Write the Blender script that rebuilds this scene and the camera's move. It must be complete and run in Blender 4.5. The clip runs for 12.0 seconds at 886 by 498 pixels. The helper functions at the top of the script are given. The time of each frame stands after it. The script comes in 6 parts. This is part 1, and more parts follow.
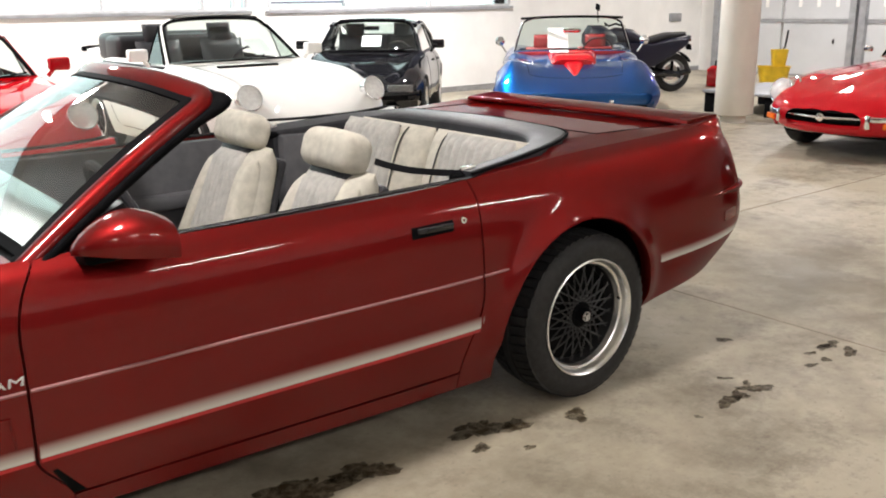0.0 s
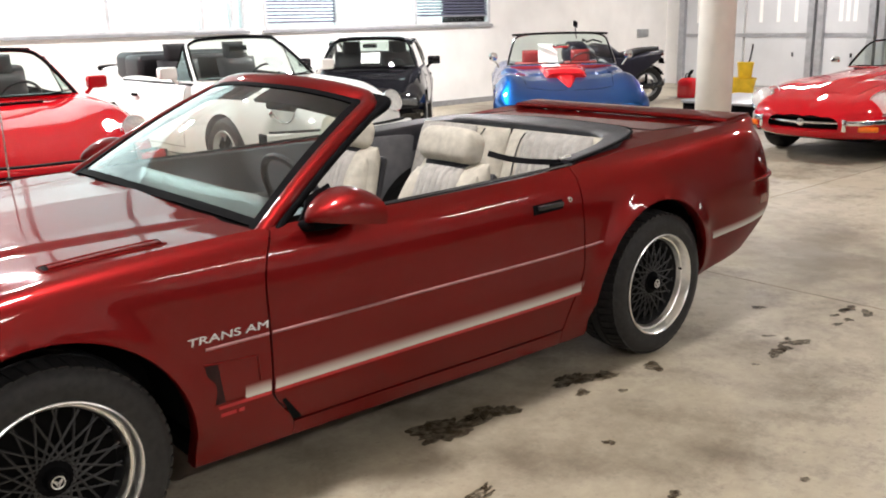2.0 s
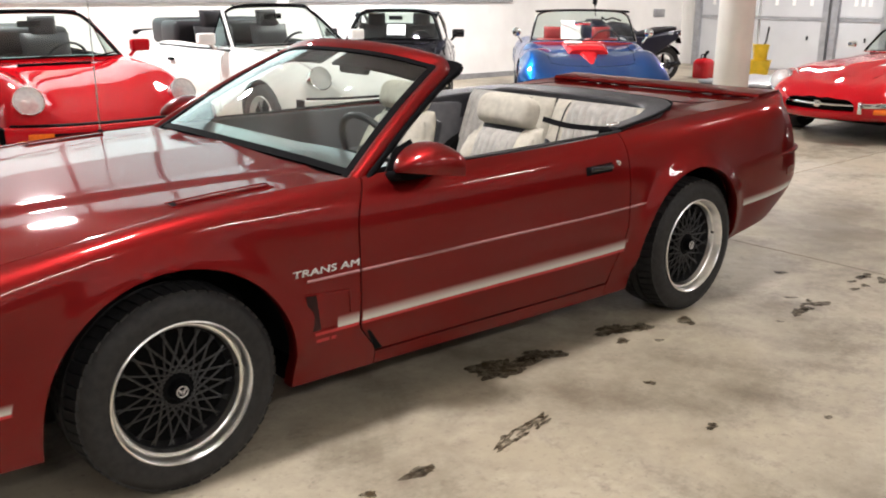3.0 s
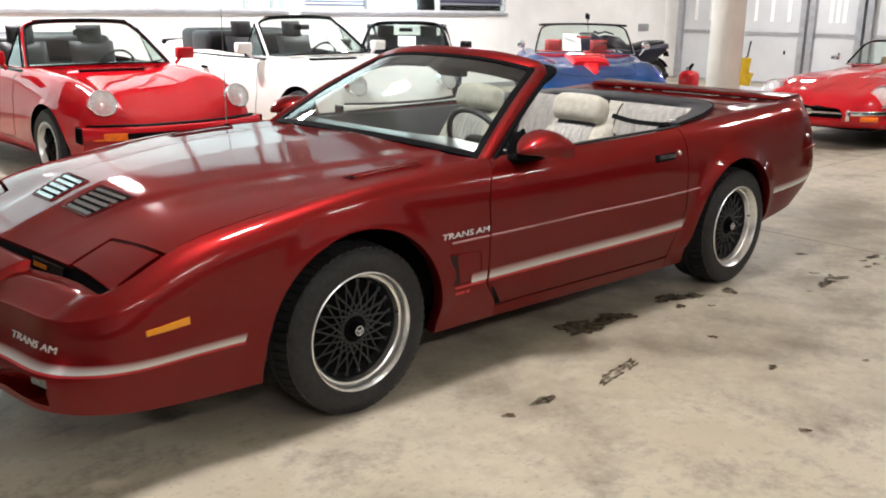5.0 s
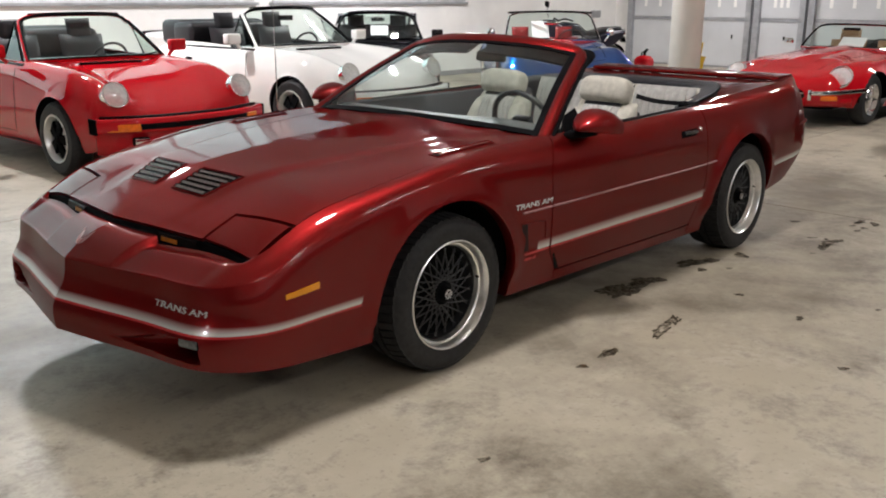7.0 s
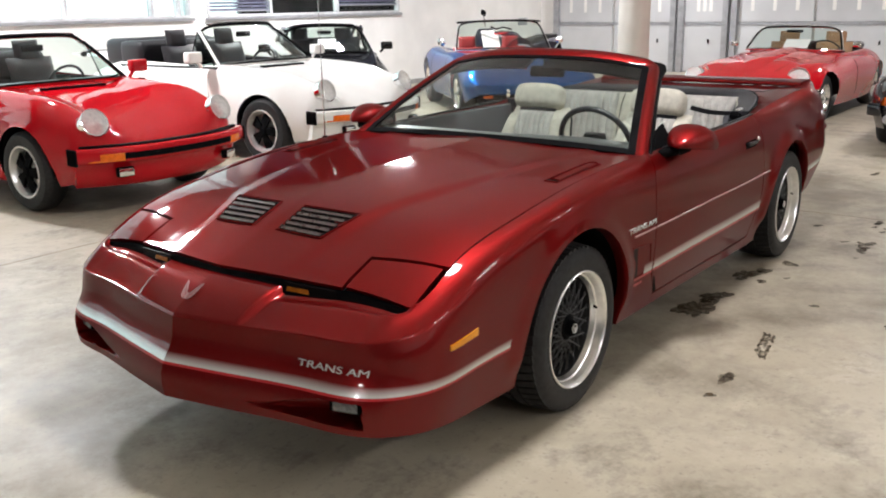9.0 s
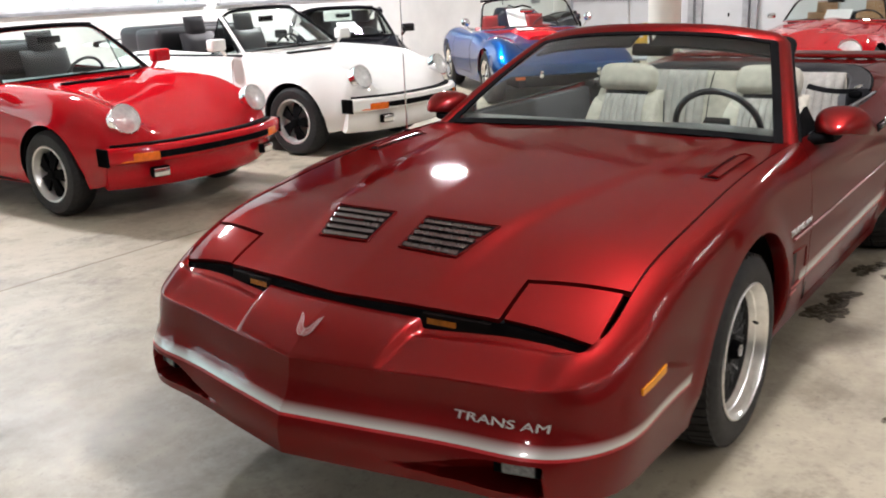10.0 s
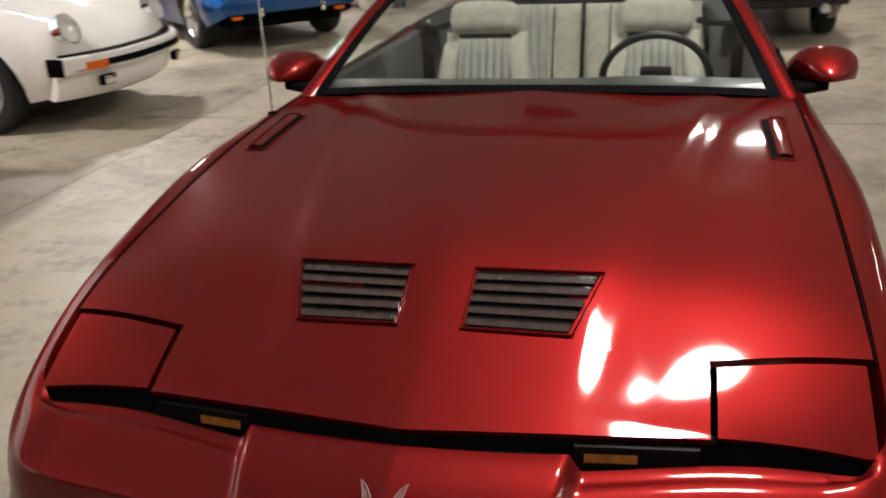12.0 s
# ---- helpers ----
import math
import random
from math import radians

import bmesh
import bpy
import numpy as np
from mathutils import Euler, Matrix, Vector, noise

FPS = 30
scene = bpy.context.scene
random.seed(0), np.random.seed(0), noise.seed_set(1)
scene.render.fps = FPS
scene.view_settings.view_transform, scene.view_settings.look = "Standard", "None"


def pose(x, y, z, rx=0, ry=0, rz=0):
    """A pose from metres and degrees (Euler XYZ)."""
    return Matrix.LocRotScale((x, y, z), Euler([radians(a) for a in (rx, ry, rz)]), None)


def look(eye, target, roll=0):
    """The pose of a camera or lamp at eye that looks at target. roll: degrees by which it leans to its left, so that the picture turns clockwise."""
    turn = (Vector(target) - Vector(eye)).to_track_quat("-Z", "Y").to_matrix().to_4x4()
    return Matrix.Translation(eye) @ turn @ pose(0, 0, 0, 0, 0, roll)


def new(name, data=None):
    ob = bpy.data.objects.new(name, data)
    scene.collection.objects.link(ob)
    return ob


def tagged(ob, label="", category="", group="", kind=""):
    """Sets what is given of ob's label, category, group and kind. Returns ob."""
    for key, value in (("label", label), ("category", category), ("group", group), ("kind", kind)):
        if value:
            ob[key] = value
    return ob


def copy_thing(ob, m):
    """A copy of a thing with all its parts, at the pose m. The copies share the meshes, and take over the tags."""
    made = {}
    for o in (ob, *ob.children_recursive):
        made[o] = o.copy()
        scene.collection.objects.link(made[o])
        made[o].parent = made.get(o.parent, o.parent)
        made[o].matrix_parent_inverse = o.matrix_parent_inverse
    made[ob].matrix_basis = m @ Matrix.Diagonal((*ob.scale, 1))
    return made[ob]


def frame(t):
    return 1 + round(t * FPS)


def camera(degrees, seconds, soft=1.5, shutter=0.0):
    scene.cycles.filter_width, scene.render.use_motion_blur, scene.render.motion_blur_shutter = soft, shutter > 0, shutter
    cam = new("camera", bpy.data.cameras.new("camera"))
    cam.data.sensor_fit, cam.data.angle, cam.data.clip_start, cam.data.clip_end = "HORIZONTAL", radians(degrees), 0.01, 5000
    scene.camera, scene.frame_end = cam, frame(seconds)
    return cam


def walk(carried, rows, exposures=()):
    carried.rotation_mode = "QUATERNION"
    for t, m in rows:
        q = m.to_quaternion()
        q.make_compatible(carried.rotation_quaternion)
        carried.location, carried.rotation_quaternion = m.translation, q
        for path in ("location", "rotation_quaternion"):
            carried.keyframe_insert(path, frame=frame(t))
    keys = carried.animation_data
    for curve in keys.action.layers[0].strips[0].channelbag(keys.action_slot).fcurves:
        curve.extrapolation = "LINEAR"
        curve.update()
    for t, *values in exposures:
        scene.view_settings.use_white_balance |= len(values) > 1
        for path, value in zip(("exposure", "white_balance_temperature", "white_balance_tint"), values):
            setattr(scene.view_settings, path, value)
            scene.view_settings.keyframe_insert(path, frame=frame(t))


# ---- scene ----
cam = camera(52.8, 12.0, soft=1.9, shutter=0.3)
PATH = [
    (0, (-1.059, -3.045, 1.466), (0.123, -1.522, 0.932), -0.8),
    (0.5, (-1.272, -3.055, 1.464), (-0.071, -1.551, 0.918), -1.2),
    (1, (-1.433, -3.129, 1.466), (-0.153, -1.67, 0.984), -0.3),
    (1.5, (-1.641, -3.182, 1.481), (-0.406, -1.688, 0.99), -1.0),
    (2, (-1.888, -3.122, 1.474), (-0.621, -1.657, 0.976), -1.3),
    (2.5, (-2.084, -3.147, 1.477), (-0.805, -1.693, 0.976), -0.3),
    (3, (-2.288, -3.218, 1.472), (-1.032, -1.762, 0.922), 0.3),
    (3.2, (-2.376, -3.234, 1.473), (-1.123, -1.773, 0.929), 0.8),
    (4.8, (-3.066, -3.318, 1.47), (-1.755, -1.905, 0.938), 1.1),
    (5, (-3.15, -3.307, 1.467), (-1.834, -1.894, 0.945), 0.8),
    (5.5, (-3.364, -3.275, 1.476), (-2.01, -1.899, 0.955), -0.2),
    (6, (-3.476, -3.256, 1.478), (-2.117, -1.895, 0.927), -0.9),
    (6.5, (-3.63, -3.206, 1.468), (-2.25, -1.879, 0.888), -1.6),
    (7, (-3.781, -3.157, 1.472), (-2.373, -1.844, 0.928), 0.2),
    (7.5, (-3.954, -3.029, 1.48), (-2.528, -1.723, 0.97), -1.1),
    (7.7, (-4.008, -2.978, 1.486), (-2.572, -1.682, 0.981), -0.4),
    (9.3, (-4.107, -2.144, 1.505), (-2.545, -1.018, 0.962), -0.9),
    (9.5, (-4.083, -2.011, 1.491), (-2.52, -0.892, 0.937), -0.6),
    (10, (-3.971, -1.664, 1.488), (-2.426, -0.528, 0.922), -2.5),
    (10.5, (-3.891, -1.305, 1.479), (-2.224, -0.403, 0.841), -1.5),
    (11, (-3.754, -1.006, 1.486), (-2.048, -0.208, 0.812), -1.5),
    (11.5, (-3.579, -0.703, 1.499), (-1.854, 0.04, 0.813), -2.4),
    (12, (-3.446, -0.402, 1.503), (-1.647, 0.058, 0.761), -2.9),
]
walk(cam, [(t, look(eye, target, roll)) for t, eye, target, roll in PATH],
     exposures=[(0, 0.55, 6400, 12), (3, 0.60, 6400, 14), (5.5, 0.62, 6200, 12), (7, 0.06, 6200, 13), (7.7, 0.03, 6150, 12), (9.5, 0.57, 6150, 13), (10.5, 0.49, 6150, 14), (11.5, 0.64, 6500, 13), (12, 0.02, 6650, 13)])

# ---- light ----
world = bpy.data.worlds.new("dim_hall")
scene.world = world
world.use_nodes = True
world.node_tree.nodes["Background"].inputs[0].default_value = (0.75, 0.85, 1.0, 1)
world.node_tree.nodes["Background"].inputs[1].default_value = 0.12
scene.view_settings.exposure = 0.0


CEIL = 5.0
WARM = (1.0, 0.96, 0.925)
# high-bay lamps under the ceiling
LAMP_Z = 3.9
LAMP_ROWS = [(-8.7, -0.9, 80), (-1.1, -0.9, 102), (6.9, -1.6, 100), (13.2, -0.9, 60), (0.2, 6.7, 235), (6.2, 6.2, 245), (13.2, 5.2, 90)]
LAMPS = [(x, y, LAMP_Z) for x, y, _ in LAMP_ROWS]
for x, y, watts in LAMP_ROWS:
    d = bpy.data.lights.new("high_bay", "AREA")
    d.shape, d.size, d.energy, d.color = "DISK", 0.50, watts, WARM
    new("high_bay", d).location = (x, y, LAMP_Z - 0.01)
# twin-tube battens over the open side of the hall
BATTENS = [(-4.2, -6.3), (-1.1, -6.9), (2.6, -6.9), (6.4, -6.9)]
for x, y in BATTENS:
    d = bpy.data.lights.new("batten", "AREA")
    d.shape, d.size, d.size_y, d.energy, d.color = "RECTANGLE", 1.5, 0.14, 66, WARM
    new("batten", d).location = (x, y, LAMP_Z - 0.05)

# ---- materials ----
def mat_base(name):
    m = bpy.data.materials.new(name)
    m.use_nodes = True
    nt = m.node_tree
    b = nt.nodes["Principled BSDF"]
    return m, nt, b


def node(nt, kind, **kw):
    n = nt.nodes.new(kind)
    for k, v in kw.items():
        n.inputs[k].default_value = v
    return n


def noise_mix(nt, scale, a, b, lo=0.35, hi=0.65, detail=6.0, coord="Object", rough=0.55):
    """Colour between a and b by noise at that scale; returns the colour socket."""
    tc = nt.nodes.new("ShaderNodeTexCoord")
    nz = node(nt, "ShaderNodeTexNoise", Scale=scale, Detail=detail, Roughness=rough)
    nt.links.new(tc.outputs[coord], nz.inputs["Vector"])
    mr = node(nt, "ShaderNodeMapRange")
    mr.inputs["From Min"].default_value, mr.inputs["From Max"].default_value = lo, hi
    nt.links.new(nz.outputs["Fac"], mr.inputs["Value"])
    mx = nt.nodes.new("ShaderNodeMix")
    mx.data_type = "RGBA"
    nt.links.new(mr.outputs["Result"], mx.inputs[0])
    for sock, val in ((mx.inputs[6], a), (mx.inputs[7], b)):
        if isinstance(val, tuple):
            sock.default_value = (*val, 1)
        else:
            nt.links.new(val, sock)
    return mx.outputs[2]


def bump(nt, b, scale, strength, dist=0.002, detail=4.0, coord="Object"):
    tc = nt.nodes.new("ShaderNodeTexCoord")
    nz = node(nt, "ShaderNodeTexNoise", Scale=scale, Detail=detail)
    nt.links.new(tc.outputs[coord], nz.inputs["Vector"])
    bp = node(nt, "ShaderNodeBump", Strength=strength, Distance=dist)
    nt.links.new(nz.outputs["Fac"], bp.inputs["Height"])
    nt.links.new(bp.outputs["Normal"], b.inputs["Normal"])


def plain(name, col, rough=0.5, metal=0.0, var=0.12, scale=9.0, bscale=0.0, bstr=0.0, coat=0.0, spec=0.5):
    m, nt, b = mat_base(name)
    lo = tuple(c * (1 - var) for c in col)
    hi = tuple(min(1, c * (1 + var)) for c in col)
    nt.links.new(noise_mix(nt, scale, lo, hi), b.inputs["Base Color"])
    b.inputs["Roughness"].default_value, b.inputs["Metallic"].default_value = rough, metal
    b.inputs["Coat Weight"].default_value = coat
    b.inputs["Coat Roughness"].default_value = 0.03
    b.inputs["Specular IOR Level"].default_value = spec
    if bstr:
        bump(nt, b, bscale, bstr)
    return m


def car_paint(name, col, metal=0.0, rough=0.35, flake=0.0, coat=0.03, gloss=0.9):
    m, nt, b = mat_base(name)
    c2 = tuple(c * 0.94 for c in col)
    nt.links.new(noise_mix(nt, 3.0, c2, col), b.inputs["Base Color"])
    b.inputs["Roughness"].default_value, b.inputs["Metallic"].default_value = rough, metal
    b.inputs["Coat Weight"].default_value, b.inputs["Coat Roughness"].default_value = gloss, coat
    b.inputs["Specular IOR Level"].default_value = 0.0
    b.inputs["Specular Tint"].default_value = (*[min(1, c * 1.6) for c in col], 1)
    if flake:
        bump(nt, b, 900.0, flake, 0.0006, 1.0)
    tc = nt.nodes.new("ShaderNodeTexCoord")
    nz = node(nt, "ShaderNodeTexNoise", Scale=4.5, Detail=2.0)
    nt.links.new(tc.outputs["Object"], nz.inputs["Vector"])
    bp = node(nt, "ShaderNodeBump", Strength=0.08, Distance=0.003)
    nt.links.new(nz.outputs["Fac"], bp.inputs["Height"])
    nt.links.new(bp.outputs["Normal"], b.inputs["Coat Normal"])
    return m


MAROON = car_paint("maroon_metallic_paint", (0.176, 0.0079, 0.0079), 0.88, 0.47, 0.10, 0.065, 0.55)
RED = car_paint("bright_red_paint", (0.50, 0.006, 0.012))
WHITE = car_paint("ivory_white_paint", (0.90, 0.895, 0.86))
BLACKP = car_paint("black_paint", (0.008, 0.008, 0.010))
BLUE = car_paint("blue_metallic_paint", (0.014, 0.085, 0.27), 0.8, 0.33, 0.10)
TYRE = plain("tyre_rubber", (0.016, 0.016, 0.0165), 0.62, 0, 0.35, 40, 220, 0.25, spec=0.35)
TRIM = plain("black_trim", (0.0045, 0.0045, 0.005), 0.7, 0, 0.3, 20, spec=0.03)
VINYL = plain("charcoal_vinyl", (0.024, 0.024, 0.028), 0.50, 0, 0.3, 12, 350, 0.25, spec=0.25)
# near-black for underbody parts and for shade put in as dark sheets
DARK = plain("underbody_and_shade_dark", (0.005, 0.005, 0.005), 0.9, spec=0.05)
GLOSSB = plain("glossy_black_plastic", (0.014, 0.014, 0.016), 0.22, 0, 0.2, 20)
ORANGE = plain("orange_lens", (0.78, 0.15, 0.012), 0.15, 0, 0.12, 30)
ALU = plain("machined_aluminium", (0.90, 0.90, 0.89), 0.30, 1.0, 0.06, 30)
RIMS = plain("satin_alloy", (0.70, 0.70, 0.69), 0.38, 0.9, 0.06, 30)
LAMPR = plain("lamp_reflector", (0.86, 0.86, 0.85), 0.30, 0.7, 0.2, 60)
CHROME = plain("chrome", (0.85, 0.85, 0.86), 0.06, 1.0, 0.03)
MESHB = plain("wheel_lattice_paint", (0.022, 0.022, 0.023), 0.45, 0.2)
CLOTH = plain("cream_grey_cloth", (0.52, 0.49, 0.415), 0.95, 0, 0.12, 25, 600, 0.5)
CLOTHG = plain("mid_grey_cloth", (0.42, 0.405, 0.375), 0.95, 0, 0.12, 25, 600, 0.5)
PANELG = plain("grey_door_card", (0.085, 0.085, 0.092), 0.8, 0, 0.12, 20, 400, 0.3)
DASH = plain("polished_dash_vinyl", (0.050, 0.056, 0.058), 0.30, 0, 0.15, 20, 350, 0.06, coat=0.32, spec=0.5)
AMBER = plain("amber_lens", (0.75, 0.28, 0.01), 0.15, 0, 0.1)
SMOKEAMB = plain("smoked_amber_lens", (0.34, 0.105, 0.004), 0.15, 0, 0.25, 60)
FOGLENS = plain("clear_fog_lens", (0.17, 0.175, 0.18), 0.12, 0.3, 0.3, 90)
VENTS = plain("dull_brown_louvre", (0.055, 0.036, 0.034), 0.22, 0, 0.25, 30, coat=0.8, spec=0.7)
# maroon darkened to carry the shade inside the wing outlets
OUTLET = plain("shaded_outlet_paint", (0.022, 0.006, 0.006), 0.6, 0, 0.4, 25, spec=0.2)
EMBLEM = plain("faded_emblem_decal", (0.42, 0.28, 0.27), 0.4)
REDLENS = plain("red_lens", (0.13, 0.005, 0.006), 0.15, 0, 0.1)
FADEDPINK = plain("faded_pink_line", (0.30, 0.125, 0.125), 0.35, 0, 0.1, 12, coat=0.5)
PINRED = plain("bright_red_pinstripe", (0.44, 0.012, 0.016), 0.35)
PAPER = plain("white_paper", (0.85, 0.85, 0.84), 0.8, 0, 0.03)
YELLOW = plain("yellow_plastic", (0.72, 0.48, 0.02), 0.45)
WALLP = plain("white_painted_wall", (0.92, 0.91, 0.885), 0.85, 0, 0.05, 1.5, 90, 0.15)
WALLD = plain("grey_painted_wall", (0.25, 0.245, 0.24), 0.85, 0, 0.12, 1.5, 90, 0.15)
COLUMN = plain("cream_painted_column", (0.74, 0.71, 0.63), 0.6, 0, 0.05, 2.5, 60, 0.1)
CEILP = plain("white_ceiling", (0.80, 0.79, 0.775), 0.9, 0, 0.12, 1.2)
GDOOR = plain("translucent_door_panel", (0.62, 0.635, 0.65), 0.45, 0, 0.08, 0.9)
METALG = plain("grey_aluminium_frame", (0.42, 0.43, 0.45), 0.4, 0.6)
LEATHERR = plain("red_leather", (0.42, 0.02, 0.02), 0.5)
BLACKL = plain("black_leather", (0.012, 0.012, 0.015), 0.5)
TAN = plain("tan_leather", (0.35, 0.2, 0.1), 0.55)
NAVY = plain("dark_blue_plastic", (0.005, 0.005, 0.018), 0.35)


def glass(name, tint=(0.85, 0.92, 0.9), alpha=0.12, rough=0.02):
    m, nt, b = mat_base(name)
    out = nt.nodes["Material Output"]
    tr = nt.nodes.new("ShaderNodeBsdfTransparent")
    tr.inputs[0].default_value = (*tint, 1)
    gl = node(nt, "ShaderNodeBsdfGlossy", Roughness=rough)
    gl.inputs[0].default_value = (1, 1, 1, 1)
    fr = node(nt, "ShaderNodeFresnel", IOR=1.52)
    mx = nt.nodes.new("ShaderNodeMixShader")
    nt.links.new(fr.outputs[0], mx.inputs[0])
    nt.links.new(tr.outputs[0], mx.inputs[1])
    nt.links.new(gl.outputs[0], mx.inputs[2])
    nt.links.new(mx.outputs[0], out.inputs[0])
    nt.nodes.remove(b)
    return m


GLASS = glass("windscreen_glass", (0.76, 0.85, 0.81))
LENSG = plain("fluted_lamp_glass", (0.80, 0.82, 0.80), 0.10, 0, 0.10, 40, 160, 0.12, coat=0.6)
LENSG.node_tree.nodes["Principled BSDF"].inputs["Alpha"].default_value = 0.50


def glow(name, col, power):
    m, nt, b = mat_base(name)
    b.inputs["Base Color"].default_value = (*col, 1)
    b.inputs["Emission Color"].default_value = (*col, 1)
    b.inputs["Emission Strength"].default_value = power
    return m


SKYOUT = glow("overcast_sky_outside", (0.93, 0.95, 1.0), 1.9)
TUBE = glow("fluorescent_tube", (1.0, 0.94, 0.84), 14.0)


def concrete():
    m, nt, b = mat_base("polished_concrete")
    c = noise_mix(nt, 0.8, (0.370, 0.324, 0.238), (0.470, 0.420, 0.325), 0.38, 0.62, 9, rough=.62)
    c = noise_mix(nt, 3.2, c, (0.470, 0.424, 0.335), 0.50, 0.68, 9, rough=.7)
    c = noise_mix(nt, 0.42, c, (0.195, 0.165, 0.118), 0.48, 0.64, 10, rough=.72)
    c = noise_mix(nt, 1.6, c, (0.150, 0.124, 0.086), 0.51, 0.65, 11, rough=.76)
    c = noise_mix(nt, 6.2, c, (0.215, 0.184, 0.138), 0.55, 0.71, 9, rough=.75)
    c = noise_mix(nt, 16.0, c, (0.235, 0.200, 0.150), 0.58, 0.74, 6, rough=.7)
    c = noise_mix(nt, 45.0, c, (0.18, 0.155, 0.12), 0.61, 0.80, 4)
    nt.links.new(c, b.inputs["Base Color"])
    tc = nt.nodes.new("ShaderNodeTexCoord")
    nz = node(nt, "ShaderNodeTexNoise", Scale=2.2, Detail=8.0)
    nt.links.new(tc.outputs["Object"], nz.inputs["Vector"])
    mr = node(nt, "ShaderNodeMapRange")
    mr.inputs["To Min"].default_value, mr.inputs["To Max"].default_value = 0.30, 0.66
    nt.links.new(nz.outputs["Fac"], mr.inputs["Value"])
    nt.links.new(mr.outputs["Result"], b.inputs["Roughness"])
    bump(nt, b, 55.0, 0.12, 0.002, 6)
    return m


CONCRETE = concrete()


def oil():
    """Soaked-in oil: dark in the middle, broken and thin in places."""
    m = plain("oil_stain", (0.050, 0.034, 0.016), 0.6, 0, 0.4, 14, spec=0.2)
    nt = m.node_tree
    tc = nt.nodes.new("ShaderNodeTexCoord")
    nz = node(nt, "ShaderNodeTexNoise", Scale=26.0, Detail=8.0, Roughness=0.7)
    nt.links.new(tc.outputs["Object"], nz.inputs["Vector"])
    mr = node(nt, "ShaderNodeMapRange")
    mr.inputs["From Min"].default_value, mr.inputs["From Max"].default_value = 0.38, 0.60
    mr.inputs["To Min"].default_value, mr.inputs["To Max"].default_value = 0.92, 0.40
    nt.links.new(nz.outputs["Fac"], mr.inputs["Value"])
    nt.links.new(mr.outputs["Result"], nt.nodes["Principled BSDF"].inputs["Alpha"])
    return m


STAIN = oil()


# ---- mesh helpers ----
def part(name, data, material, parent=None, label="", smooth=40, kind=""):
    """Link a bmesh or (verts, faces) as one mesh object under parent."""
    me = bpy.data.meshes.new(name)
    if isinstance(data, tuple):
        me.from_pydata([tuple(map(float, v)) for v in data[0]], [], [tuple(map(int, f)) for f in data[1]])
    else:
        data.to_mesh(me)
        data.free()
    me.materials.append(material)
    if smooth:
        me.polygons.foreach_set("use_smooth", [True] * len(me.polygons))
        me.set_sharp_from_angle(angle=radians(smooth))
    me.update()
    ob = new(name, me)
    if parent is not None:
        ob.parent = parent
    if label:
        ob["label"] = label
    if kind:
        ob["kind"] = kind
    return ob


def thing(name, label, category, group="", m=None):
    ob = new(name)
    ob.empty_display_size = 0.1
    tagged(ob, label, category, group)
    if m is not None:
        ob.matrix_world = m
    return ob


def box(x0, x1, y0, y1, z0, z1, bevel=0.0, seg=2):
    bm = bmesh.new()
    bmesh.ops.create_cube(bm, size=1)
    for v in bm.verts:
        v.co = ((x0 + x1) / 2 + v.co.x * (x1 - x0), (y0 + y1) / 2 + v.co.y * (y1 - y0), (z0 + z1) / 2 + v.co.z * (z1 - z0))
    if bevel:
        bmesh.ops.bevel(bm, geom=bm.edges[:], offset=bevel, segments=seg, profile=0.5, affect="EDGES")
    return bm


def turned(bm, m):
    bmesh.ops.transform(bm, matrix=m, verts=bm.verts)
    return bm


def merge(*bms):
    out = bmesh.new()
    for b in bms:
        me = bpy.data.meshes.new("tmp")
        b.to_mesh(me)
        b.free()
        out.from_mesh(me)
        bpy.data.meshes.remove(me)
    return out


def to_bm(data):
    bm = bmesh.new()
    vs = [bm.verts.new(tuple(map(float, v))) for v in data[0]]
    for f in data[1]:
        try:
            bm.faces.new([vs[i] for i in f])
        except ValueError:
            pass
    return bm


def lathe(profile, n=48, axis="y"):
    """Revolve (r, h) pairs round the y axis (or z)."""
    v, f = [], []
    m = len(profile)
    for i in range(n):
        a = 2 * math.pi * i / n
        for r, h in profile:
            v.append((r * math.cos(a), h, r * math.sin(a)) if axis == "y" else (r * math.cos(a), r * math.sin(a), h))
    for i in range(n):
        j = (i + 1) % n
        for k in range(m - 1):
            q = (i * m + k, i * m + k + 1, j * m + k + 1, j * m + k)
            f.append(q if axis == "y" else q[::-1])
    return v, f


def tube(points, radius, n=8, closed=False):
    """A round bar along points (radius may be a list)."""
    pts = [Vector(p) for p in points]
    v, f = [], []
    for i, p in enumerate(pts):
        a = pts[i - 1] if (i or closed) else p
        b = pts[(i + 1) % len(pts)] if (i + 1 < len(pts) or closed) else p
        d = (b - a).normalized()
        s = d.cross(Vector((0, 0, 1)))
        s = s.normalized() if s.length > 1e-4 else Vector((1, 0, 0))
        u = s.cross(d)
        r = radius[i] if isinstance(radius, (list, tuple)) else radius
        for k in range(n):
            t = 2 * math.pi * k / n
            v.append(p + (s * math.cos(t) + u * math.sin(t)) * r)
    m = len(pts)
    for i in range(m if closed else m - 1):
        for k in range(n):
            a, b = i * n + k, i * n + (k + 1) % n
            c, d = ((i + 1) % m) * n + (k + 1) % n, ((i + 1) % m) * n + k
            f.append((a, b, c, d))
    if not closed:
        f += [tuple(range(n))[::-1], tuple((m - 1) * n + k for k in range(n))]
    return v, f


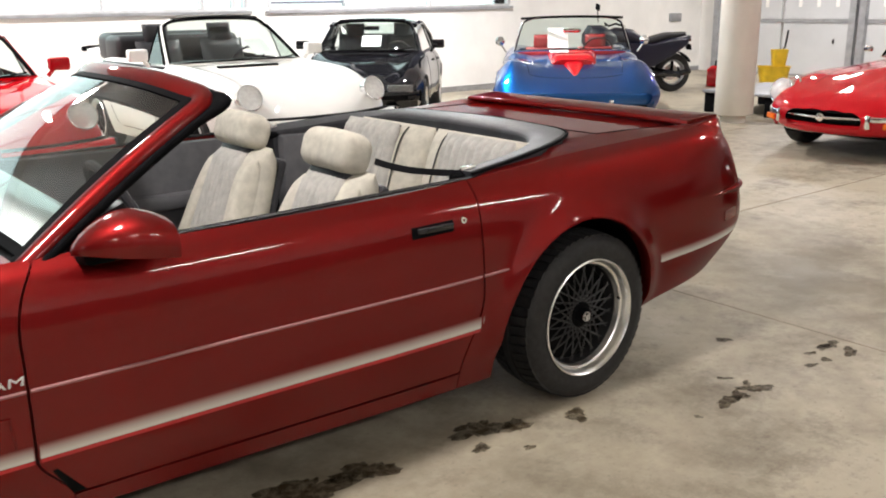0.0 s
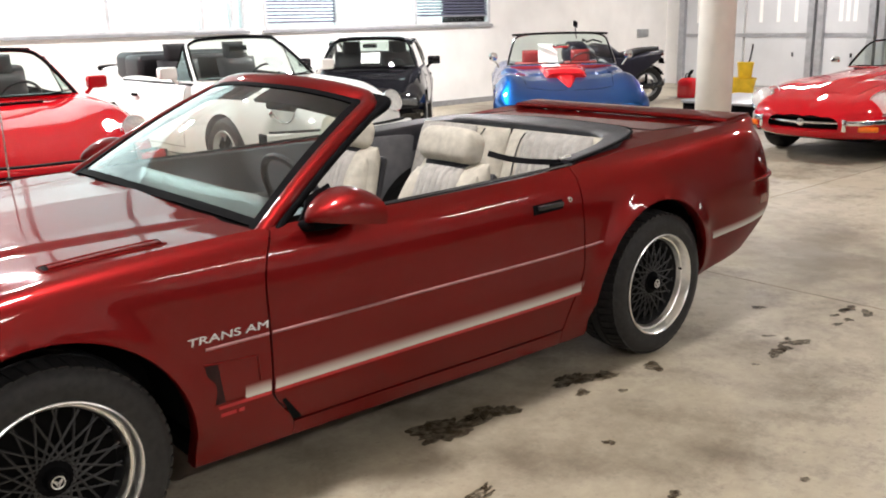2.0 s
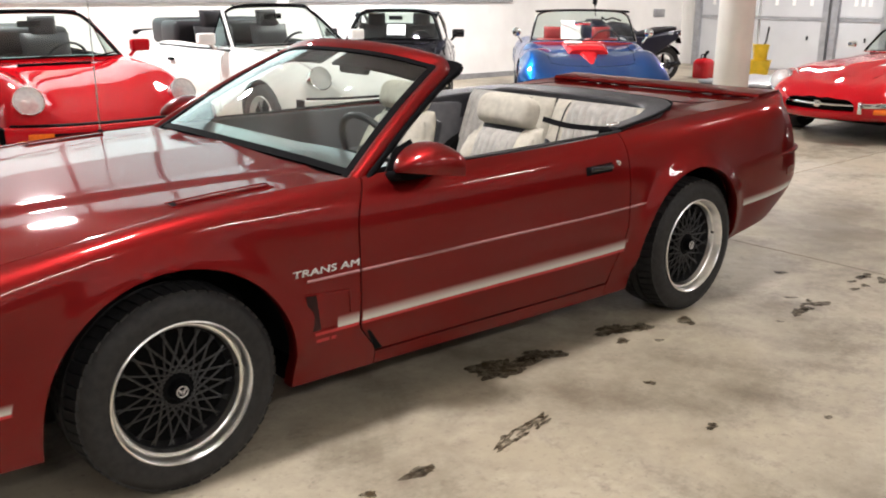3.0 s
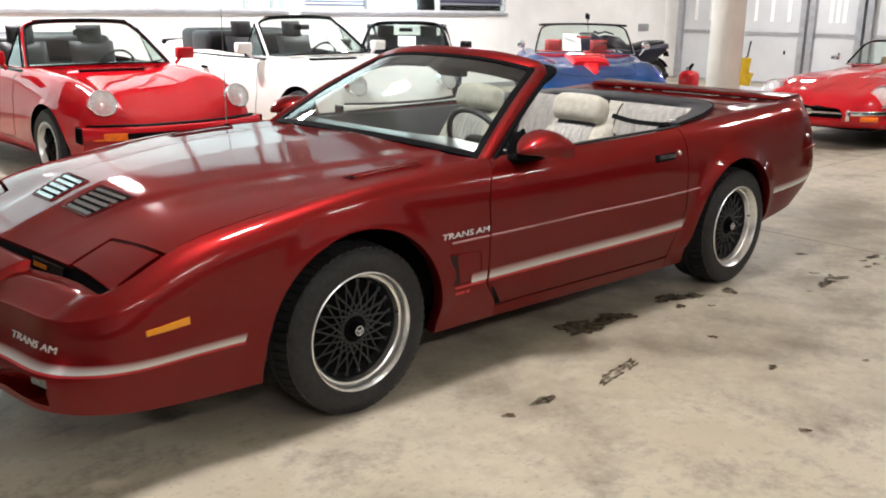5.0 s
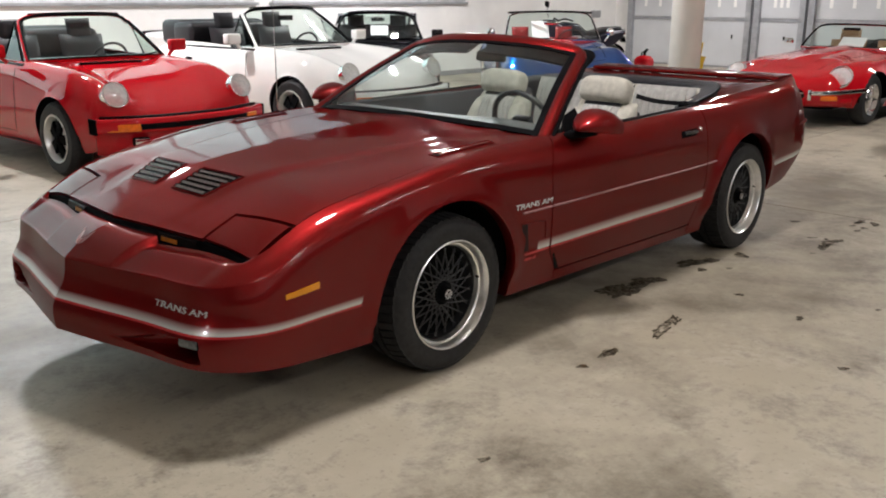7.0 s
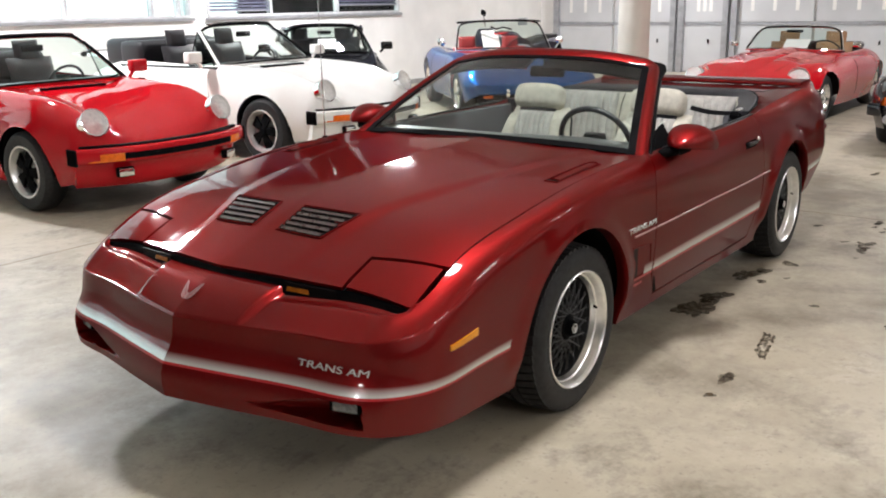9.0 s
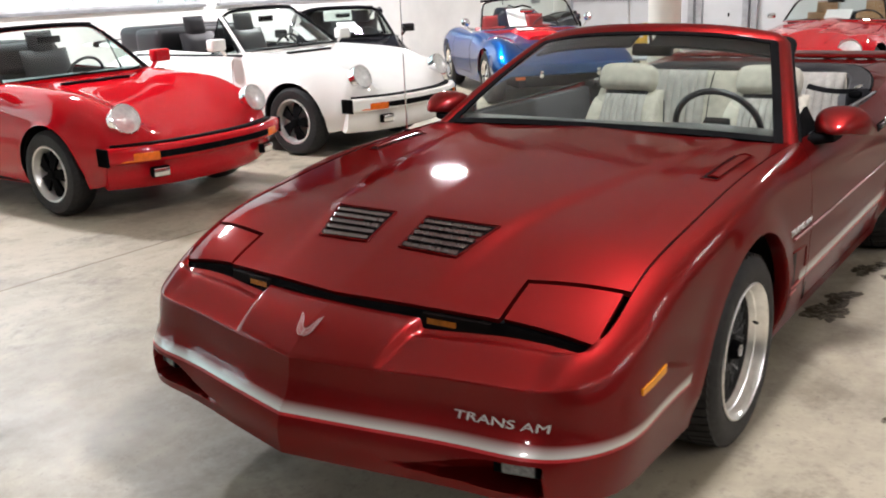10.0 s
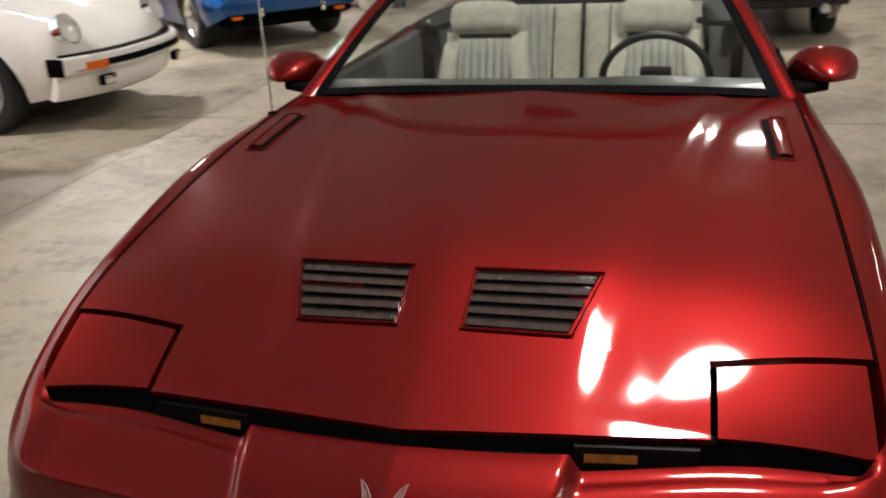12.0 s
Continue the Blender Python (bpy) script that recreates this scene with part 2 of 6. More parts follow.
class Curve:
    """Natural cubic spline through knots at given parameters; values may be vectors."""

    def __init__(self, t, p):
        self.t, self.p = np.array(t, float), np.array(p, float)
        t, p, n = self.t, self.p, len(t)
        h = np.diff(t)
        A = np.eye(n)
        r = np.zeros(p.shape)
        for i in range(1, n - 1):
            A[i, i - 1], A[i, i], A[i, i + 1] = h[i - 1], 2 * (h[i - 1] + h[i]), h[i]
            r[i] = 6 * ((p[i + 1] - p[i]) / h[i] - (p[i] - p[i - 1]) / h[i - 1])
        self.m = np.linalg.solve(A, r)

    def __call__(self, x):
        t, p, m = self.t, self.p, self.m
        x = min(max(float(x), t[0]), t[-1])
        i = min(max(int(np.searchsorted(t, x)) - 1, 0), len(t) - 2)
        h, a, b = t[i + 1] - t[i], t[i + 1] - x, x - t[i]
        return (m[i] * a ** 3 + m[i + 1] * b ** 3) / (6 * h) + (p[i] / h - m[i] * h / 6) * a + (p[i + 1] / h - m[i + 1] * h / 6) * b


def lin(x, knots):
    return float(np.interp(x, [k[0] for k in knots], [k[1] for k in knots]))


def smooth01(x):
    x = min(max(x, 0.0), 1.0)
    return x * x * (3 - 2 * x)


def mirror(data):
    return [(v[0], -v[1], v[2]) for v in data[0]], [tuple(reversed(f)) for f in data[1]]


def grid_faces(nu, nv):
    return [(i * nv + j, i * nv + j + 1, (i + 1) * nv + j + 1, (i + 1) * nv + j) for i in range(nu - 1) for j in range(nv - 1)]


def rimmed(v, f, depth, skip=None):
    """Give an open sheet a flange along its free edges, set back by depth along the inner normal."""
    v = [Vector(p) for p in v]
    nrm = [Vector() for _ in v]
    count = {}
    for q in f:
        n = (v[q[1]] - v[q[0]]).cross(v[q[2]] - v[q[0]])
        for k in range(len(q)):
            nrm[q[k]] += n
            e = (q[k], q[(k + 1) % len(q)])
            count[tuple(sorted(e))] = None if tuple(sorted(e)) in count else e
    new_id, out = {}, list(f)
    for e in count.values():
        if e and not (skip and skip(v[e[0]]) and skip(v[e[1]])):
            for i in e:
                if i not in new_id:
                    new_id[i] = len(v)
                    n = nrm[i].normalized() if nrm[i].length > 0 else Vector()
                    v.append(v[i] - n * depth)
            out.append((e[1], e[0], new_id[e[0]], new_id[e[1]]))
    return v, out


def arch_cut(v, f, cx, cz, r):
    """Open a wheel arch in a side sheet: faces inside go, the rim is drawn onto the circle."""
    v = [list(p) for p in v]

    def inside(p):
        return abs(p[0] - cx) < r if p[2] < cz else math.hypot(p[0] - cx, p[2] - cz) < r

    flag = [inside(p) for p in v]
    keep = [q for q in f if not all(flag[i] for i in q)]
    for i in {i for q in keep for i in q if flag[i]}:
        p = v[i]
        if p[2] < cz:
            p[0] = cx + math.copysign(r, p[0] - cx)
        else:
            d = max(math.hypot(p[0] - cx, p[2] - cz), 1e-4)
            p[0], p[2] = cx + (p[0] - cx) / d * r, cz + (p[2] - cz) / d * r
    used = sorted({i for q in keep for i in q})
    idx = {o: n for n, o in enumerate(used)}
    return [v[i] for i in used], [tuple(idx[i] for i in q) for q in keep]


def text_mesh(words, height, depth=0.002, shear=0.0, stretch=1.0, bold=0.0):
    cu = bpy.data.curves.new("letters", "FONT")
    cu.body, cu.size, cu.extrude, cu.shear, cu.offset = words, height / 0.7, depth, shear, bold
    cu.align_x = "CENTER"
    ob = bpy.data.objects.new("letters", cu)
    scene.collection.objects.link(ob)
    me = bpy.data.meshes.new_from_object(ob.evaluated_get(bpy.context.evaluated_depsgraph_get()))
    bm = bmesh.new()
    bm.from_mesh(me)
    bpy.data.objects.remove(ob)
    bpy.data.curves.remove(cu)
    bpy.data.meshes.remove(me)
    bmesh.ops.triangulate(bm, faces=bm.faces)
    for v in bm.verts:
        v.co.x *= stretch
    return bm



def loft(rings, cap=True):
    n = len(rings[0])
    vs = [p for r in rings for p in r]
    fs = [(i * n + k, i * n + (k + 1) % n, (i + 1) * n + (k + 1) % n, (i + 1) * n + k) for i in range(len(rings) - 1) for k in range(n)]
    if cap:
        fs += [tuple(range(n))[::-1], tuple((len(rings) - 1) * n + k for k in range(n))]
    return vs, fs


def orient(data):
    bm = to_bm(data)
    bmesh.ops.recalc_face_normals(bm, faces=bm.faces)
    return bm


def rounded(w, h, r=0.3, n=5):
    """Outline of a rounded rectangle, half sizes w and h."""
    c = []
    rr = r * min(w, h)
    for k, (sx, sy) in enumerate(((1, 1), (-1, 1), (-1, -1), (1, -1))):
        for i in range(n):
            a = math.pi / 2 * (k + i / (n - 1))
            c.append((sx * (w - rr) + rr * math.cos(a), sy * (h - rr) + rr * math.sin(a)))
    return c

# ---- the hall ----
WX0, WX1, WY0, WY1 = -13.0, 15.1, -11.0, 8.85
floor = part("floor", box(WX0, WX1, WY0, WY1, -0.12, 0.0), CONCRETE, smooth=0)
tagged(floor, "worn polished concrete floor with joints and oil stains", "floor", kind="structure")
ceiling = part("ceiling", box(WX0, WX1, WY0, WY1, CEIL, CEIL + 0.15), CEILP, smooth=0)
tagged(ceiling, "white painted hall ceiling", "ceiling", kind="structure")


def wall_pieces(spans, y0, y1, height):
    """Boxes of a wall along x with openings: spans of (x0, x1, sill, head), sill None for solid."""
    bms = []
    for x0, x1, sill, head in spans:
        if sill is None:
            bms.append(box(x0, x1, y0, y1, 0, height))
        else:
            bms.append(box(x0, x1, y0, y1, 0, sill))
            bms.append(box(x0, x1, y0, y1, head, height))
    return merge(*bms)


SILL, HEAD = 1.38, 4.5
spans = [(WX0, -6.2, None, 0), (-6.2, 4.75, SILL, HEAD), (4.75, 5.1, None, 0), (5.1, 9.68, SILL, HEAD), (9.68, WX1, None, 0)]
tagged(part("wall_north", wall_pieces(spans, WY1, WY1 + 0.22, CEIL), WALLP, smooth=0), "white painted wall with a long window row", "wall", kind="structure")
# west wall is out of view; its grey keeps reflections in the paint dark
tagged(part("wall_west", box(WX0 - 0.2, WX0, WY0, WY1, 0, CEIL), WALLD, smooth=0), "dull grey painted hall wall", "wall", kind="structure")
tagged(part("wall_south", box(WX0, WX1, WY0 - 0.2, WY0, 0, CEIL), WALLP, smooth=0), "white painted hall wall above a dark band", "wall", kind="structure")
# band added out of view to darken low reflections on the car's flank
tagged(part("trim", box(WX0, WX1, WY0, WY0 + 0.02, 0, 1.45), plain("dark_grey_wall_band", (0.09, 0.088, 0.085), 0.7), smooth=0), "unseen dark grey band added along the foot of the wall", "wall trim", kind="structure")
tagged(part("wall_east", box(WX1, WX1 + 0.2, WY0, WY1, 0, CEIL), WALLP, smooth=0), "white hall wall behind the sectional doors", "wall", kind="structure")
tagged(part("baseboard", box(WX0, WX1, WY1 - 0.02, WY1, 0, 0.09), METALG, smooth=0), "thin grey baseboard along the window wall", "baseboard", kind="structure")


def window(name, xs, label):
    """A window row with bars at xs."""
    x0, x1 = xs[0], xs[-1]
    w = thing(name, label, "window", m=pose(0, WY1, 0))
    tagged(w, kind="structure")
    fr = [box(x0, x1, -0.02, 0.12, SILL, SILL + 0.04), box(x0, x1, -0.02, 0.12, HEAD - 0.05, HEAD)]
    for x in xs:
        fr.append(box(x - 0.024, x + 0.024, -0.015, 0.1, SILL + 0.04, HEAD - 0.05))
    part("window_frame", merge(*fr), FRAMEL, w, smooth=0)
    part("window_sill", box(x0 - 0.06, x1 + 0.06, -0.05, 0.02, SILL - 0.04, SILL), METALG, w, smooth=0)
    for a, b in zip(xs, xs[1:]):
        g = part("pane", box(a + 0.024, b - 0.024, 0.045, 0.053, SILL + 0.04, HEAD - 0.05), GLASS, w, smooth=0)
        g.visible_shadow = False
    return w


FRAMEL = plain("pale_grey_window_frame", (0.60, 0.61, 0.62), 0.5, 0.1)
window("window_1", [-6.2, -5.45, -4.08, -2.72, -1.36, 0.01, 1.37, 2.75, 4.10, 4.56, 4.75], "bright daylit window row with grey frames")
window("window_2", [5.1, 6.39, 7.98, 9.68], "three-pane window with grey sill and dark blinds")
sky_card = part("backdrop", box(-9, 12, WY1 + 1.6, WY1 + 1.65, 0, 6.5), SKYOUT, smooth=0)
tagged(sky_card, "bright overcast sky outside the windows", "sky", kind="structure")


def blinds(x0, x1, z0, z1):
    b = thing("window_blind", "dark lowered slatted blind in the window", "blind", "window blinds", pose(x0, WY1 + 0.02, z0))
    n = int((z1 - z0) / 0.05)
    for k in range(n):
        part("slat", turned(box(0, x1 - x0, -0.018, 0.018, -0.0015, 0.0015), pose(0, 0, 0.03 + k * 0.05, 55)), BLINDM, b, smooth=0)
    part("bottom_rail", box(0, x1 - x0, -0.012, 0.012, 0, 0.02), METALG, b, smooth=0)
    return b


BLINDM = plain("blind_slat", (0.10, 0.105, 0.16), 0.5)
blinds(5.13, 6.36, 1.46, 4.45)
blinds(8.01, 9.65, 1.52, 4.45)


# sectional doors of translucent panels along the east wall
def sectional_door(y0, y1):
    d = thing("sectional_door", "closed sectional door of pale translucent panels", "garage door", "sectional doors", pose(WX1, (y0 + y1) / 2, 0))
    tagged(d, kind="structure")
    w = (y1 - y0) / 2
    n = 2 if y1 - y0 > 2 else 1
    for k in range(4):
        z = 1.03 * k
        for j in range(n):
            a = -w + 2 * w * j / n
            part("panel", box(-0.07, -0.045, a + 0.03, a + 2 * w / n - 0.03, z + 0.04, z + 0.99), GDOOR, d, smooth=0)
            if k:
                for b in np.linspace(a + .35, a + 2 * w / n - .35, 3):
                    part("light_bar", box(-0.074, -0.069, b - .035, b + .035, z + .25, z + .95), WALLP, d, smooth=0)
        part("rail", box(-0.085, -0.04, -w, w, z - 0.035, z + 0.035), METALG, d, smooth=0)
    for s in (-w, w):
        part("door_track", box(-0.18, -0.03, s - 0.06, s + 0.06, 0, 4.1), METALG, d, smooth=0)
    part("lock_bolt", box(-0.10, -0.085, -w + .35, -w + .38, 0.62, 0.70), TRIM, d, smooth=0)
    return d


for a, b in ((5.47, 8.35), (4.32, 5.29), (0.95, 4.14), (-2.5, .77), (-6.0, -2.7)):
    sectional_door(a, b)

# round column
col = thing("column", "thick round cream painted column on a narrow plinth", "column", m=pose(8.47, 3.41, 0))
tagged(col, kind="structure")
part("shaft", lathe([(0.10, 0.10), (0.222, 0.10), (0.228, 0.108), (0.228, CEIL)], 48, "z"), COLUMN, col)
part("plinth", lathe([(0.0, 0.10), (0.148, 0.10), (0.150, 0.09), (0.150, 0.0)][::-1], 48, "z"), COLUMN, col)


# high-bay lamps hung from the ceiling
def high_bay():
    s = thing("high_bay_lamp", "round white high-bay lamp hung from the ceiling", "ceiling lamp", "high-bay lamps")
    part("reflector", lathe([(.09, .26), (.12, .22), (.20, .16), (.27, .06), (.29, 0.0), (.275, 0.0), (.25, .055), (.18, .14), (.09, .19)], 40, "z"), WALLP, s)
    part("lens", lathe([(.255, .03), (.0, .034)], 40, "z"), TUBE, s)
    part("hanger", tube([(0, 0, .24), (0, 0, CEIL - LAMP_Z)], .012, 8), METALG, s)
    return s


first = None
for at in LAMPS:
    if first is None:
        first = high_bay()
        first.matrix_world = pose(*at)
    else:
        copy_thing(first, pose(*at))


def batten():
    s = thing("batten_lamp", "long white twin-tube batten lamp hung from the ceiling", "ceiling lamp", "batten lamps")
    part("tray", box(-.78, .78, -.09, .09, .0, .06, .008), WALLP, s)
    for y in (-.045, .045):
        part("tube", tube([(-.74, y, -.02), (.74, y, -.02)], .014, 10), TUBE, s, "lit fluorescent tube")
    for x in (-.6, .6):
        part("hanger", tube([(x, 0, .05), (x, 0, CEIL - LAMP_Z)], .006, 6), METALG, s)
    return s


first = None
for x, y in BATTENS:
    if first is None:
        first = batten()
        first.matrix_world = pose(x, y, LAMP_Z)
    else:
        copy_thing(first, pose(x, y, LAMP_Z))

# saw-cut joints and oil stains on the floor
JOINT = plain("joint_filler", (0.235, 0.195, 0.145), 0.75, 0, 0.3, 6)


def joint(x0, x1, y0, y1):
    tagged(part("floor_joint", box(x0, x1, y0, y1, -0.01, 0.0012), JOINT, smooth=0), "thin pale filled joint in the concrete", "floor joint", kind="structure")


for jx, jy in ((WX0, -6.4), (-1.2, 0.545), (WX0, 3.0)):
    joint(jx, WX1, jy - 0.005, jy + 0.005)
for jx in (-8.0, 2.603, 11.2):
    joint(jx - 0.004, jx + 0.004, WY0, WY1)


def blob(cx, cy, r, seed, squash=1.0, rot=0.0, n=72):
    rnd = random.Random(seed)
    ph = [rnd.uniform(0, 6.28) for _ in range(5)]
    v = []
    for i in range(n):
        a = 2 * math.pi * i / n
        k = 1 + 0.22 * math.sin(2 * a + ph[0]) + 0.16 * math.sin(3 * a + ph[1]) + 0.12 * math.sin(5 * a + ph[2]) + 0.08 * math.sin(9 * a + ph[3]) + 0.06 * math.sin(14 * a + ph[4]) + 0.05 * math.sin(23 * a + ph[1])
        x, y = r * k * math.cos(a), r * k * squash * math.sin(a)
        c, s = math.cos(rot), math.sin(rot)
        v.append((cx + x * c - y * s, cy + x * s + y * c, 0.0012))
    return v, [tuple(range(n))]


def stain(name, blobs, label):
    bms = [to_bm(blob(*b)) for b in blobs]
    tagged(part(name, merge(*bms), STAIN, smooth=0), label, "floor stain", "oil stains", kind="structure")


stain("floor_stain", [(1.858, -1.262, 0.062, 1, 0.55, -0.7), (1.87, -1.21, 0.025, 2, 0.6, 0.3), (1.678, -1.262, 0.058, 3, 0.6, 0.1), (1.752, -1.258, 0.045, 6, 0.6, 0.3), (1.845, -1.126, 0.028, 4, 0.5, -0.7), (1.482, -1.271, 0.014, 5)], "dark brown oil spots on the concrete")
stain("floor_stain", [(2.503, -1.205, 0.05, 7, 0.6, 0.2), (2.49, -1.30, 0.05, 8, 0.6, 0.5), (2.45, -1.20, 0.04, 12, 0.6, 0.4), (2.33, -1.281, 0.03, 6, 0.6), (2.345, -1.203, 0.028, 9, 0.6), (2.228, -1.274, 0.032, 10, 0.5), (2.197, -0.873, 0.03, 11)], "dark brown oil spots on the concrete")
stain("floor_stain", [(0.10, -0.82, 0.15, 10, 0.55, 0.1), (0.32, -0.83, 0.10, 11, 0.6, -0.1)], "wide dark oil stain beside the sill")
stain("floor_stain", [(0.80, -0.84, 0.10, 12, 0.6), (0.92, -0.9, 0.05, 13), (0.72, -0.95, 0.03, 14), (1.15, -0.98, 0.045, 15), (0.85, -1.05, 0.018, 16)], "dark oil spots by the rear wheel")
stain("floor_stain", [(-0.372 + 0.044 * i + 0.010 * j, -1.300 + 0.022 * j + 0.006 * i, 0.027, 20 + i * 5 + j, 0.32, 0.35) for i in range(7) for j in range(3) if (i + 2 * j) % 7 != 4], "broken tyre-tread mark on the concrete")
stain("floor_stain", [(-0.70, -1.245, 0.042, 40, 0.6, 0.1), (-0.655, -1.24, 0.03, 41), (-0.88, -1.245, 0.026, 42, 0.7)], "small dark oil spots on the concrete")
stain("floor_stain", [(0.315, -1.668, 0.03, 43, 0.6), (-0.16, -2.04, 0.02, 44), (0.7, -1.9, 0.015, 45), (-2.0, -1.6, 0.02, 46), (-1.75, -1.45, 0.018, 47), (0.45, -1.3, 0.02, 48), (3.6, -1.5, 0.05, 49, 0.4), (4.4, -0.8, 0.09, 50, 0.3)], "scattered small dark drips on the concrete")

# ---- maroon convertible ----
TA = thing("convertible_car", "maroon metallic two-door convertible with silver stripe and lowered top", "car")

# design lines of the left side, from the middle of the nose round to the middle of the tail
L0 = [(-2.240, 0, 0.646), (-2.210, -0.28, 0.640), (-2.169, -0.5, 0.648), (-2.154, -0.68, 0.645), (-2.125, -0.768, 0.645), (-1.97, -0.785, 0.72), (-1.65, -0.787, 0.795), (-1.28, -0.790, 0.846), (-0.9, -0.794, 0.874), (-0.6, -0.8, 0.882), (0, -0.815, 0.884), (0.78, -0.812, 0.902), (1.28, -0.775, 0.925), (1.7, -0.755, 0.938), (2.10, -0.76, 0.955), (2.238, -0.712, 0.952), (2.275, -0.36, 0.93), (2.265, 0, 0.93)]
L1 = [(-2.430, 0, 0.548), (-2.380, -0.28, 0.552), (-2.332, -0.53, 0.557), (-2.278, -0.738, 0.563), (-2.155, -0.828, 0.585), (-1.97, -0.857, 0.654), (-1.65, -0.867, 0.737), (-1.28, -0.874, 0.796), (-0.9, -0.871, 0.802), (-0.6, -0.872, 0.800), (0, -0.876, 0.795), (0.78, -0.876, 0.8), (1.28, -0.868, 0.828), (1.7, -0.848, 0.85), (2.15, -0.828, 0.865), (2.305, -0.745, 0.85), (2.352, -0.38, 0.85), (2.345, 0, 0.85)]
L2 = [(-2.440, 0, 0.5), (-2.388, -0.28, 0.5), (-2.340, -0.53, 0.5), (-2.288, -0.75, 0.5), (-2.165, -0.846, 0.5), (-1.97, -0.866, 0.51), (-1.65, -0.874, 0.54), (-1.28, -0.882, 0.57), (-0.9, -0.888, 0.583), (-0.6, -0.892, 0.583), (0, -0.896, 0.585), (0.78, -0.9, 0.587), (1.28, -0.912, 0.615), (1.7, -0.895, 0.635), (2.2, -0.858, 0.65), (2.385, -0.765, 0.65), (2.445, -0.4, 0.65), (2.455, 0, 0.65)]
L3 = [(-2.482, 0, 0.405), (-2.426, -0.28, 0.405), (-2.376, -0.54, 0.405), (-2.318, -0.755, 0.405), (-2.18, -0.85, 0.403), (-1.97, -0.862, 0.402), (-1.65, -0.866, 0.402), (-1.28, -0.874, 0.400), (-0.9, -0.880, 0.400), (-0.6, -0.882, 0.4), (0, -0.885, 0.4), (0.78, -0.888, 0.402), (1.28, -0.900, 0.43), (1.7, -0.886, 0.452), (2.2, -0.85, 0.48), (2.38, -0.76, 0.49), (2.44, -0.4, 0.49), (2.45, 0, 0.49)]
L4 = [(-2.490, 0, 0.288), (-2.436, -0.28, 0.288), (-2.388, -0.53, 0.288), (-2.330, -0.742, 0.284), (-2.19, -0.832, 0.268), (-1.97, -0.840, 0.243), (-1.65, -0.836, 0.225), (-1.28, -0.838, 0.218), (-0.9, -0.840, 0.217), (-0.6, -0.838, 0.212), (0, -0.838, 0.2), (0.78, -0.838, 0.185), (1.28, -0.856, 0.22), (1.7, -0.846, 0.285), (2.12, -0.81, 0.345), (2.27, -0.72, 0.375), (2.33, -0.36, 0.38), (2.34, 0, 0.38)]
LEVELS = [np.array(L) for L in (L0, L1, L2, L3, L4)]
UK = np.concatenate([[0], np.cumsum(np.linalg.norm(np.diff(LEVELS[2][:, :2], axis=0), axis=1))])
LINES = [Curve(UK, L) for L in LEVELS]


def profile(k, v, w):
    """Section through the five lines k; w blends a sharp edge at level 1 in."""
    p = Curve([0, 1, 2, 3, 4], k)(v)
    if w > 0:
        if v < 1:
            q = k[0] + (k[1] - k[0]) * v
            q = q + np.array((-.10, 0, .17)) * (0.05 * math.sin(math.pi * v))
        else:
            q = Curve([1, 2, 2.7, 3, 4], np.array([k[1], k[2] + (0.004, 0, 0), k[2] * .36 + k[3] * .64 + (.008, 0, 0), k[3], k[4]]))(v)
        p = p * (1 - w) + q * w
    return p


EDGE_D = 0.075


def side(u, v):
    """Point of the left side: u along the car, v from 0 (top edge) to 4 (bottom)."""
    k = np.array([c(u) for c in LINES])
    w = 1 - smooth01((u - UK[3] - .02) / (UK[5] + .05 - UK[3]))
    if w > 0 and abs(v - 1) < EDGE_D:
        t = (v - 1 + EDGE_D) / (2 * EDGE_D)
        return (1 - t) ** 2 * profile(k, 1 - EDGE_D, w) + 2 * t * (1 - t) * profile(k, 1.0, w) + t * t * profile(k, 1 + EDGE_D, w)
    return profile(k, v, w)


def u_at(x, v=2.0):
    """u on the flank at which the given x lies, for the level v."""
    lo, hi = UK[4], UK[15]
    for _ in range(40):
        mid = (lo + hi) / 2
        if side(mid, v)[0] < x:
            lo = mid
        else:
            hi = mid
    return (lo + hi) / 2


def prow(p, u, v):
    """Raised beak in the middle of the nose between the lamp recesses; scooped intakes low in the bumper."""
    if u > UK[4]:
        return p
    p = p.copy()
    y = abs(p[1])
    if v < 1:
        beak = 1 - smooth01((y - (0.246 + 0.034 * (1 - v))) / 0.022)
        corner = smooth01((y - 0.66) / 0.09)
        d = 4 * v * (1 - v) if v < 0.5 else 1 - (2 * v - 1) ** 2
        p[2] += (-0.016 * (1 - beak) * (1 - corner) + 0.008 * beak) * max(d, 0.0) ** 0.7
        low = (1 - beak) * (1 - smooth01((y - 0.735) / 0.03)) * (1 - smooth01(v / 0.35))
        p[2] -= 0.026 * low
        p[0] -= 0.012 * low
    elif v > 3:
        t = (y - .27) / (.722 - .27)
        if 0 < t < 1.03:
            top = 3.60 - .45 * smooth01((t - .15) / .6)
            low = 3.66 + .10 * t
            hole = smooth01((v - top) / .09) * (1 - smooth01((v - low) / .05)) * (1 - smooth01((t - .985) / .03))
            p[0] += hole * .095 * smooth01(t / .80) ** 1.3
            p[1] += hole * .02 * smooth01((t - .5) / .5)
    return p


def flare(p):
    """Wheel arches swell a little round their rims."""
    p = p.copy()
    for cx in (FA_X, RA_X):
        d = math.hypot(p[0] - cx, max(p[2] - ARCH_Z, 0)) - ARCH_R
        if p[2] > 0.25:
            p[1] -= (0.024 if cx > 0 else 0.013) * math.exp(-(max(d, 0) / 0.05) ** 2) * smooth01((p[2] - .25) / .1)
    return p


FR_X, RR_X, AX_Z = -1.275, 1.30, 0.321
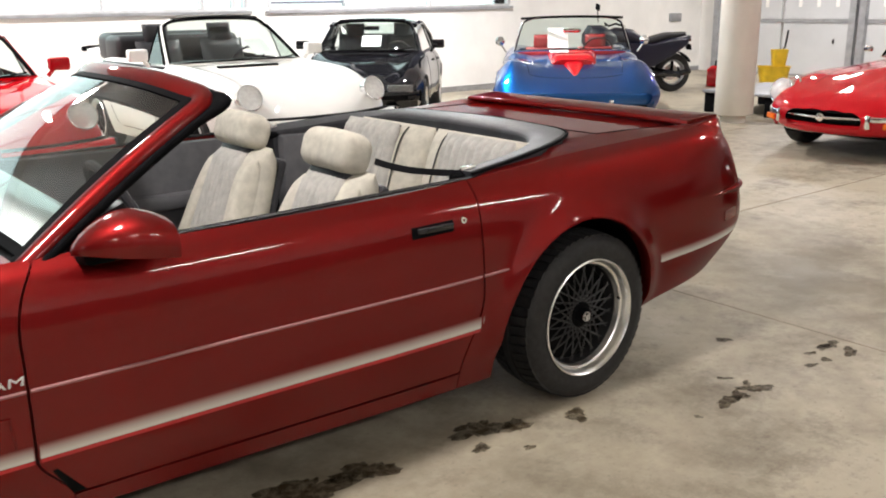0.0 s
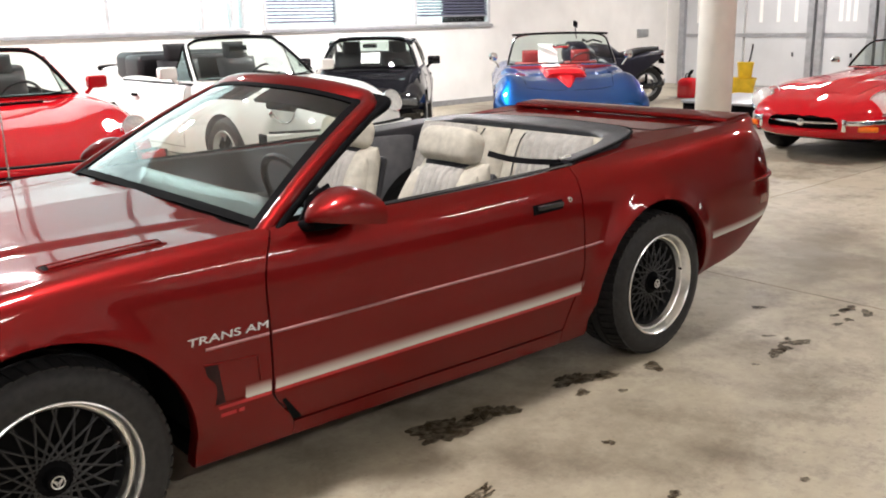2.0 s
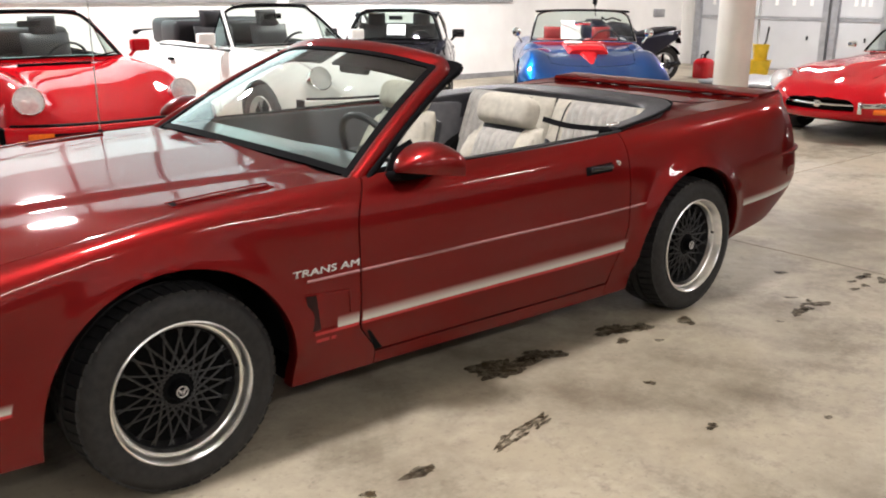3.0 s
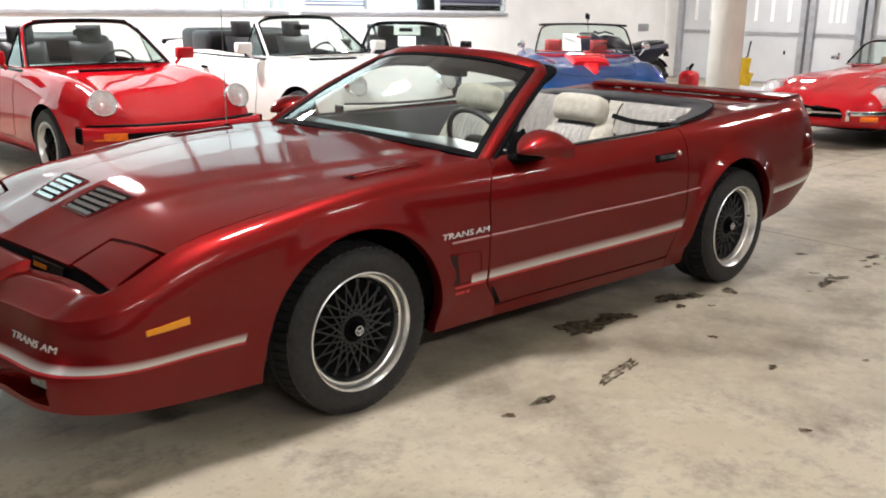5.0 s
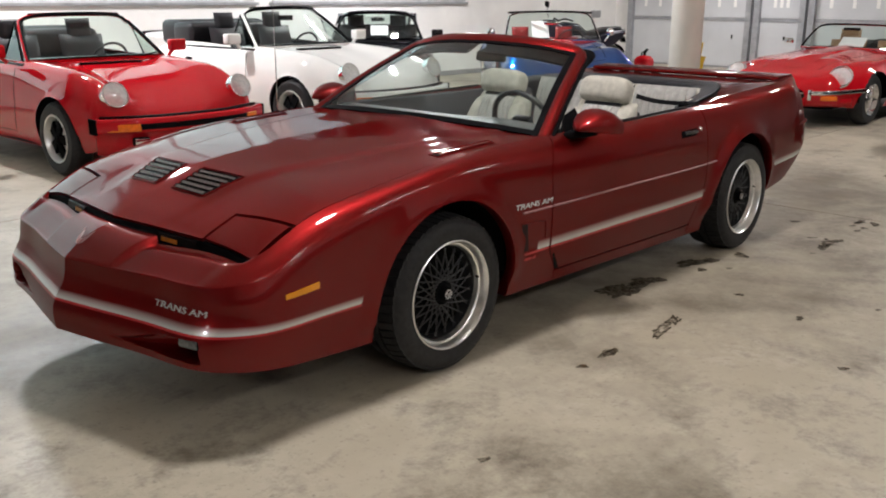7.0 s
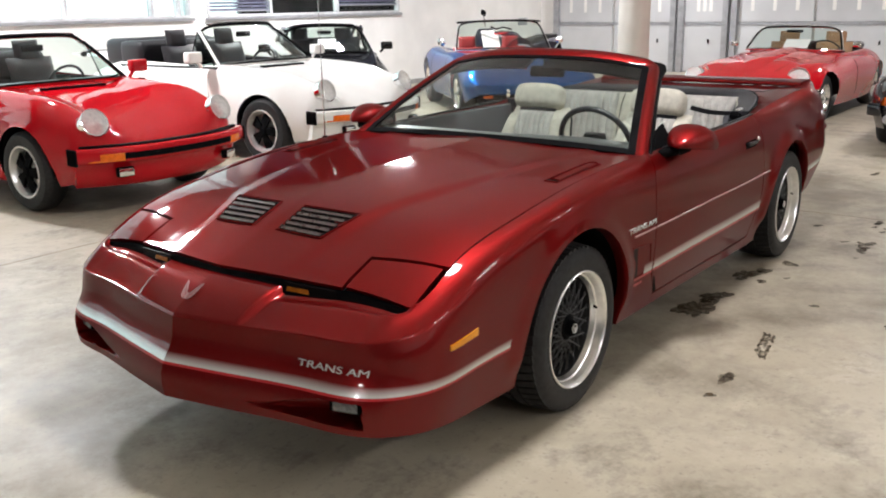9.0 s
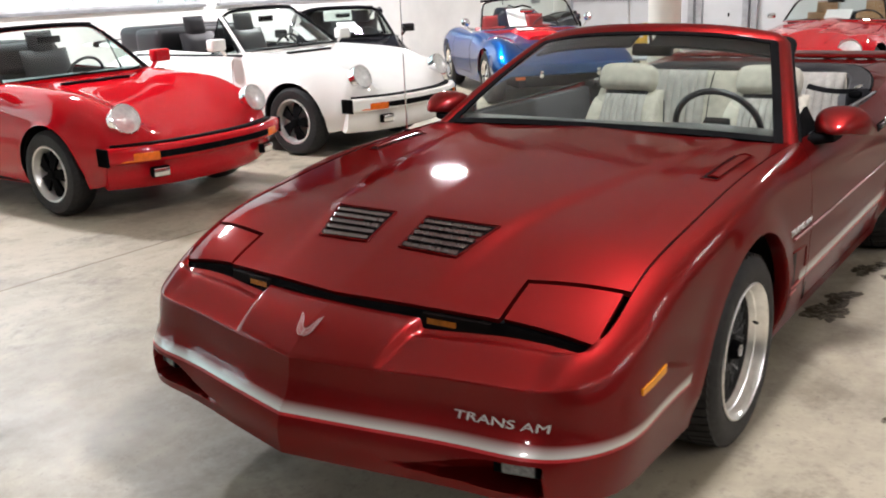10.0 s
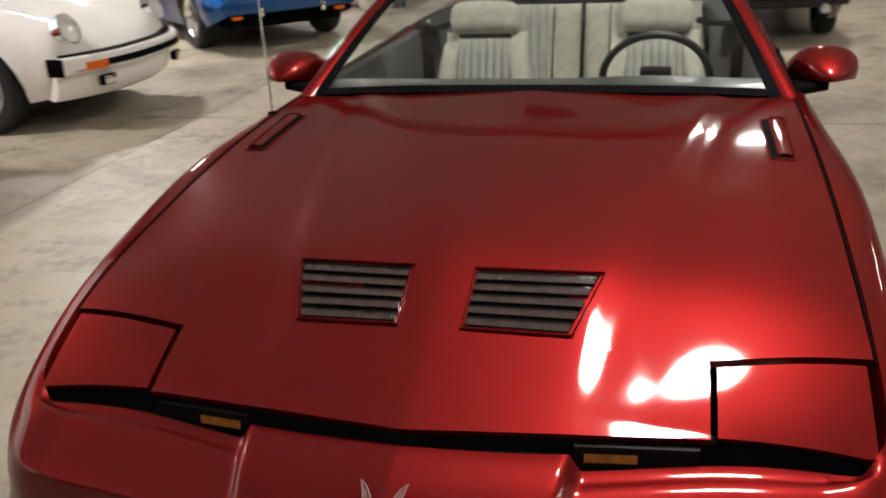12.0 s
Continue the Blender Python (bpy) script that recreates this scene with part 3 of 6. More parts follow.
FA_X, RA_X, ARCH_Z, ARCH_R = -1.286, 1.250, 0.318, 0.400


def steps(*spans):
    """Parameters from the first to the last bound, each span (from, to, step) with its own spacing."""
    out = []
    for a, b, h in spans:
        n = max(int(round((b - a) / h)), 1)
        out += [a + (b - a) * i / n for i in range(n)]
    return out + [spans[-1][1]]


def sheet(ua, ub, va, vb, nu, nv):
    """Grid over the side between the curves u = ua(v) and ub(v); nu, nv counts or lists of parameters."""
    su = nu if isinstance(nu, list) else [i / (nu - 1) for i in range(nu)]
    sv = nv if isinstance(nv, list) else [va + (vb - va) * j / (nv - 1) for j in range(nv)]
    vs = []
    for t in su:
        for v in sv:
            u = ua(v) + (ub(v) - ua(v)) * t
            vs.append(flare(prow(side(u, v), u, v)))
    return vs, grid_faces(len(su), len(sv))


def both(name, data, mat, parent, label="", smooth=40):
    a = part(name, data, mat, parent, label, smooth)
    b = part(name, mirror(data), mat, parent, label, smooth)
    return a, b


u_df, u_dr = u_at(-0.642), u_at(0.778)


def door_front(v):
    return u_df + 0.085 * smooth01((v - 3.0) / 0.8) + 0.065 * smooth01((1.5 - v) / 1.5)


def door_rear(v):
    return u_dr - 0.075 * smooth01((v - 2.3) / 1.6) - 0.004 * smooth01((0.8 - v) / 0.8)


def on_arch(p, cx):
    return p[2] > ARCH_Z - .2 and abs((abs(p[0] - cx) if p[2] < ARCH_Z else math.hypot(p[0] - cx, p[2] - ARCH_Z)) - ARCH_R) < 2e-4


def arch_lip(d, cx):
    """Rolled edge turned inward along a wheel arch."""
    pts = sorted((p for p in d[0] if on_arch(p, cx)), key=lambda p: math.atan2(p[2] - ARCH_Z, p[0] - cx) if p[2] >= ARCH_Z else ((-1 if p[0] > cx else 4) + (p[2] - ARCH_Z if p[0] > cx else ARCH_Z - p[2])))
    vs = []
    for p in pts:
        k = .985 if p[2] >= ARCH_Z else 1
        x = cx + (p[0] - cx) * .985
        z = ARCH_Z + (p[2] - ARCH_Z) * k
        vs += [tuple(p), (x, p[1] - .001, z), (cx + (p[0] - cx) * .975, p[1] + .012, ARCH_Z + (p[2] - ARCH_Z) * (k - .01)), (x, p[1] + .05, z)]
    both("arch_lip", (vs, grid_faces(len(pts), 4)), MAROON, TA)


GAP = 0.003
VD = 3.72
# nose and front wings
LONG = u_df
d = sheet(lambda v: 0.0, lambda v: door_front(v) - GAP, 0.0, 4.0, steps((0, .22 / LONG, .02 / LONG), (.22 / LONG, .80 / LONG, .0085 / LONG), (.80 / LONG, 1.0, .018 / LONG)),
          steps((0, .9, .09), (.9, 1.1, .02), (1.1, 3.0, .095), (3.0, 3.85, .028), (3.85, 4.0, .05)))
d = arch_cut(*d, FA_X, ARCH_Z, ARCH_R)
both("front_wing", rimmed(*d, 0.03, lambda p: on_arch(p, FA_X)), MAROON, TA)
arch_lip(d, FA_X)
# doors
d = sheet(lambda v: door_front(v) + GAP, lambda v: door_rear(v) - GAP, 0.0, VD - 0.02, 60, 36)
doors = both("door", rimmed(*d, 0.03), MAROON, TA)
# sill below the door
d = sheet(door_front, door_rear, VD + 0.02, 4.0, 40, 5)
both("sill", rimmed(*d, 0.03), MAROON, TA)
# rear quarter and tail
d = sheet(lambda v: door_rear(v) + GAP, lambda v: UK[-1], 0.0, 4.0, 120, 40)
d = arch_cut(*d, RA_X, ARCH_Z, ARCH_R)
both("rear_quarter", rimmed(*d, 0.03, lambda p: on_arch(p, RA_X)), MAROON, TA)
arch_lip(d, RA_X)


# silver stripe with a bright red line under it
def band(u0, u1, v0, v1, n, lift, split=1):
    vs, uvs = [], []
    for i in range(n):
        u = u0 + (u1 - u0) * i / (n - 1)
        for j in range(split + 1):
            v = v0 + (v1 - v0) * j / split
            p = side(u, v)
            e1, e2 = side(u + 0.004, v) - side(u - 0.004, v), side(u, v + 0.02) - side(u, v - 0.02)
            nn = np.cross(e1, e2)
            nn /= np.linalg.norm(nn)
            if nn[1] > 0 and abs(nn[1]) > 0.2 or (abs(nn[1]) <= 0.2 and nn[0] * p[0] < 0):
                nn = -nn
            vs.append(p + nn * lift)
            uvs.append(j / split)
    return vs, grid_faces(n, split + 1), uvs


def stripe_material():
    m, nt, b = mat_base("fading_silver_stripe")
    at = nt.nodes.new("ShaderNodeAttribute")
    at.attribute_name = "fade"
    mr = node(nt, "ShaderNodeMapRange")
    mr.inputs["From Min"].default_value, mr.inputs["From Max"].default_value = 0.05, 0.85
    nt.links.new(at.outputs["Fac"], mr.inputs["Value"])
    mx = nt.nodes.new("ShaderNodeMix")
    mx.data_type = "RGBA"
    mx.inputs[6].default_value = (0.176, 0.0079, 0.0079, 1)
    mx.inputs[7].default_value = (0.60, 0.60, 0.57, 1)
    nt.links.new(mr.outputs["Result"], mx.inputs[0])
    nt.links.new(mx.outputs[2], b.inputs["Base Color"])
    b.inputs["Metallic"].default_value, b.inputs["Roughness"].default_value = 0.35, 0.36
    b.inputs["Coat Weight"].default_value, b.inputs["Coat Roughness"].default_value = 1.0, 0.035
    return m


STRIPE = stripe_material()
u_fa, u_fb = u_at(FA_X - 0.398), u_at(FA_X + 0.402)
u_ra, u_rb = u_at(RA_X - 0.398), u_at(RA_X + 0.394)
for a, b, n in ((0.0, u_fa, 90), (u_fb, u_fb + 0.03, 4), (u_at(-0.735), u_df - 0.006, 10), (u_df + 0.008, u_dr - 0.008, 60), (u_dr, u_ra, 8), (u_rb, UK[15], 40)):
    vs, fs, fade = band(a, b, 2.74, 2.985, n, 0.0016, 5)
    for data in ((vs, fs), mirror((vs, fs))):
        ob = part("silver_stripe", data, STRIPE, TA, "silver stripe that fades upward into the paint")
        at = ob.data.attributes.new("fade", "FLOAT", "POINT")
        at.data.foreach_set("value", fade)
for a, b, n in ((0.0, u_fa, 90), (u_fb, u_df - 0.006, 16), (u_df + 0.008, u_dr - 0.008, 60), (u_dr, u_ra, 8)):
    vs, fs, _ = band(a, b, 2.99, 3.05, n, 0.0018)
    both("red_line", (vs, fs), PINRED, TA, "thin bright red line")
# rubbing strip line
for a, b, n in ((u_at(-0.85), u_df - 0.005, 8), (u_df + 0.006, u_dr - 0.012, 40), (u_dr, u_at(0.97), 6)):
    both("rub_strip", tube([Vector(side(a + (b - a) * i / (3 * n), 1.985)) + Vector((0, -.0015, 0)) for i in range(3 * n + 1)], .0046, 10), FADEDPINK, TA, "faded pink line on the rub strip", smooth=60)
# ledge along the rear bumper
pts = [side(u, 1.86) for u in np.linspace(u_at(2.04), UK[17], 30)]
both("bumper_ledge", tube([Vector(p) + Vector((.004, 0, 0)) for p in pts], [.002 + .013 * min(1, i / 6) for i in range(30)], 10), MAROON, TA)

# ---- bonnet ----
EDGE = Curve(UK[3:11], LEVELS[0][3:11])
EU = np.linspace(UK[3], UK[10], 200)
EP = np.array([EDGE(u) for u in EU])


def edge_y(x):
    return float(np.interp(x, EP[:, 0], -EP[:, 1]))


def edge_z(x):
    return float(np.interp(x, EP[:, 0], EP[:, 2]))


CZ = Curve([-2.26, -2.228, -2.1, -1.995, -1.86, -1.65, -1.3, -0.95, -0.58], [.650, .662, .708, .746, .795, .833, .865, .880, .888])
LEAD = Curve([0, .28, .50, .67, .80], [-2.228, -2.196, -2.166, -2.152, -2.145])


def hood_z(x, y):
    y = abs(y)
    e = edge_y(x)
    t = min(y / e, 1.0)
    ze = edge_z(x)
    power = lin(x, [(-2.2, 2.6), (-2.0, 5.0), (-1.7, 4.0), (-1.2, 2.6)])
    z = ze + (float(CZ(x)) - ze) * (1 - t ** power)
    yc = lin(x, [(-2.22, .285), (-1.95, .325), (-1.5, .425), (-1.0, .53), (-.6, .60)])
    z += 0.010 * (1 - smooth01((y - yc + 0.045) / 0.07)) * smooth01((x + 2.3) / 0.5)
    return z + 0.0085 - 0.040 * min(y, 0.40) + 0.0040 * smooth01((y - .42) / .32)


def patch(xa, xb, ya, yb, nx, ny, lift=0.0, f=hood_z):
    """Sheet of the bonnet; xa(y), xb(y) ends, ya(x), yb(x) sides."""
    vs = []
    for i in range(nx):
        for j in range(ny):
            s, t = i / (nx - 1), j / (ny - 1)
            xm = xa(0) + (xb(0) - xa(0)) * s
            y = ya(xm) + (yb(xm) - ya(xm)) * t
            x = xa(y) + (xb(y) - xa(y)) * s
            vs.append((x, y, f(x, y) + lift))
    return vs, [tuple(reversed(q)) for q in grid_faces(nx, ny)]


def lead(y):
    return float(LEAD(abs(y)))


def cowl(y):
    return -0.645 + 0.03 * (y / 0.8) ** 2


HLX1, HLY0 = -2.018, 0.508


def lid_rear(y):
    return HLX1 + 0.20 * max(abs(y) - HLY0, 0.0)


mid = patch(lead, lid_rear, lambda x: -HLY0 + 0.004, lambda x: HLY0 - 0.004, 16, 61)
rear = patch(lid_rear, cowl, lambda x: -edge_y(x) + 0.009, lambda x: edge_y(x) - 0.009, 60, 91)
both("bonnet_shut_line", tube([(x, -edge_y(x) + .004, edge_z(x) - .0035) for x in np.linspace(HLX1 + .05, -.62, 60)], .0015, 6), DARK, TA)
bm = merge(to_bm(rimmed(*mid, 0.02)), to_bm(rimmed(*rear, 0.02)))
part("bonnet", bm, MAROON, TA, smooth=50)
# pop-up headlight covers
hl = patch(lambda y: lead(y) + 0.006, lambda y: lid_rear(y) - 0.014, lambda x: HLY0 + 0.008, lambda x: 0.764, 12, 16)
both("headlight_cover", rimmed(*[hl[0], hl[1]], 0.022), MAROON, TA, "closed pop-up headlight cover")
# dark slot along the front of the bonnet, deep beside the beak
vs = []
N = 80
for i in range(N):
    y = -0.758 + 1.516 * i / (N - 1)
    x = lead(y)
    z = hood_z(x, y)
    k = smooth01((abs(y) - .25) / .03)
    for dx, dz in ((0.03, -0.010), (0.004, -0.012), (-.002 - 0.004 * k, -.030 - 0.022 * k), (-0.035, -0.034 - .030 * k)):
        vs.append((x + dx, y, z + dz))
part("grille_gap", (vs, [tuple(reversed(q)) for q in grid_faces(N, 4)]), TRIM, TA, "black slot under the bonnet edge")
SMOKE = plain("smoked_lens", (0.006, 0.005, 0.005), 0.25, spec=0.06)
for s in (-1, 1):
    vs = []
    for i in range(10):
        y = s * (0.288 + 0.20 * i / 9)
        x = lead(y)
        z = hood_z(x, y)
        for dx, dz in ((0.002, -0.013), (-0.010, -0.016), (-0.016, -0.050), (-0.004, -0.056)):
            vs.append((x + dx, y, z + dz))
    fs = grid_faces(10, 4) if s < 0 else [tuple(reversed(q)) for q in grid_faces(10, 4)]
    lamp = part("parking_lamp", (vs, fs), SMOKE, TA, "smoked parking lamp")
    q = []
    for i in range(6):
        y = s * (0.305 + 0.085 * i / 5)
        x = lead(y)
        z = hood_z(x, y)
        for dx, dz in ((-0.0130, -0.026), (-0.0158, -0.041)):
            q.append((x + dx - .0015, y, z + dz))
    part("amber_reflector", (q, grid_faces(6, 2) if s < 0 else [tuple(reversed(f)) for f in grid_faces(6, 2)]), SMOKEAMB, lamp)


def hood_pt(x, y, h=0.0):
    return Vector((x, y, hood_z(x, y) + h))


# louvred vents
def louvre(sgn):
    g = part("bonnet_vent", to_bm(([hood_pt(x, sgn * y, 0.002) for x, y in ((-1.868, .068), (-1.852, .303), (-1.998, .258), (-2.004, .068))], [(0, 1, 2, 3) if sgn < 0 else (3, 2, 1, 0)])), TRIM, TA, "black louvred bonnet vent")
    ring = [hood_pt(x, sgn * y, 0.004) for x, y in ((-1.862, .061), (-1.845, .312), (-2.004, .264), (-2.011, .061))]
    part("vent_rim", tube(ring, 0.003, 6, True), MAROON, g)
    for k in range(5):
        t0, t1 = (k + 0.5) / 5, (k + 0.97) / 5

        def pt(t, e, h):
            xi, xo = -1.868 - 0.136 * t, -1.852 - 0.146 * t
            yo = 0.303 - 0.045 * t
            x, y = (xi, 0.068) if e == 0 else (xo, yo)
            return hood_pt(x, sgn * y, h)
        q = [pt(t0, 0, 0.008), pt(t0, 1, 0.008), pt(t1, 1, 0.0035), pt(t1, 0, 0.0035)]
        part("slat", rimmed(q, [(0, 1, 2, 3) if sgn < 0 else (3, 2, 1, 0)], 0.003), VENTS, g, smooth=0)


louvre(-1)
louvre(1)


# air extractor slots near the windscreen
def extractor(sgn):
    a = [(-1.205, .672), (-1.205, .728), (-.868, .738), (-.885, .672)]
    q = [hood_pt(x, sgn * y, 0.0022) for x, y in a]
    g = part("extractor_slot", (q, [(0, 1, 2, 3) if sgn < 0 else (3, 2, 1, 0)]), TRIM, TA, "slim dark extractor slot")
    for (x0, y0), (x1, y1) in zip(a, a[1:] + a[:1]):
        part("slot_lip", tube([hood_pt(x0, sgn * y0, 0.0015), hood_pt((x0 + x1) / 2, sgn * (y0 + y1) / 2, 0.0015), hood_pt(x1, sgn * y1, 0.0015)], 0.0024, 8), MAROON, g)
    fin = []
    for x, y0, y1 in ((-1.19, .690, .725), (-1.04, .690, .729), (-.88, .691, .734)):
        fin += [hood_pt(x, sgn * y0, .0035), hood_pt(x, sgn * (y0 + y1) / 2, .008), hood_pt(x, sgn * y1, .004)]
    fs = grid_faces(3, 3)
    part("slot_fin", rimmed(fin, fs if sgn > 0 else [tuple(reversed(f)) for f in fs], .004), MAROON, g)


extractor(-1)
extractor(1)

# ---- windscreen ----
WB = Curve([-1, -.6, 0, .6, 1], [(-.585, -.792, .872), (-.610, -.50, .887), (-.625, 0, .893), (-.610, .50, .887), (-.585, .792, .872)])
WT = Curve([-1, -.6, 0, .6, 1], [(.006, -.580, 1.208), (-.050, -.36, 1.246), (-.085, 0, 1.262), (-.050, .36, 1.246), (.006, .580, 1.208)])


def screen(s, t, out=0.0):
    a, b = WB(s), WT(s)
    p = a + (b - a) * t
    n = np.array((-0.6, 0.15 * s, 0.78))
    return p + n / np.linalg.norm(n) * (0.038 * math.sin(math.pi * t) * (1 - s * s * 0.65) + out)


def screen_sheet(s0, s1, t0, t1, ns, nt_, out=0.0):
    vs = [screen(s0 + (s1 - s0) * i / (ns - 1), t0 + (t1 - t0) * j / (nt_ - 1), out) for i in range(ns) for j in range(nt_)]
    return vs, grid_faces(ns, nt_)


g = part("windscreen", screen_sheet(-.96, .96, .03, .97, 30, 16), GLASS, TA, "slightly green windscreen glass")
g.visible_shadow = False
part("windscreen_seal", rimmed(*screen_sheet(-.955, .955, .0, .044, 24, 3, 0.003), 0.012), TRIM, TA, "black windscreen seal")


# the frame runs up one pillar, round the corner, along the header and down the other pillar
def frame_line(n=20):
    half = [(-.985, -.03 + .96 * k / n) for k in range(n + 1)]
    for k in range(1, 11):
        a = math.pi / 2 * k / 10
        half.append((-.985 + .09 * (1 - math.cos(a)), .93 + .07 * math.sin(a)))
    half += [(-.895 + .895 * k / 12, 1.0) for k in range(1, 13)]
    return half + [(-a, b) for a, b in half[-2::-1]]


def frame_sweep(section, name, mat, label, wide=1.0, first=0, smooth=50):
    line = frame_line()
    pts = [Vector(screen(a, b)) for a, b in line]
    rings = []
    for i, (a, b) in enumerate(line):
        d = (pts[min(i + 1, len(pts) - 1)] - pts[max(i - 1, 0)]).normalized()
        e = 0.01
        n = (Vector(screen(a + e, b)) - Vector(screen(a - e, b))).cross(Vector(screen(a, b + e)) - Vector(screen(a, b - e))).normalized()
        n = -n if n.z < 0 else n
        lat = d.cross(n).normalized()
        if lat.dot(pts[i] - Vector(screen(0, .5))) < 0:
            lat = -lat
        k = 1 + (wide - 1) * smooth01((.985 - abs(a)) / .12)
        corner = math.exp(-((abs(a) - .955) / .03) ** 2 - ((b - .965) / .04) ** 2)
        rings.append([pts[i] + lat * (l * k + (.045 * corner if l > first else 0)) + n * h for l, h in section])
    return part(name, orient(loft(rings)), mat, TA, label, smooth)


frame_sweep([(-.022, .005), (-.012, .013), (.004, .017), (.018, .014), (.028, .005), (.032, -.010), (.030, -.026), (.010, -.030), (-.014, -.020), (-.022, -.004)], "windscreen_frame", MAROON, "maroon windscreen pillars and header rail", 1.45, 9)
frame_sweep([(-.056, .0015), (-.054, .0045), (-.021, .0055), (-.018, -.004), (-.054, -.004)], "frame_seal", TRIM, "black rubber seal inside the windscreen frame")
frame_sweep([(.029, -.010), (.037, -.009), (.044, -.014), (.047, -.024), (.042, -.034), (.030, -.036)], "weather_strip", TRIM, "black rubber weather strip behind the windscreen frame", 1.25, .035)
for a, b in ((-.93, -.07), (.07, .93)):
    part("sun_visor", rimmed(*screen_sheet(a, b, .835, .998, 16, 6, -.026), .012), TRIM, TA, "dark sun visor folded up behind the glass")
part("mirror_stem", tube([(-.05, 0.0, 1.23), (-.03, 0.0, 1.17)], 0.008), TRIM, TA)
part("rear_view_mirror", turned(box(-.018, .018, -.098, .098, -.028, .028, 0.014, 3), pose(-0.02, 0.0, 1.165, 0, 10)), TRIM, TA, "black interior mirror")
# cowl strip and wipers
vs = []
for i in range(40):
    y = -.79 + 1.58 * i / 39
    b = WB(y / .795)
    vs += [(cowl(y) + 0.004, y, hood_z(max(cowl(y), -2), y) - 0.012), (b[0] + .02, y, b[2] - .004)]
part("cowl_panel", (vs, [tuple(reversed(q)) for q in grid_faces(40, 2)]), TRIM, TA, "black cowl under the windscreen")

# ---- tonneau boot, deck, wing ----
BOOT = Curve([-1, -.8, -.62, -.5, -.36, 0, .36, .5, .62, .8, 1], [(.83, -.775, .905), (1.08, -.735, .925), (1.35, -.655, .945), (1.50, -.56, .955), (1.555, -.40, .958), (1.58, 0, .962), (1.555, .40, .958), (1.50, .56, .955), (1.35, .655, .945), (1.08, .735, .925), (.83, .775, .905)])
BOOTI = Curve([-1, -.8, -.62, -.5, -.36, 0, .36, .5, .62, .8, 1], [(.84, -.665, .890), (1.06, -.630, .905), (1.26, -.570, .925), (1.36, -.47, .935), (1.39, -.34, .938), (1.40, 0, .942), (1.39, .34, .938), (1.36, .47, .935), (1.26, .570, .925), (1.06, .630, .905), (.84, .665, .890)])
rings = []
for i in range(61):
    t = -1 + 2 * i / 60
    a, b = Vector(BOOT(t)), Vector(BOOTI(t))
    m = (a + b) / 2
    rings.append([a + Vector((0, 0, -.05)), a, a.lerp(b, .10) + Vector((0, 0, .012)), m + Vector((0, 0, .014)), a.lerp(b, .93) + Vector((0, 0, .012)), b + Vector((0, 0, .004)), b.lerp(m, -.12) + Vector((0, 0, -.12)), a.lerp(b, .5) + Vector((0, 0, -.12))])
part("top_boot", orient(loft(rings)), VINYL, TA, "charcoal vinyl boot over the folded top", 32)
part("boot_piping", tube([Vector(BOOT(-1 + 2 * i / 60)) + Vector((0, 0, .004)) for i in range(61)], 0.006, 6), TRIM, TA)
for s in (-1, 1):
    part("boot_clip", turned(box(-.028, .028, -.012, .012, -.010, .010, .006), pose(.86, s * .715, .915, 0, -8, s * 12)), CHROME, TA, "chrome boot catch")


RINGP = np.array([BOOT(t) for t in np.linspace(-1, -.5, 30)])


def ring_y(x):
    return float(np.interp(x, RINGP[:, 0], -RINGP[:, 1]))


vs = []
QU = [u for u in np.linspace(u_at(0.85, 0), UK[15], 60)]
TOPL = np.array([LINES[0](u) for u in QU])
for i in range(50):
    x = 0.84 + 1.41 * i / 49
    ye = float(np.interp(x, TOPL[:, 0], -TOPL[:, 1]))
    ze = float(np.interp(x, TOPL[:, 0], TOPL[:, 2]))
    zm = lin(x, [(.84, .905), (1.08, .925), (1.3, .945), (1.6, .946), (1.9, .945), (2.26, .941)])
    for j in range(31):
        t = -1 + 2 * j / 30
        k = smooth01((abs(t) - .80) / .17)
        z = ze * k + zm * (1 - k)
        vs.append((x, ye * t, z - (0.12 * (1 - smooth01((ye * abs(t) - ring_y(x) + .06) / .05)) if x < 1.40 else 0)))
fs = [tuple(reversed(q)) for q in grid_faces(50, 31)]
fs = [q for q in fs if not (sum(vs[i][0] for i in q) / 4 < 1.40 and abs(sum(vs[i][1] for i in q) / 4) < ring_y(sum(vs[i][0] for i in q) / 4) - .05)]
part("rear_deck", (vs, fs), MAROON, TA, "maroon rear deck")
part("deck_seam", tube([(1.62, -.60, .9465), (1.62, 0, .9465), (1.62, .60, .9465)], 0.0025, 5), TRIM, TA)
both("deck_side_seam", tube([(1.62, -.60, .9465), (1.9, -.615, .9455), (2.1, -.62, .944)], 0.0022, 5), TRIM, TA)
rings = []
for i in range(41):
    y = -.72 + 1.44 * i / 40
    t = abs(y) / .72
    x = 2.180 - 0.03 * t ** 2
    z = .964 + 0.002 * t ** 2
    rings.append([Vector((x + a + 0.1 * b, y, z + b + 0.06 * a)) for a, b in rounded(0.084 + .02 * t ** 4, 0.0135, 1.0, 6)])
wing = part("rear_wing", orient(loft(rings)), MAROON, TA, "maroon rear wing across the tail")
for s in (-1, 1):
    rings = []
    for x, top, low, out in ((1.90, .944, .940, .750), (1.97, .950, .925, .772), (2.05, .959, .900, .792), (2.13, .968, .888, .797), (2.20, .975, .882, .790), (2.236, .978, .880, .778), (2.250, .973, .882, .768)):
        rings.append([Vector((x, s * y, z)) for y, z in ((.675, top - .010), (.700, top - .001), (.722, top), (out - .046, top - .004), (out - .036, top - .012), (out - .004, low + .004), (out - .010, low - .004), (.675, low))])
    part("wing_end", orient(loft(rings)), MAROON, wing, smooth=35)
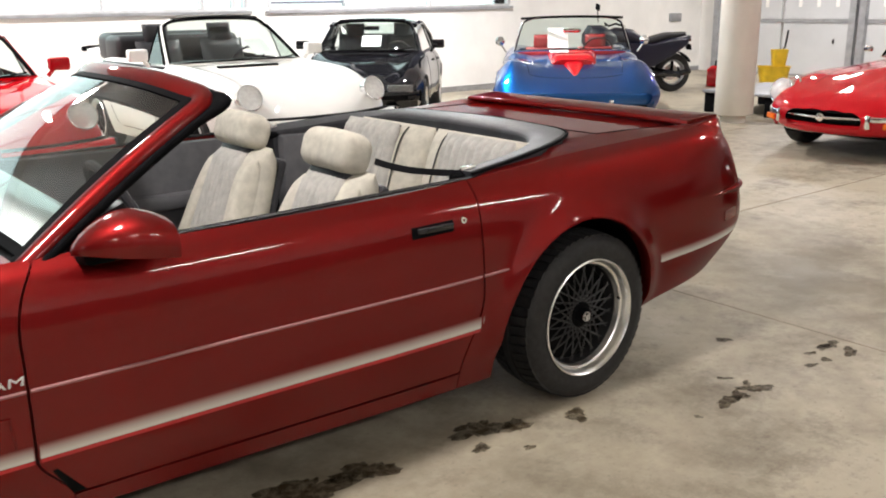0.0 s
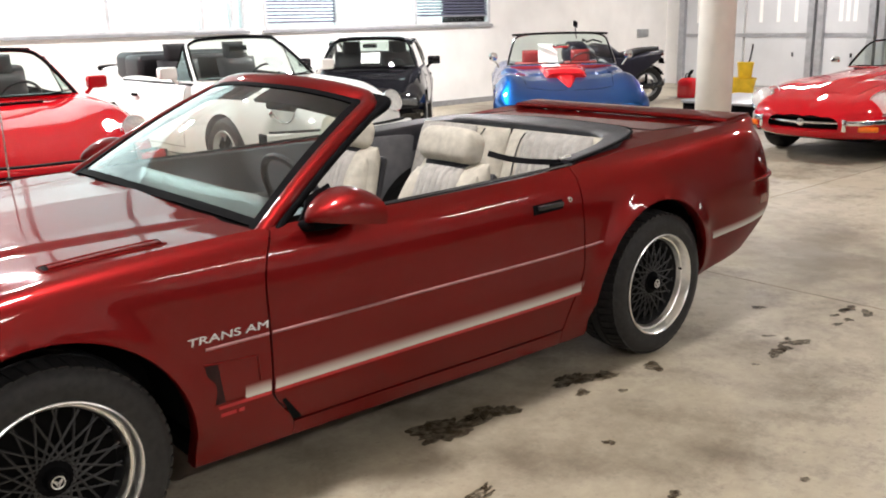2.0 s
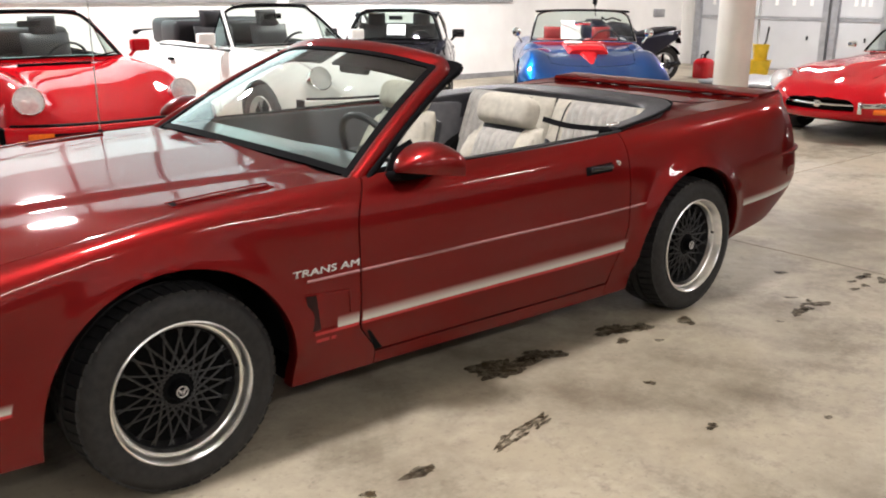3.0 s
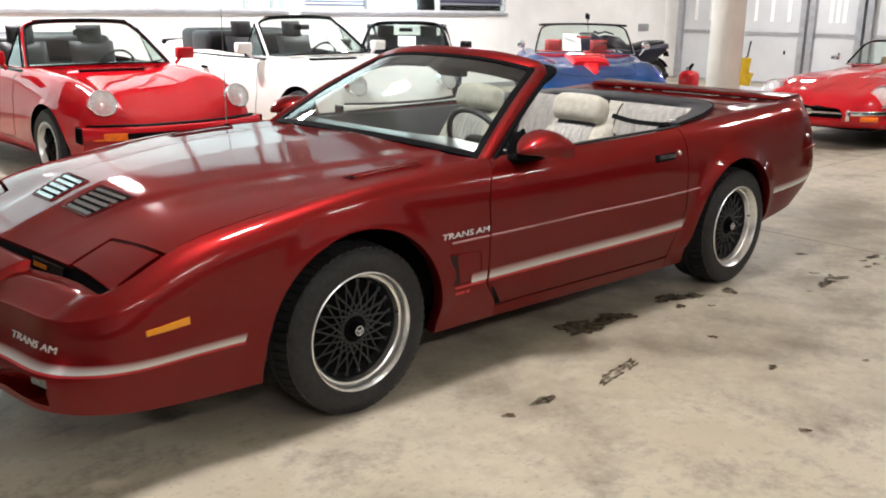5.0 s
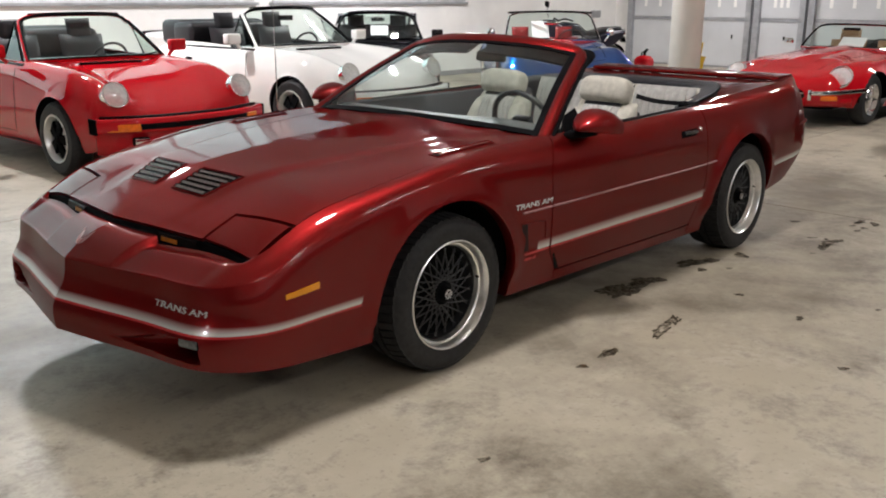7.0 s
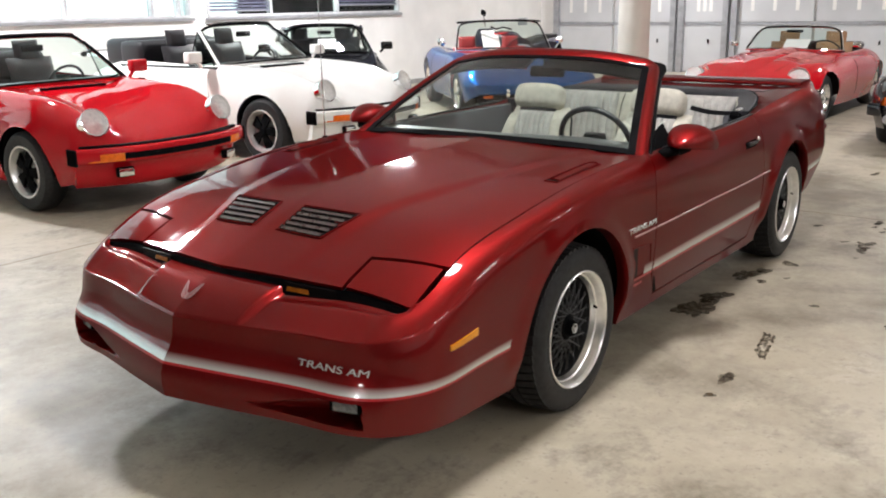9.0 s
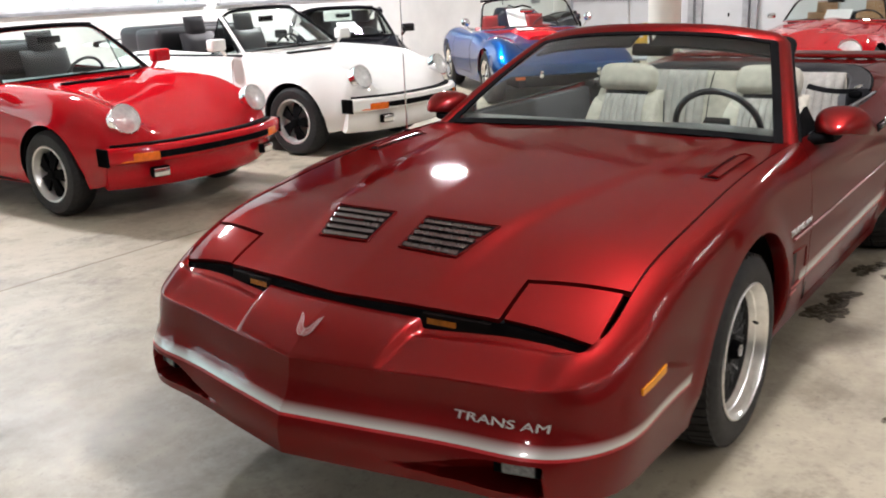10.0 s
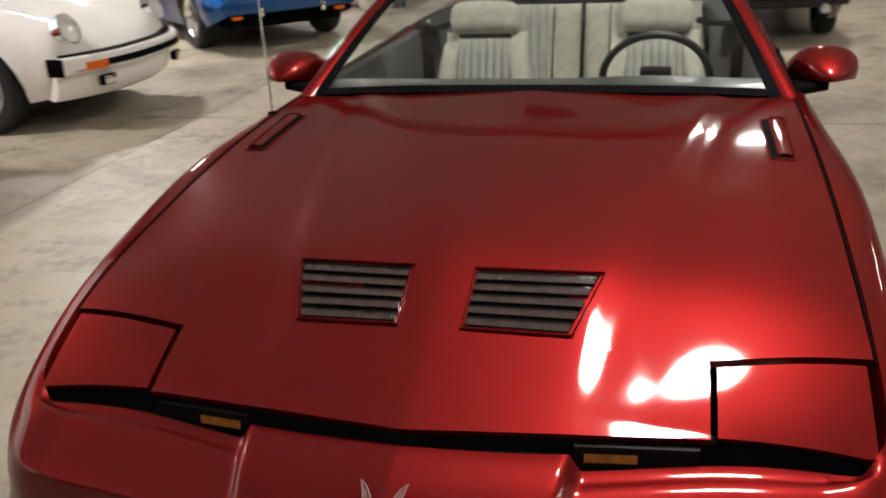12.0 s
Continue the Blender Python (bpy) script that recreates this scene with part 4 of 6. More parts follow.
for y in (-.52, -.40, -.26, .26, .40, .52):
    part("wing_post", box(2.13, 2.21, y - .016, y + .016, .925, .962, .005), MAROON, wing)
both("tail_marker", rimmed(*band(u_at(2.13), u_at(2.24), 2.25, 2.5, 6, 0.003)[:2], 0.004), REDLENS, TA, "dull red rear side marker")

# ---- small parts on the flanks ----
both("side_marker", rimmed(*band(u_at(-2.085), u_at(-1.945), 1.84, 2.01, 8, 0.004)[:2], 0.004), AMBER, TA, "amber side marker lamp")
hnd = both("door_handle", rimmed(*band(u_at(.500), u_at(.664), 1.00, 1.20, 8, 0.002)[:2], 0.004), TRIM, TA, "black recessed door handle")
for s, h in zip((-1, 1), hnd):
    p = side(u_at(.585), 1.05)
    part("pull_bar", turned(box(-.07, .07, -.008, .008, -.010, .010, .005), pose(p[0], s * -(p[1] - .012), p[2] - .004)), GLOSSB, h)
    p = side(u_at(.704), 1.05)
    part("lock_barrel", turned(to_bm(lathe([(.004, -.004), (.005, -.008), (.010, -.008), (.0125, 0), (.0125, .01)], 20)), pose(p[0], -s * p[1], p[2], 0, 0, 180 if s > 0 else 0)), CHROME, h, "chrome lock barrel")
# small red caption under the stripe, unreadable, as bars
for a, b in ((-.845, -.822), (-.815, -.765), (-.757, -.738)):
    vs, fs, _ = band(u_at(a), u_at(b), 3.13, 3.20, 5, 0.0016)
    both("caption_bar", (vs, fs), PINRED, TA, "small red caption bar")
# wing outlets behind the front wheels: recess shade ahead as a flat dark quad, a maroon ramp that rises to the rear
for s in (-1, 1):
    q = [side(u_at(x), v) + np.array((0, -0.003, 0)) for x, v in ((-.858, 2.22), (-.818, 2.24), (-.800, 2.94), (-.836, 2.94))]
    data = ([tuple(p) for p in q], [(0, 3, 2, 1)])
    o = part("wing_outlet", data if s < 0 else mirror(data), OUTLET, TA, "air outlet behind the wheel, its shade as a dark maroon quad", smooth=0)
    for line in (((-.860, 2.20), (-.690, 2.27)), ((-.690, 2.27), (-.684, 2.72)), ((-.840, 2.955), (-.735, 2.965))):
        (x0, v0), (x1, v1) = line
        pts = [Vector(side(u_at(x0 + (x1 - x0) * k / 6), v0 + (v1 - v0) * k / 6)) + Vector((0, -.001, 0)) for k in range(7)]
        part("outlet_lip", tube([Vector((p.x, -s * p.y, p.z)) for p in pts], .0032, 8), MAROON, o)
# dark wedge where the door gap opens at its lower front corner
wedge = [side(u, v) + np.array((0, -.0016, 0)) for u, v in ((u_df + .032, 3.24), (u_df + .044, 3.22), (u_df + .112, 3.695), (u_df + .078, 3.695))]
both("door_gap", ([tuple(p) for p in wedge], [(0, 3, 2, 1)]), DARK, TA, "dark door gap", smooth=0)


def letters(words, height, u0, v0, mat, parent, stretch, sgn, label):
    """Raised lettering that follows the body side, centred at (u0, v0)."""
    bm = text_mesh(words, height, 0.0012, 0.10, stretch, 0.0)
    du = np.linalg.norm(side(u0 + .02, v0) - side(u0 - .02, v0)) / .04
    dv = np.linalg.norm(side(u0, v0 + .1) - side(u0, v0 - .1)) / .2
    for k in bm.verts:
        u, v = u0 - sgn * k.co.x / du, v0 - (k.co.y - height / 2) / dv
        p, e1, e2 = side(u, v), side(u + .01, v) - side(u - .01, v), side(u, v + .05) - side(u, v - .05)
        n = np.cross(e2, e1)
        n /= np.linalg.norm(n)
        if n @ np.array((-.5, -1, 0)) < 0:
            n = -n
        p = p + n * (k.co.z + .0022)
        k.co = (p[0], -sgn * p[1], p[2])
    bmesh.ops.recalc_face_normals(bm, faces=bm.faces)
    return part("lettering", bm, mat, parent, label, smooth=0)


PALE = plain("pale_grey_lettering", (0.62, 0.60, 0.58), 0.45)
for s in (-1, 1):
    letters("TRANS AM", 0.0225, u_at(-.775), 1.85, PALE, TA, 1.66, s, "pale lettering on the front wing")
letters("TRANS AM", 0.0215, UK[2] + 0.075, 2.36, PALE, TA, 1.72, -1, "pale lettering on the nose")

PINDARK = plain("dull_red_decal", (0.26, 0.06, 0.06), 0.4)
# emblem on the beak: plain winged outline
ec = side(0.0, .52)
en = Vector((-.62, 0, .78))
eyv = Vector((.78, 0, .62))
vs = []
for sgn in (-1, 1):
    origin = Vector((ec[0], 0, ec[2])) + en * .012
    wing = ((.002, -.042), (.016, -.041), (.029, -.030), (.037, -.010), (.042, .016), (.050, .044), (.036, .030), (.026, .014), (.019, -.004), (.012, -.012), (.003, -.016))
    feather = ((.006, -.032), (.018, -.028), (.027, -.012), (.034, .010), (.040, .026))
    loop = [origin + Vector((0, sgn * a * .78, 0)) + eyv * b * .80 for a, b in wing]
    inner = [origin + Vector((0, sgn * a * .78, 0)) + eyv * b * .80 for a, b in feather]
    em = part("nose_emblem", tube(loop, 0.0014, 5, True), EMBLEM, TA, "pale outlined winged nose emblem")
    part("emblem_feather", tube(inner, 0.0011, 5), EMBLEM, em)
    fill = [p - en * .0012 for p in loop]
    part("emblem_fill", to_bm((fill, [tuple(range(11)) if sgn > 0 else tuple(range(11))[::-1]])), PINDARK, em, smooth=0)

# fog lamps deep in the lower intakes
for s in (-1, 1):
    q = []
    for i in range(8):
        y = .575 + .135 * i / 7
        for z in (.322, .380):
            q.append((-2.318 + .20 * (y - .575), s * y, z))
    # flat black sheet gives the maroon hollow its shade
    o = part("intake_shade_sheet", (q, grid_faces(8, 2) if s > 0 else [tuple(reversed(f)) for f in grid_faces(8, 2)]), DARK, TA, "black sheet as shade in the lower bumper intake")
    lamp = part("fog_lamp", turned(box(-.022, .012, -.048, .048, -.021, .021, .006), pose(-2.318, s * .655, .362, 0, 4, s * -14)), TRIM, o, "slim fog lamp in a black shell")
    part("fog_lens", turned(box(-.0245, -.0215, -.041, .041, -.015, .015, .001), pose(-2.318, s * .655, .362, 0, 4, s * -14)), FOGLENS, lamp, "clear slim fog lens")

# ---- door mirrors ----
def door_mirror(sgn):
    rings = []
    for k in range(19):
        t = (k / 18) ** 1.15
        x = -.512 + .232 * t
        low = .912 - .034 * t
        q = min(t / .68, 1)
        high = .098 * (1 - (1 - q) ** 1.7) ** .85 - .018 * max(0, (t - .68) / .32) ** 2 + .004
        half = .098 * (1 - (1 - min(t / .8, 1)) ** 2.0) ** .75 + .006
        cy = .918 - .012 * t
        ring = [(-math.cos(a) * half, low + high * math.sin(a) ** .5) for a in np.linspace(0.06, math.pi - .06, 13)]
        ring += [(b * half, low - .007 * (1 - b * b) - .002) for b in np.linspace(.94, -.94, 7)]
        rings.append([Vector((x, sgn * (cy - a), z)) for a, z in ring])
    g = part("door_mirror", orient(loft(rings)), MAROON, TA, "maroon teardrop door mirror with a flat underside", 45)
    part("mirror_foot", orient(loft([[Vector((-.41 + a, sgn * (.815 + .05 * k), .868 + .010 * k + b)) for a, b in rounded(.070, .018, .8)] for k in (0, 1, 1.9)])), TRIM, g)
    part("mirror_glass", orient(loft([[Vector((-.2805 + k, sgn * .906 + a, .918 + b)) for a, b in rounded(.074, .030, .8)] for k in (0, .003)])), CHROME, g)
    part("sail_panel", rimmed([(-.47, sgn * .80, .87), (-.30, sgn * .812, .885), (-.33, sgn * .77, .98), (-.40, sgn * .765, .95)], [(0, 1, 2, 3) if sgn < 0 else (3, 2, 1, 0)], .012), TRIM, g)


door_mirror(-1)
door_mirror(1)
# aerial on the right front wing
part("aerial", tube([(-.85, .80, .865), (-.85, .802, 1.62)], [.0035, .0015], 6), CHROME, TA, "thin chrome radio aerial")
part("aerial_base", lathe([(0, .02), (.012, .018), (.02, 0)][::-1], 16, "z"), TRIM, TA).location = (-.85, .80, .862)

# ---- wheels ----
def lattice_wheel(name_parent, at, sgn):
    """Wheel whose outer face looks along -y before turning."""
    w = part("wheel", lathe([(.222, -.118), (.222, .10), (.20, .11)], 56), DARK, name_parent)
    R = .324
    prof = [(.219, -.110), (.226, -.121), (.258, -.128), (.288, -.124), (.304, -.112), (R - .012, -.103), (R - .012, -.090), (R - .012, -.032), (R - .011, -.028), (R - .011, -.020), (R, -.018), (R, .018), (R - .011, .020), (R - .011, .028), (R - .012, .032), (R - .012, .088), (R - .012, .103), (.286, .122), (.24, .122), (.219, .11)]
    part("tyre", lathe(prof, 72), TYRE, w, "black radial tyre", smooth=35)
    bl = bmesh.new()
    for k in range(56):
        a = 2 * math.pi * k / 56
        for y0, y1, sk in ((-.108, -.031, 8), (.031, .108, -8)):
            b = box(-.0142, .0142, y0, y1, 0, .0140)
            for v in b.verts:
                if abs(v.co.y) > .1:
                    v.co.z -= .009
            bmesh.ops.transform(b, matrix=Matrix.Rotation(a, 4, "Y") @ pose(0, 0, R - .0140, 0, 0, sk), verts=b.verts)
            me = bpy.data.meshes.new("t")
            b.to_mesh(me)
            b.free()
            bl.from_mesh(me)
            bpy.data.meshes.remove(me)
    part("tread_pattern", bl, TYRE, w, smooth=0, kind="stuff")
    rim = part("rim", lathe([(.219, -.108), (.2265, -.117), (.2255, -.125), (.2215, -.1275), (.217, -.122), (.2125, -.104), (.209, -.094), (.2075, -.089), (.2045, -.092), (.200, -.088), (.194, -.068)], 72), ALU, w, "machined aluminium rim lip", smooth=30)
    part("barrel", lathe([(.194, -.068), (.189, -.046), (.187, -.02), (.17, -.012), (.0, -.008)], 56), MESHB, rim, "dark painted wheel barrel", smooth=30)
    # near-black disc put in as the shade behind the open lattice
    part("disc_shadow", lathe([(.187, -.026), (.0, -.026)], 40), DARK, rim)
    bl = bmesh.new()
    n = 20
    for k in range(n):
        for dirn in (-1, 1):
            a0 = 2 * math.pi * k / n
            a1 = a0 + dirn * math.radians(47)
            p0 = Vector((.050 * math.cos(a0), -.072, .050 * math.sin(a0)))
            p1 = Vector((.188 * math.cos(a1), -.056, .188 * math.sin(a1)))
            t = to_bm(tube([p0, p0.lerp(p1, .5) + Vector((0, -.004, 0)), p1], .0034, 5))
            me = bpy.data.meshes.new("t")
            t.to_mesh(me)
            t.free()
            bl.from_mesh(me)
            bpy.data.meshes.remove(me)
    part("lattice", bl, MESHB, rim, "dark crossed-wire lattice of the wheel")
    part("hub", lathe([(.0, -.104), (.026, -.104), (.030, -.098), (.034, -.080), (.056, -.072), (.060, -.04)], 32), TRIM, rim)
    part("hub_emblem_ring", tube([(.017 * math.cos(a), -.1050, .017 * math.sin(a)) for a in np.linspace(0, 6.2832, 20, endpoint=False)], .0018, 5, True), ALU, rim)
    part("hub_emblem", tube([(0, -.1055, -.012), (.012, -.1055, .008), (.006, -.1055, .004), (0, -.1055, -.003), (-.006, -.1055, .004), (-.012, -.1055, .008)], .0022, 5, True), PALE, rim)
    part("valve", tube([(.192, -.085, .03), (.185, -.10, .03)], .005, 6), TRIM, rim)
    w.matrix_basis = Matrix.Translation(at) @ (Matrix.Rotation(math.pi, 4, "Z") if sgn > 0 else Matrix.Identity(4))
    return w


w0 = lattice_wheel(TA, Vector((FR_X, -.748, AX_Z)), -1)
copy_thing(w0, Matrix.Translation((RR_X, -.775, AX_Z)))
copy_thing(w0, Matrix.Translation((FR_X, .748, AX_Z)) @ Matrix.Rotation(math.pi, 4, "Z"))
copy_thing(w0, Matrix.Translation((RR_X, .775, AX_Z)) @ Matrix.Rotation(math.pi, 4, "Z"))
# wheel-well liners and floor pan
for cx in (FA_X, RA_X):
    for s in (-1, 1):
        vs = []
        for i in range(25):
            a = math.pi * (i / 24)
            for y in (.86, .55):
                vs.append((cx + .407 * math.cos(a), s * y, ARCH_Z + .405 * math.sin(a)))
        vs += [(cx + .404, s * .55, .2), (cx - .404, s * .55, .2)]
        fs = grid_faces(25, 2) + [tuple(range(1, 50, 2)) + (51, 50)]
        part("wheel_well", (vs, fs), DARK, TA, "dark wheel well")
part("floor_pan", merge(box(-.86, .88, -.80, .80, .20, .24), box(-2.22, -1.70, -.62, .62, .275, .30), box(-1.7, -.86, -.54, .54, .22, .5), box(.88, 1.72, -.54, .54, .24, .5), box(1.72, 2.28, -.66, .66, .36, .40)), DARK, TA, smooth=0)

# ---- cabin ----
part("tub", merge(box(-.62, 1.45, -.70, .70, .24, .30), box(1.36, 1.42, -.66, .66, .3, .86), box(-.66, -.60, -.74, .74, .3, .80)), PANELG, TA, "grey cabin carpet and bulkhead", smooth=0)
for s in (-1, 1):
    part("door_card", merge(box(-.40, .86, s * .780 - .03, s * .780 + .022, .32, .884, .012), box(-.25, .55, s * .73 - .035, s * .73 + .035, .60, .67, .02)), PANELG, TA, "grey door card with armrest")
    part("rear_trim", merge(box(.86, 1.42, s * .66 - .05, s * .66 + .04, .3, .885, .02)), PANELG, TA, "grey rear side trim")
    part("belt_line_seal", tube([(x, s * (.800 + .004), .884 + .018 * (x + .3)) for x in np.linspace(-.42, .80, 12)], .007, 8), GLOSSB, TA, "black belt-line seal")
rings = []
for i in range(21):
    y = -.74 + 1.48 * i / 20
    b = WB(y / .795)
    x0 = b[0] + .035
    bul = 1 + .10 * math.exp(-((y + .37) / .2) ** 2)
    rings.append([Vector((x, y, z)) for x, z in ((x0, .872), (-.47, .885), (-.38, .890 * bul ** .12), (-.325, .875), (-.31, .83), (-.34, .66), (-.47, .60), (x0, .70))])
part("dashboard", orient(loft(rings)), DASH, TA, "dark grey padded dashboard")
sw = part("steering_wheel", turned(to_bm(tube([(.185 * math.cos(2 * math.pi * k / 40), .185 * math.sin(2 * math.pi * k / 40), 0) for k in range(40)], .014, 8, True)), pose(-.205, -.38, .85, 0, 66)), BLACKL, TA, "black leather steering wheel")
part("wheel_boss", turned(merge(box(-.05, .05, -.055, .055, -.03, .02, .012), box(-.012, .012, -.18, .18, -.012, .0, .004), to_bm(tube([(0, 0, -.02), (0, 0, -.25)], .035, 12))), pose(-.205, -.38, .85, 0, 66)), BLACKL, sw)


def pillow(w, d, h, nx=12, ny=10, pleats=0, power=3.0, flute=0.012):
    """Cushion centred at the origin: half sizes w (y), d (x thickness), h (z); pleated on the -x face."""
    vs, fs = [], []
    for sgn in (-1, 1):
        base = len(vs)
        for i in range(nx):
            for j in range(ny):
                a, b = -1 + 2 * i / (nx - 1), -1 + 2 * j / (ny - 1)
                k = max((1 - abs(a) ** power) * (1 - abs(b) ** power), 0) ** .45
                x = sgn * d * k
                if pleats and sgn < 0:
                    x -= flute * abs(math.sin(math.pi * pleats * (a + 1) / 2)) ** .55 * k
                vs.append((x, a * w, b * h))
        q = grid_faces(nx, ny)
        fs += [tuple(base + t for t in (f if sgn < 0 else f[::-1])) for f in q]
    bm = to_bm((vs, fs))
    bmesh.ops.remove_doubles(bm, verts=bm.verts, dist=1e-4)
    bmesh.ops.recalc_face_normals(bm, faces=bm.faces)
    return bm


def taper(bm, h, k):
    """Narrow a cushion towards its top by the share k."""
    for v in bm.verts:
        v.co.y *= 1 - k * smooth01((v.co.z + h) / (2 * h))
    return bm


def loaf(w, d, h, n=25):
    """Plump roll along y with rounded ends; half sizes w, d (x) and h (z)."""
    rings = []
    for i in range(n):
        a = math.cos(math.pi * i / (n - 1))
        k = max(1 - abs(a) ** 7, 0.0) ** .42
        k = max(k, .05)
        rings.append([Vector((x * (.35 + .65 * k), -a * w, z * (.30 + .70 * k) + .006 * (1 - a * a))) for x, z in rounded(d, h, .72, 6)])
    return orient(loft(rings))


def front_seat(y):
    back = part("seat_back", turned(taper(pillow(.290, .085, .315, 26, 18, 0, 5), .315, .36), pose(.47, y, .615, 0, 22)), CLOTH, TA, "cream cloth seat back with side bolsters")
    part("pleated_insert", turned(taper(pillow(.150, .030, .300, 85, 14, 7, 8, .016), .30, .22), pose(.402, y, .622, 0, 22)), CLOTHG, back, "grey pleated seat insert")
    for k in (-1, 1):
        part("side_bolster", turned(taper(pillow(.060, .062, .285, 12, 16, 0, 3.5), .285, .25), pose(.415, y, .600, 0, 22) @ Matrix.Translation((0, k * .185, 0)) @ Matrix.Rotation(radians(k * 9), 4, "X")), CLOTH, back, "cream side bolster")
    part("headrest", turned(loaf(.152, .068, .072), pose(.548, y, .968, 0, 18)), CLOTH, back, "plump light grey headrest")
    part("headrest_fold", turned(box(-.045, .045, -.12, .12, -.02, .02, .018), pose(.545, y, .888, 0, 12)), VINYL, back)
    part("seat_cushion", turned(pillow(.26, .08, .27, 20, 14, 0, 5), pose(.22, y, .46, 0, -80)), CLOTH, TA, "light grey cloth seat cushion")
    part("seat_shell", turned(taper(box(-.01, .03, -.24, .24, -.32, .26, .02), .3, .32), pose(.545, y, .615, 0, 22)), VINYL, back)


front_seat(-.37)
front_seat(.37)
for s in (-1, 1):
    m = pose(1.20, s * .305, .685, 0, 18)
    back = part("rear_seat_back", turned(pillow(.295, .080, .27, 40, 18, 0, 4), m), CLOTH, TA, "light grey rear seat back")
    part("rear_pleats", turned(taper(pillow(.215, .03, .262, 99, 14, 9, 7, .016), .25, .05), pose(1.128, s * .375, .702, 0, 18)), CLOTHG, back, "grey pleated rear seat panel")
    for off in (.105, .165):
        part("seat_seam", tube([m @ Vector((-.083 * (1 - abs(b) ** 4) ** .45 - .003, -s * off, b * .27)) for b in np.linspace(-.9, .93, 14)], .0035, 5), VINYL, back)
    part("rear_cushion", turned(pillow(.30, .08, .22, 20, 12, 0, 5), pose(.98, s * .31, .46, 0, -82)), CLOTH, TA, "light grey rear cushion")
    strap = Curve([0, 1, 2, 3, 4], [(.60, s * .545, .945), (.66, s * .60, .922), (.73, s * .645, .908), (.80, s * .685, .900), (.86, s * .71, .894)])
    pts = [Vector(strap(4 * k / 16)) for k in range(17)]
    part("seat_belt", (sum([[p + Vector((0, .004, .014)), p - Vector((0, .014 * s, .010))] for p in pts], []), grid_faces(17, 2)), VINYL, TA, "dark grey seat belt")
    part("belt_anchor", box(.80, .90, s * .70 - .04, s * .70 + .02, .868, .902, .012), TRIM, TA, "black seat belt anchor")
part("console", box(-.2, .9, -.10, .10, .30, .52, .03), DASH, TA, "dark grey centre console")

# ---- the other cars ----
from mathutils.bvhtree import BVHTree


def knots(*p):
    return Curve([a for a, _ in p], [b for _, b in p])


def shell(zc, zf, yf, w, zw, zb, x0, x1, arches, r, cockpit=None, nx=110, nv=34, crown=0.0):
    """Closed car body by sections: middle height zc, wing crown zf at yf, half width w at zw, underside zb."""
    vs = []
    for i in range(nx):
        x = x0 + (x1 - x0) * 0.5 * (1 - math.cos(math.pi * i / (nx - 1)))
        c, f_, y, ww, m, b = (float(k(x)) for k in (zc, zf, yf, w, zw, zb))
        sec = [(0, c), (y * .35, c + (f_ - c) * .05 + crown), (y * .72, c + (f_ - c) * .45), (y, f_), (ww - (ww - y) * .25, f_ - (f_ - m) * .42), (ww, m), (ww * .985, m - (m - b) * .55), (ww * .93, b)]
        t = [0]
        for p, q in zip(sec, sec[1:]):
            t.append(t[-1] + max(math.hypot(q[0] - p[0], q[1] - p[1]), 1e-3))
        cv = Curve(t, sec)
        for j in range(nv):
            p = cv(t[-1] * j / (nv - 1))
            vs.append((x, -max(p[0], 0), p[1]))
    fs = grid_faces(nx, nv)
    fs = [tuple(reversed(q)) for q in fs]
    if cockpit:
        a, b_, yc = cockpit
        fs = [q for q in fs if not (a < sum(vs[i][0] for i in q) / 4 < b_ and abs(sum(vs[i][1] for i in q) / 4) < yc and sum(vs[i][2] for i in q) / 4 > .5)]
    v, f = vs, fs
    for cx, cz in arches:
        v, f = arch_cut(v, f, cx, cz, r)
    bm = merge(to_bm((v, f)), to_bm(mirror((v, f))))
    bmesh.ops.remove_doubles(bm, verts=bm.verts, dist=0.0008)
    bmesh.ops.recalc_face_normals(bm, faces=bm.faces)
    return bm



def seams(parent, body, lines, from_side=False, radius=.0028):
    """Shut lines laid on a body: lines of (x, y) seen from above, or (x, z) seen from both sides."""
    tree = BVHTree.FromPolygons([tuple(v.co) for v in body.data.vertices], [tuple(p.vertices) for p in body.data.polygons])
    for line in lines:
        for s in (-1, 1):
            pts = []
            for (a, b), (c, d) in zip(line, line[1:]):
                for k in range(12):
                    x, w = a + (c - a) * k / 12, b + (d - b) * k / 12
                    hit = tree.ray_cast(Vector((x, s * 1.6, w)), Vector((0, -s, 0))) if from_side else tree.ray_cast(Vector((x, s * w, 2)), Vector((0, 0, -1)))
                    if hit[0] is not None:
                        pts.append(hit[0] + hit[1] * .0002)
            if len(pts) > 3:
                part("shut_line", tube(pts, radius, 5), DARK, parent)


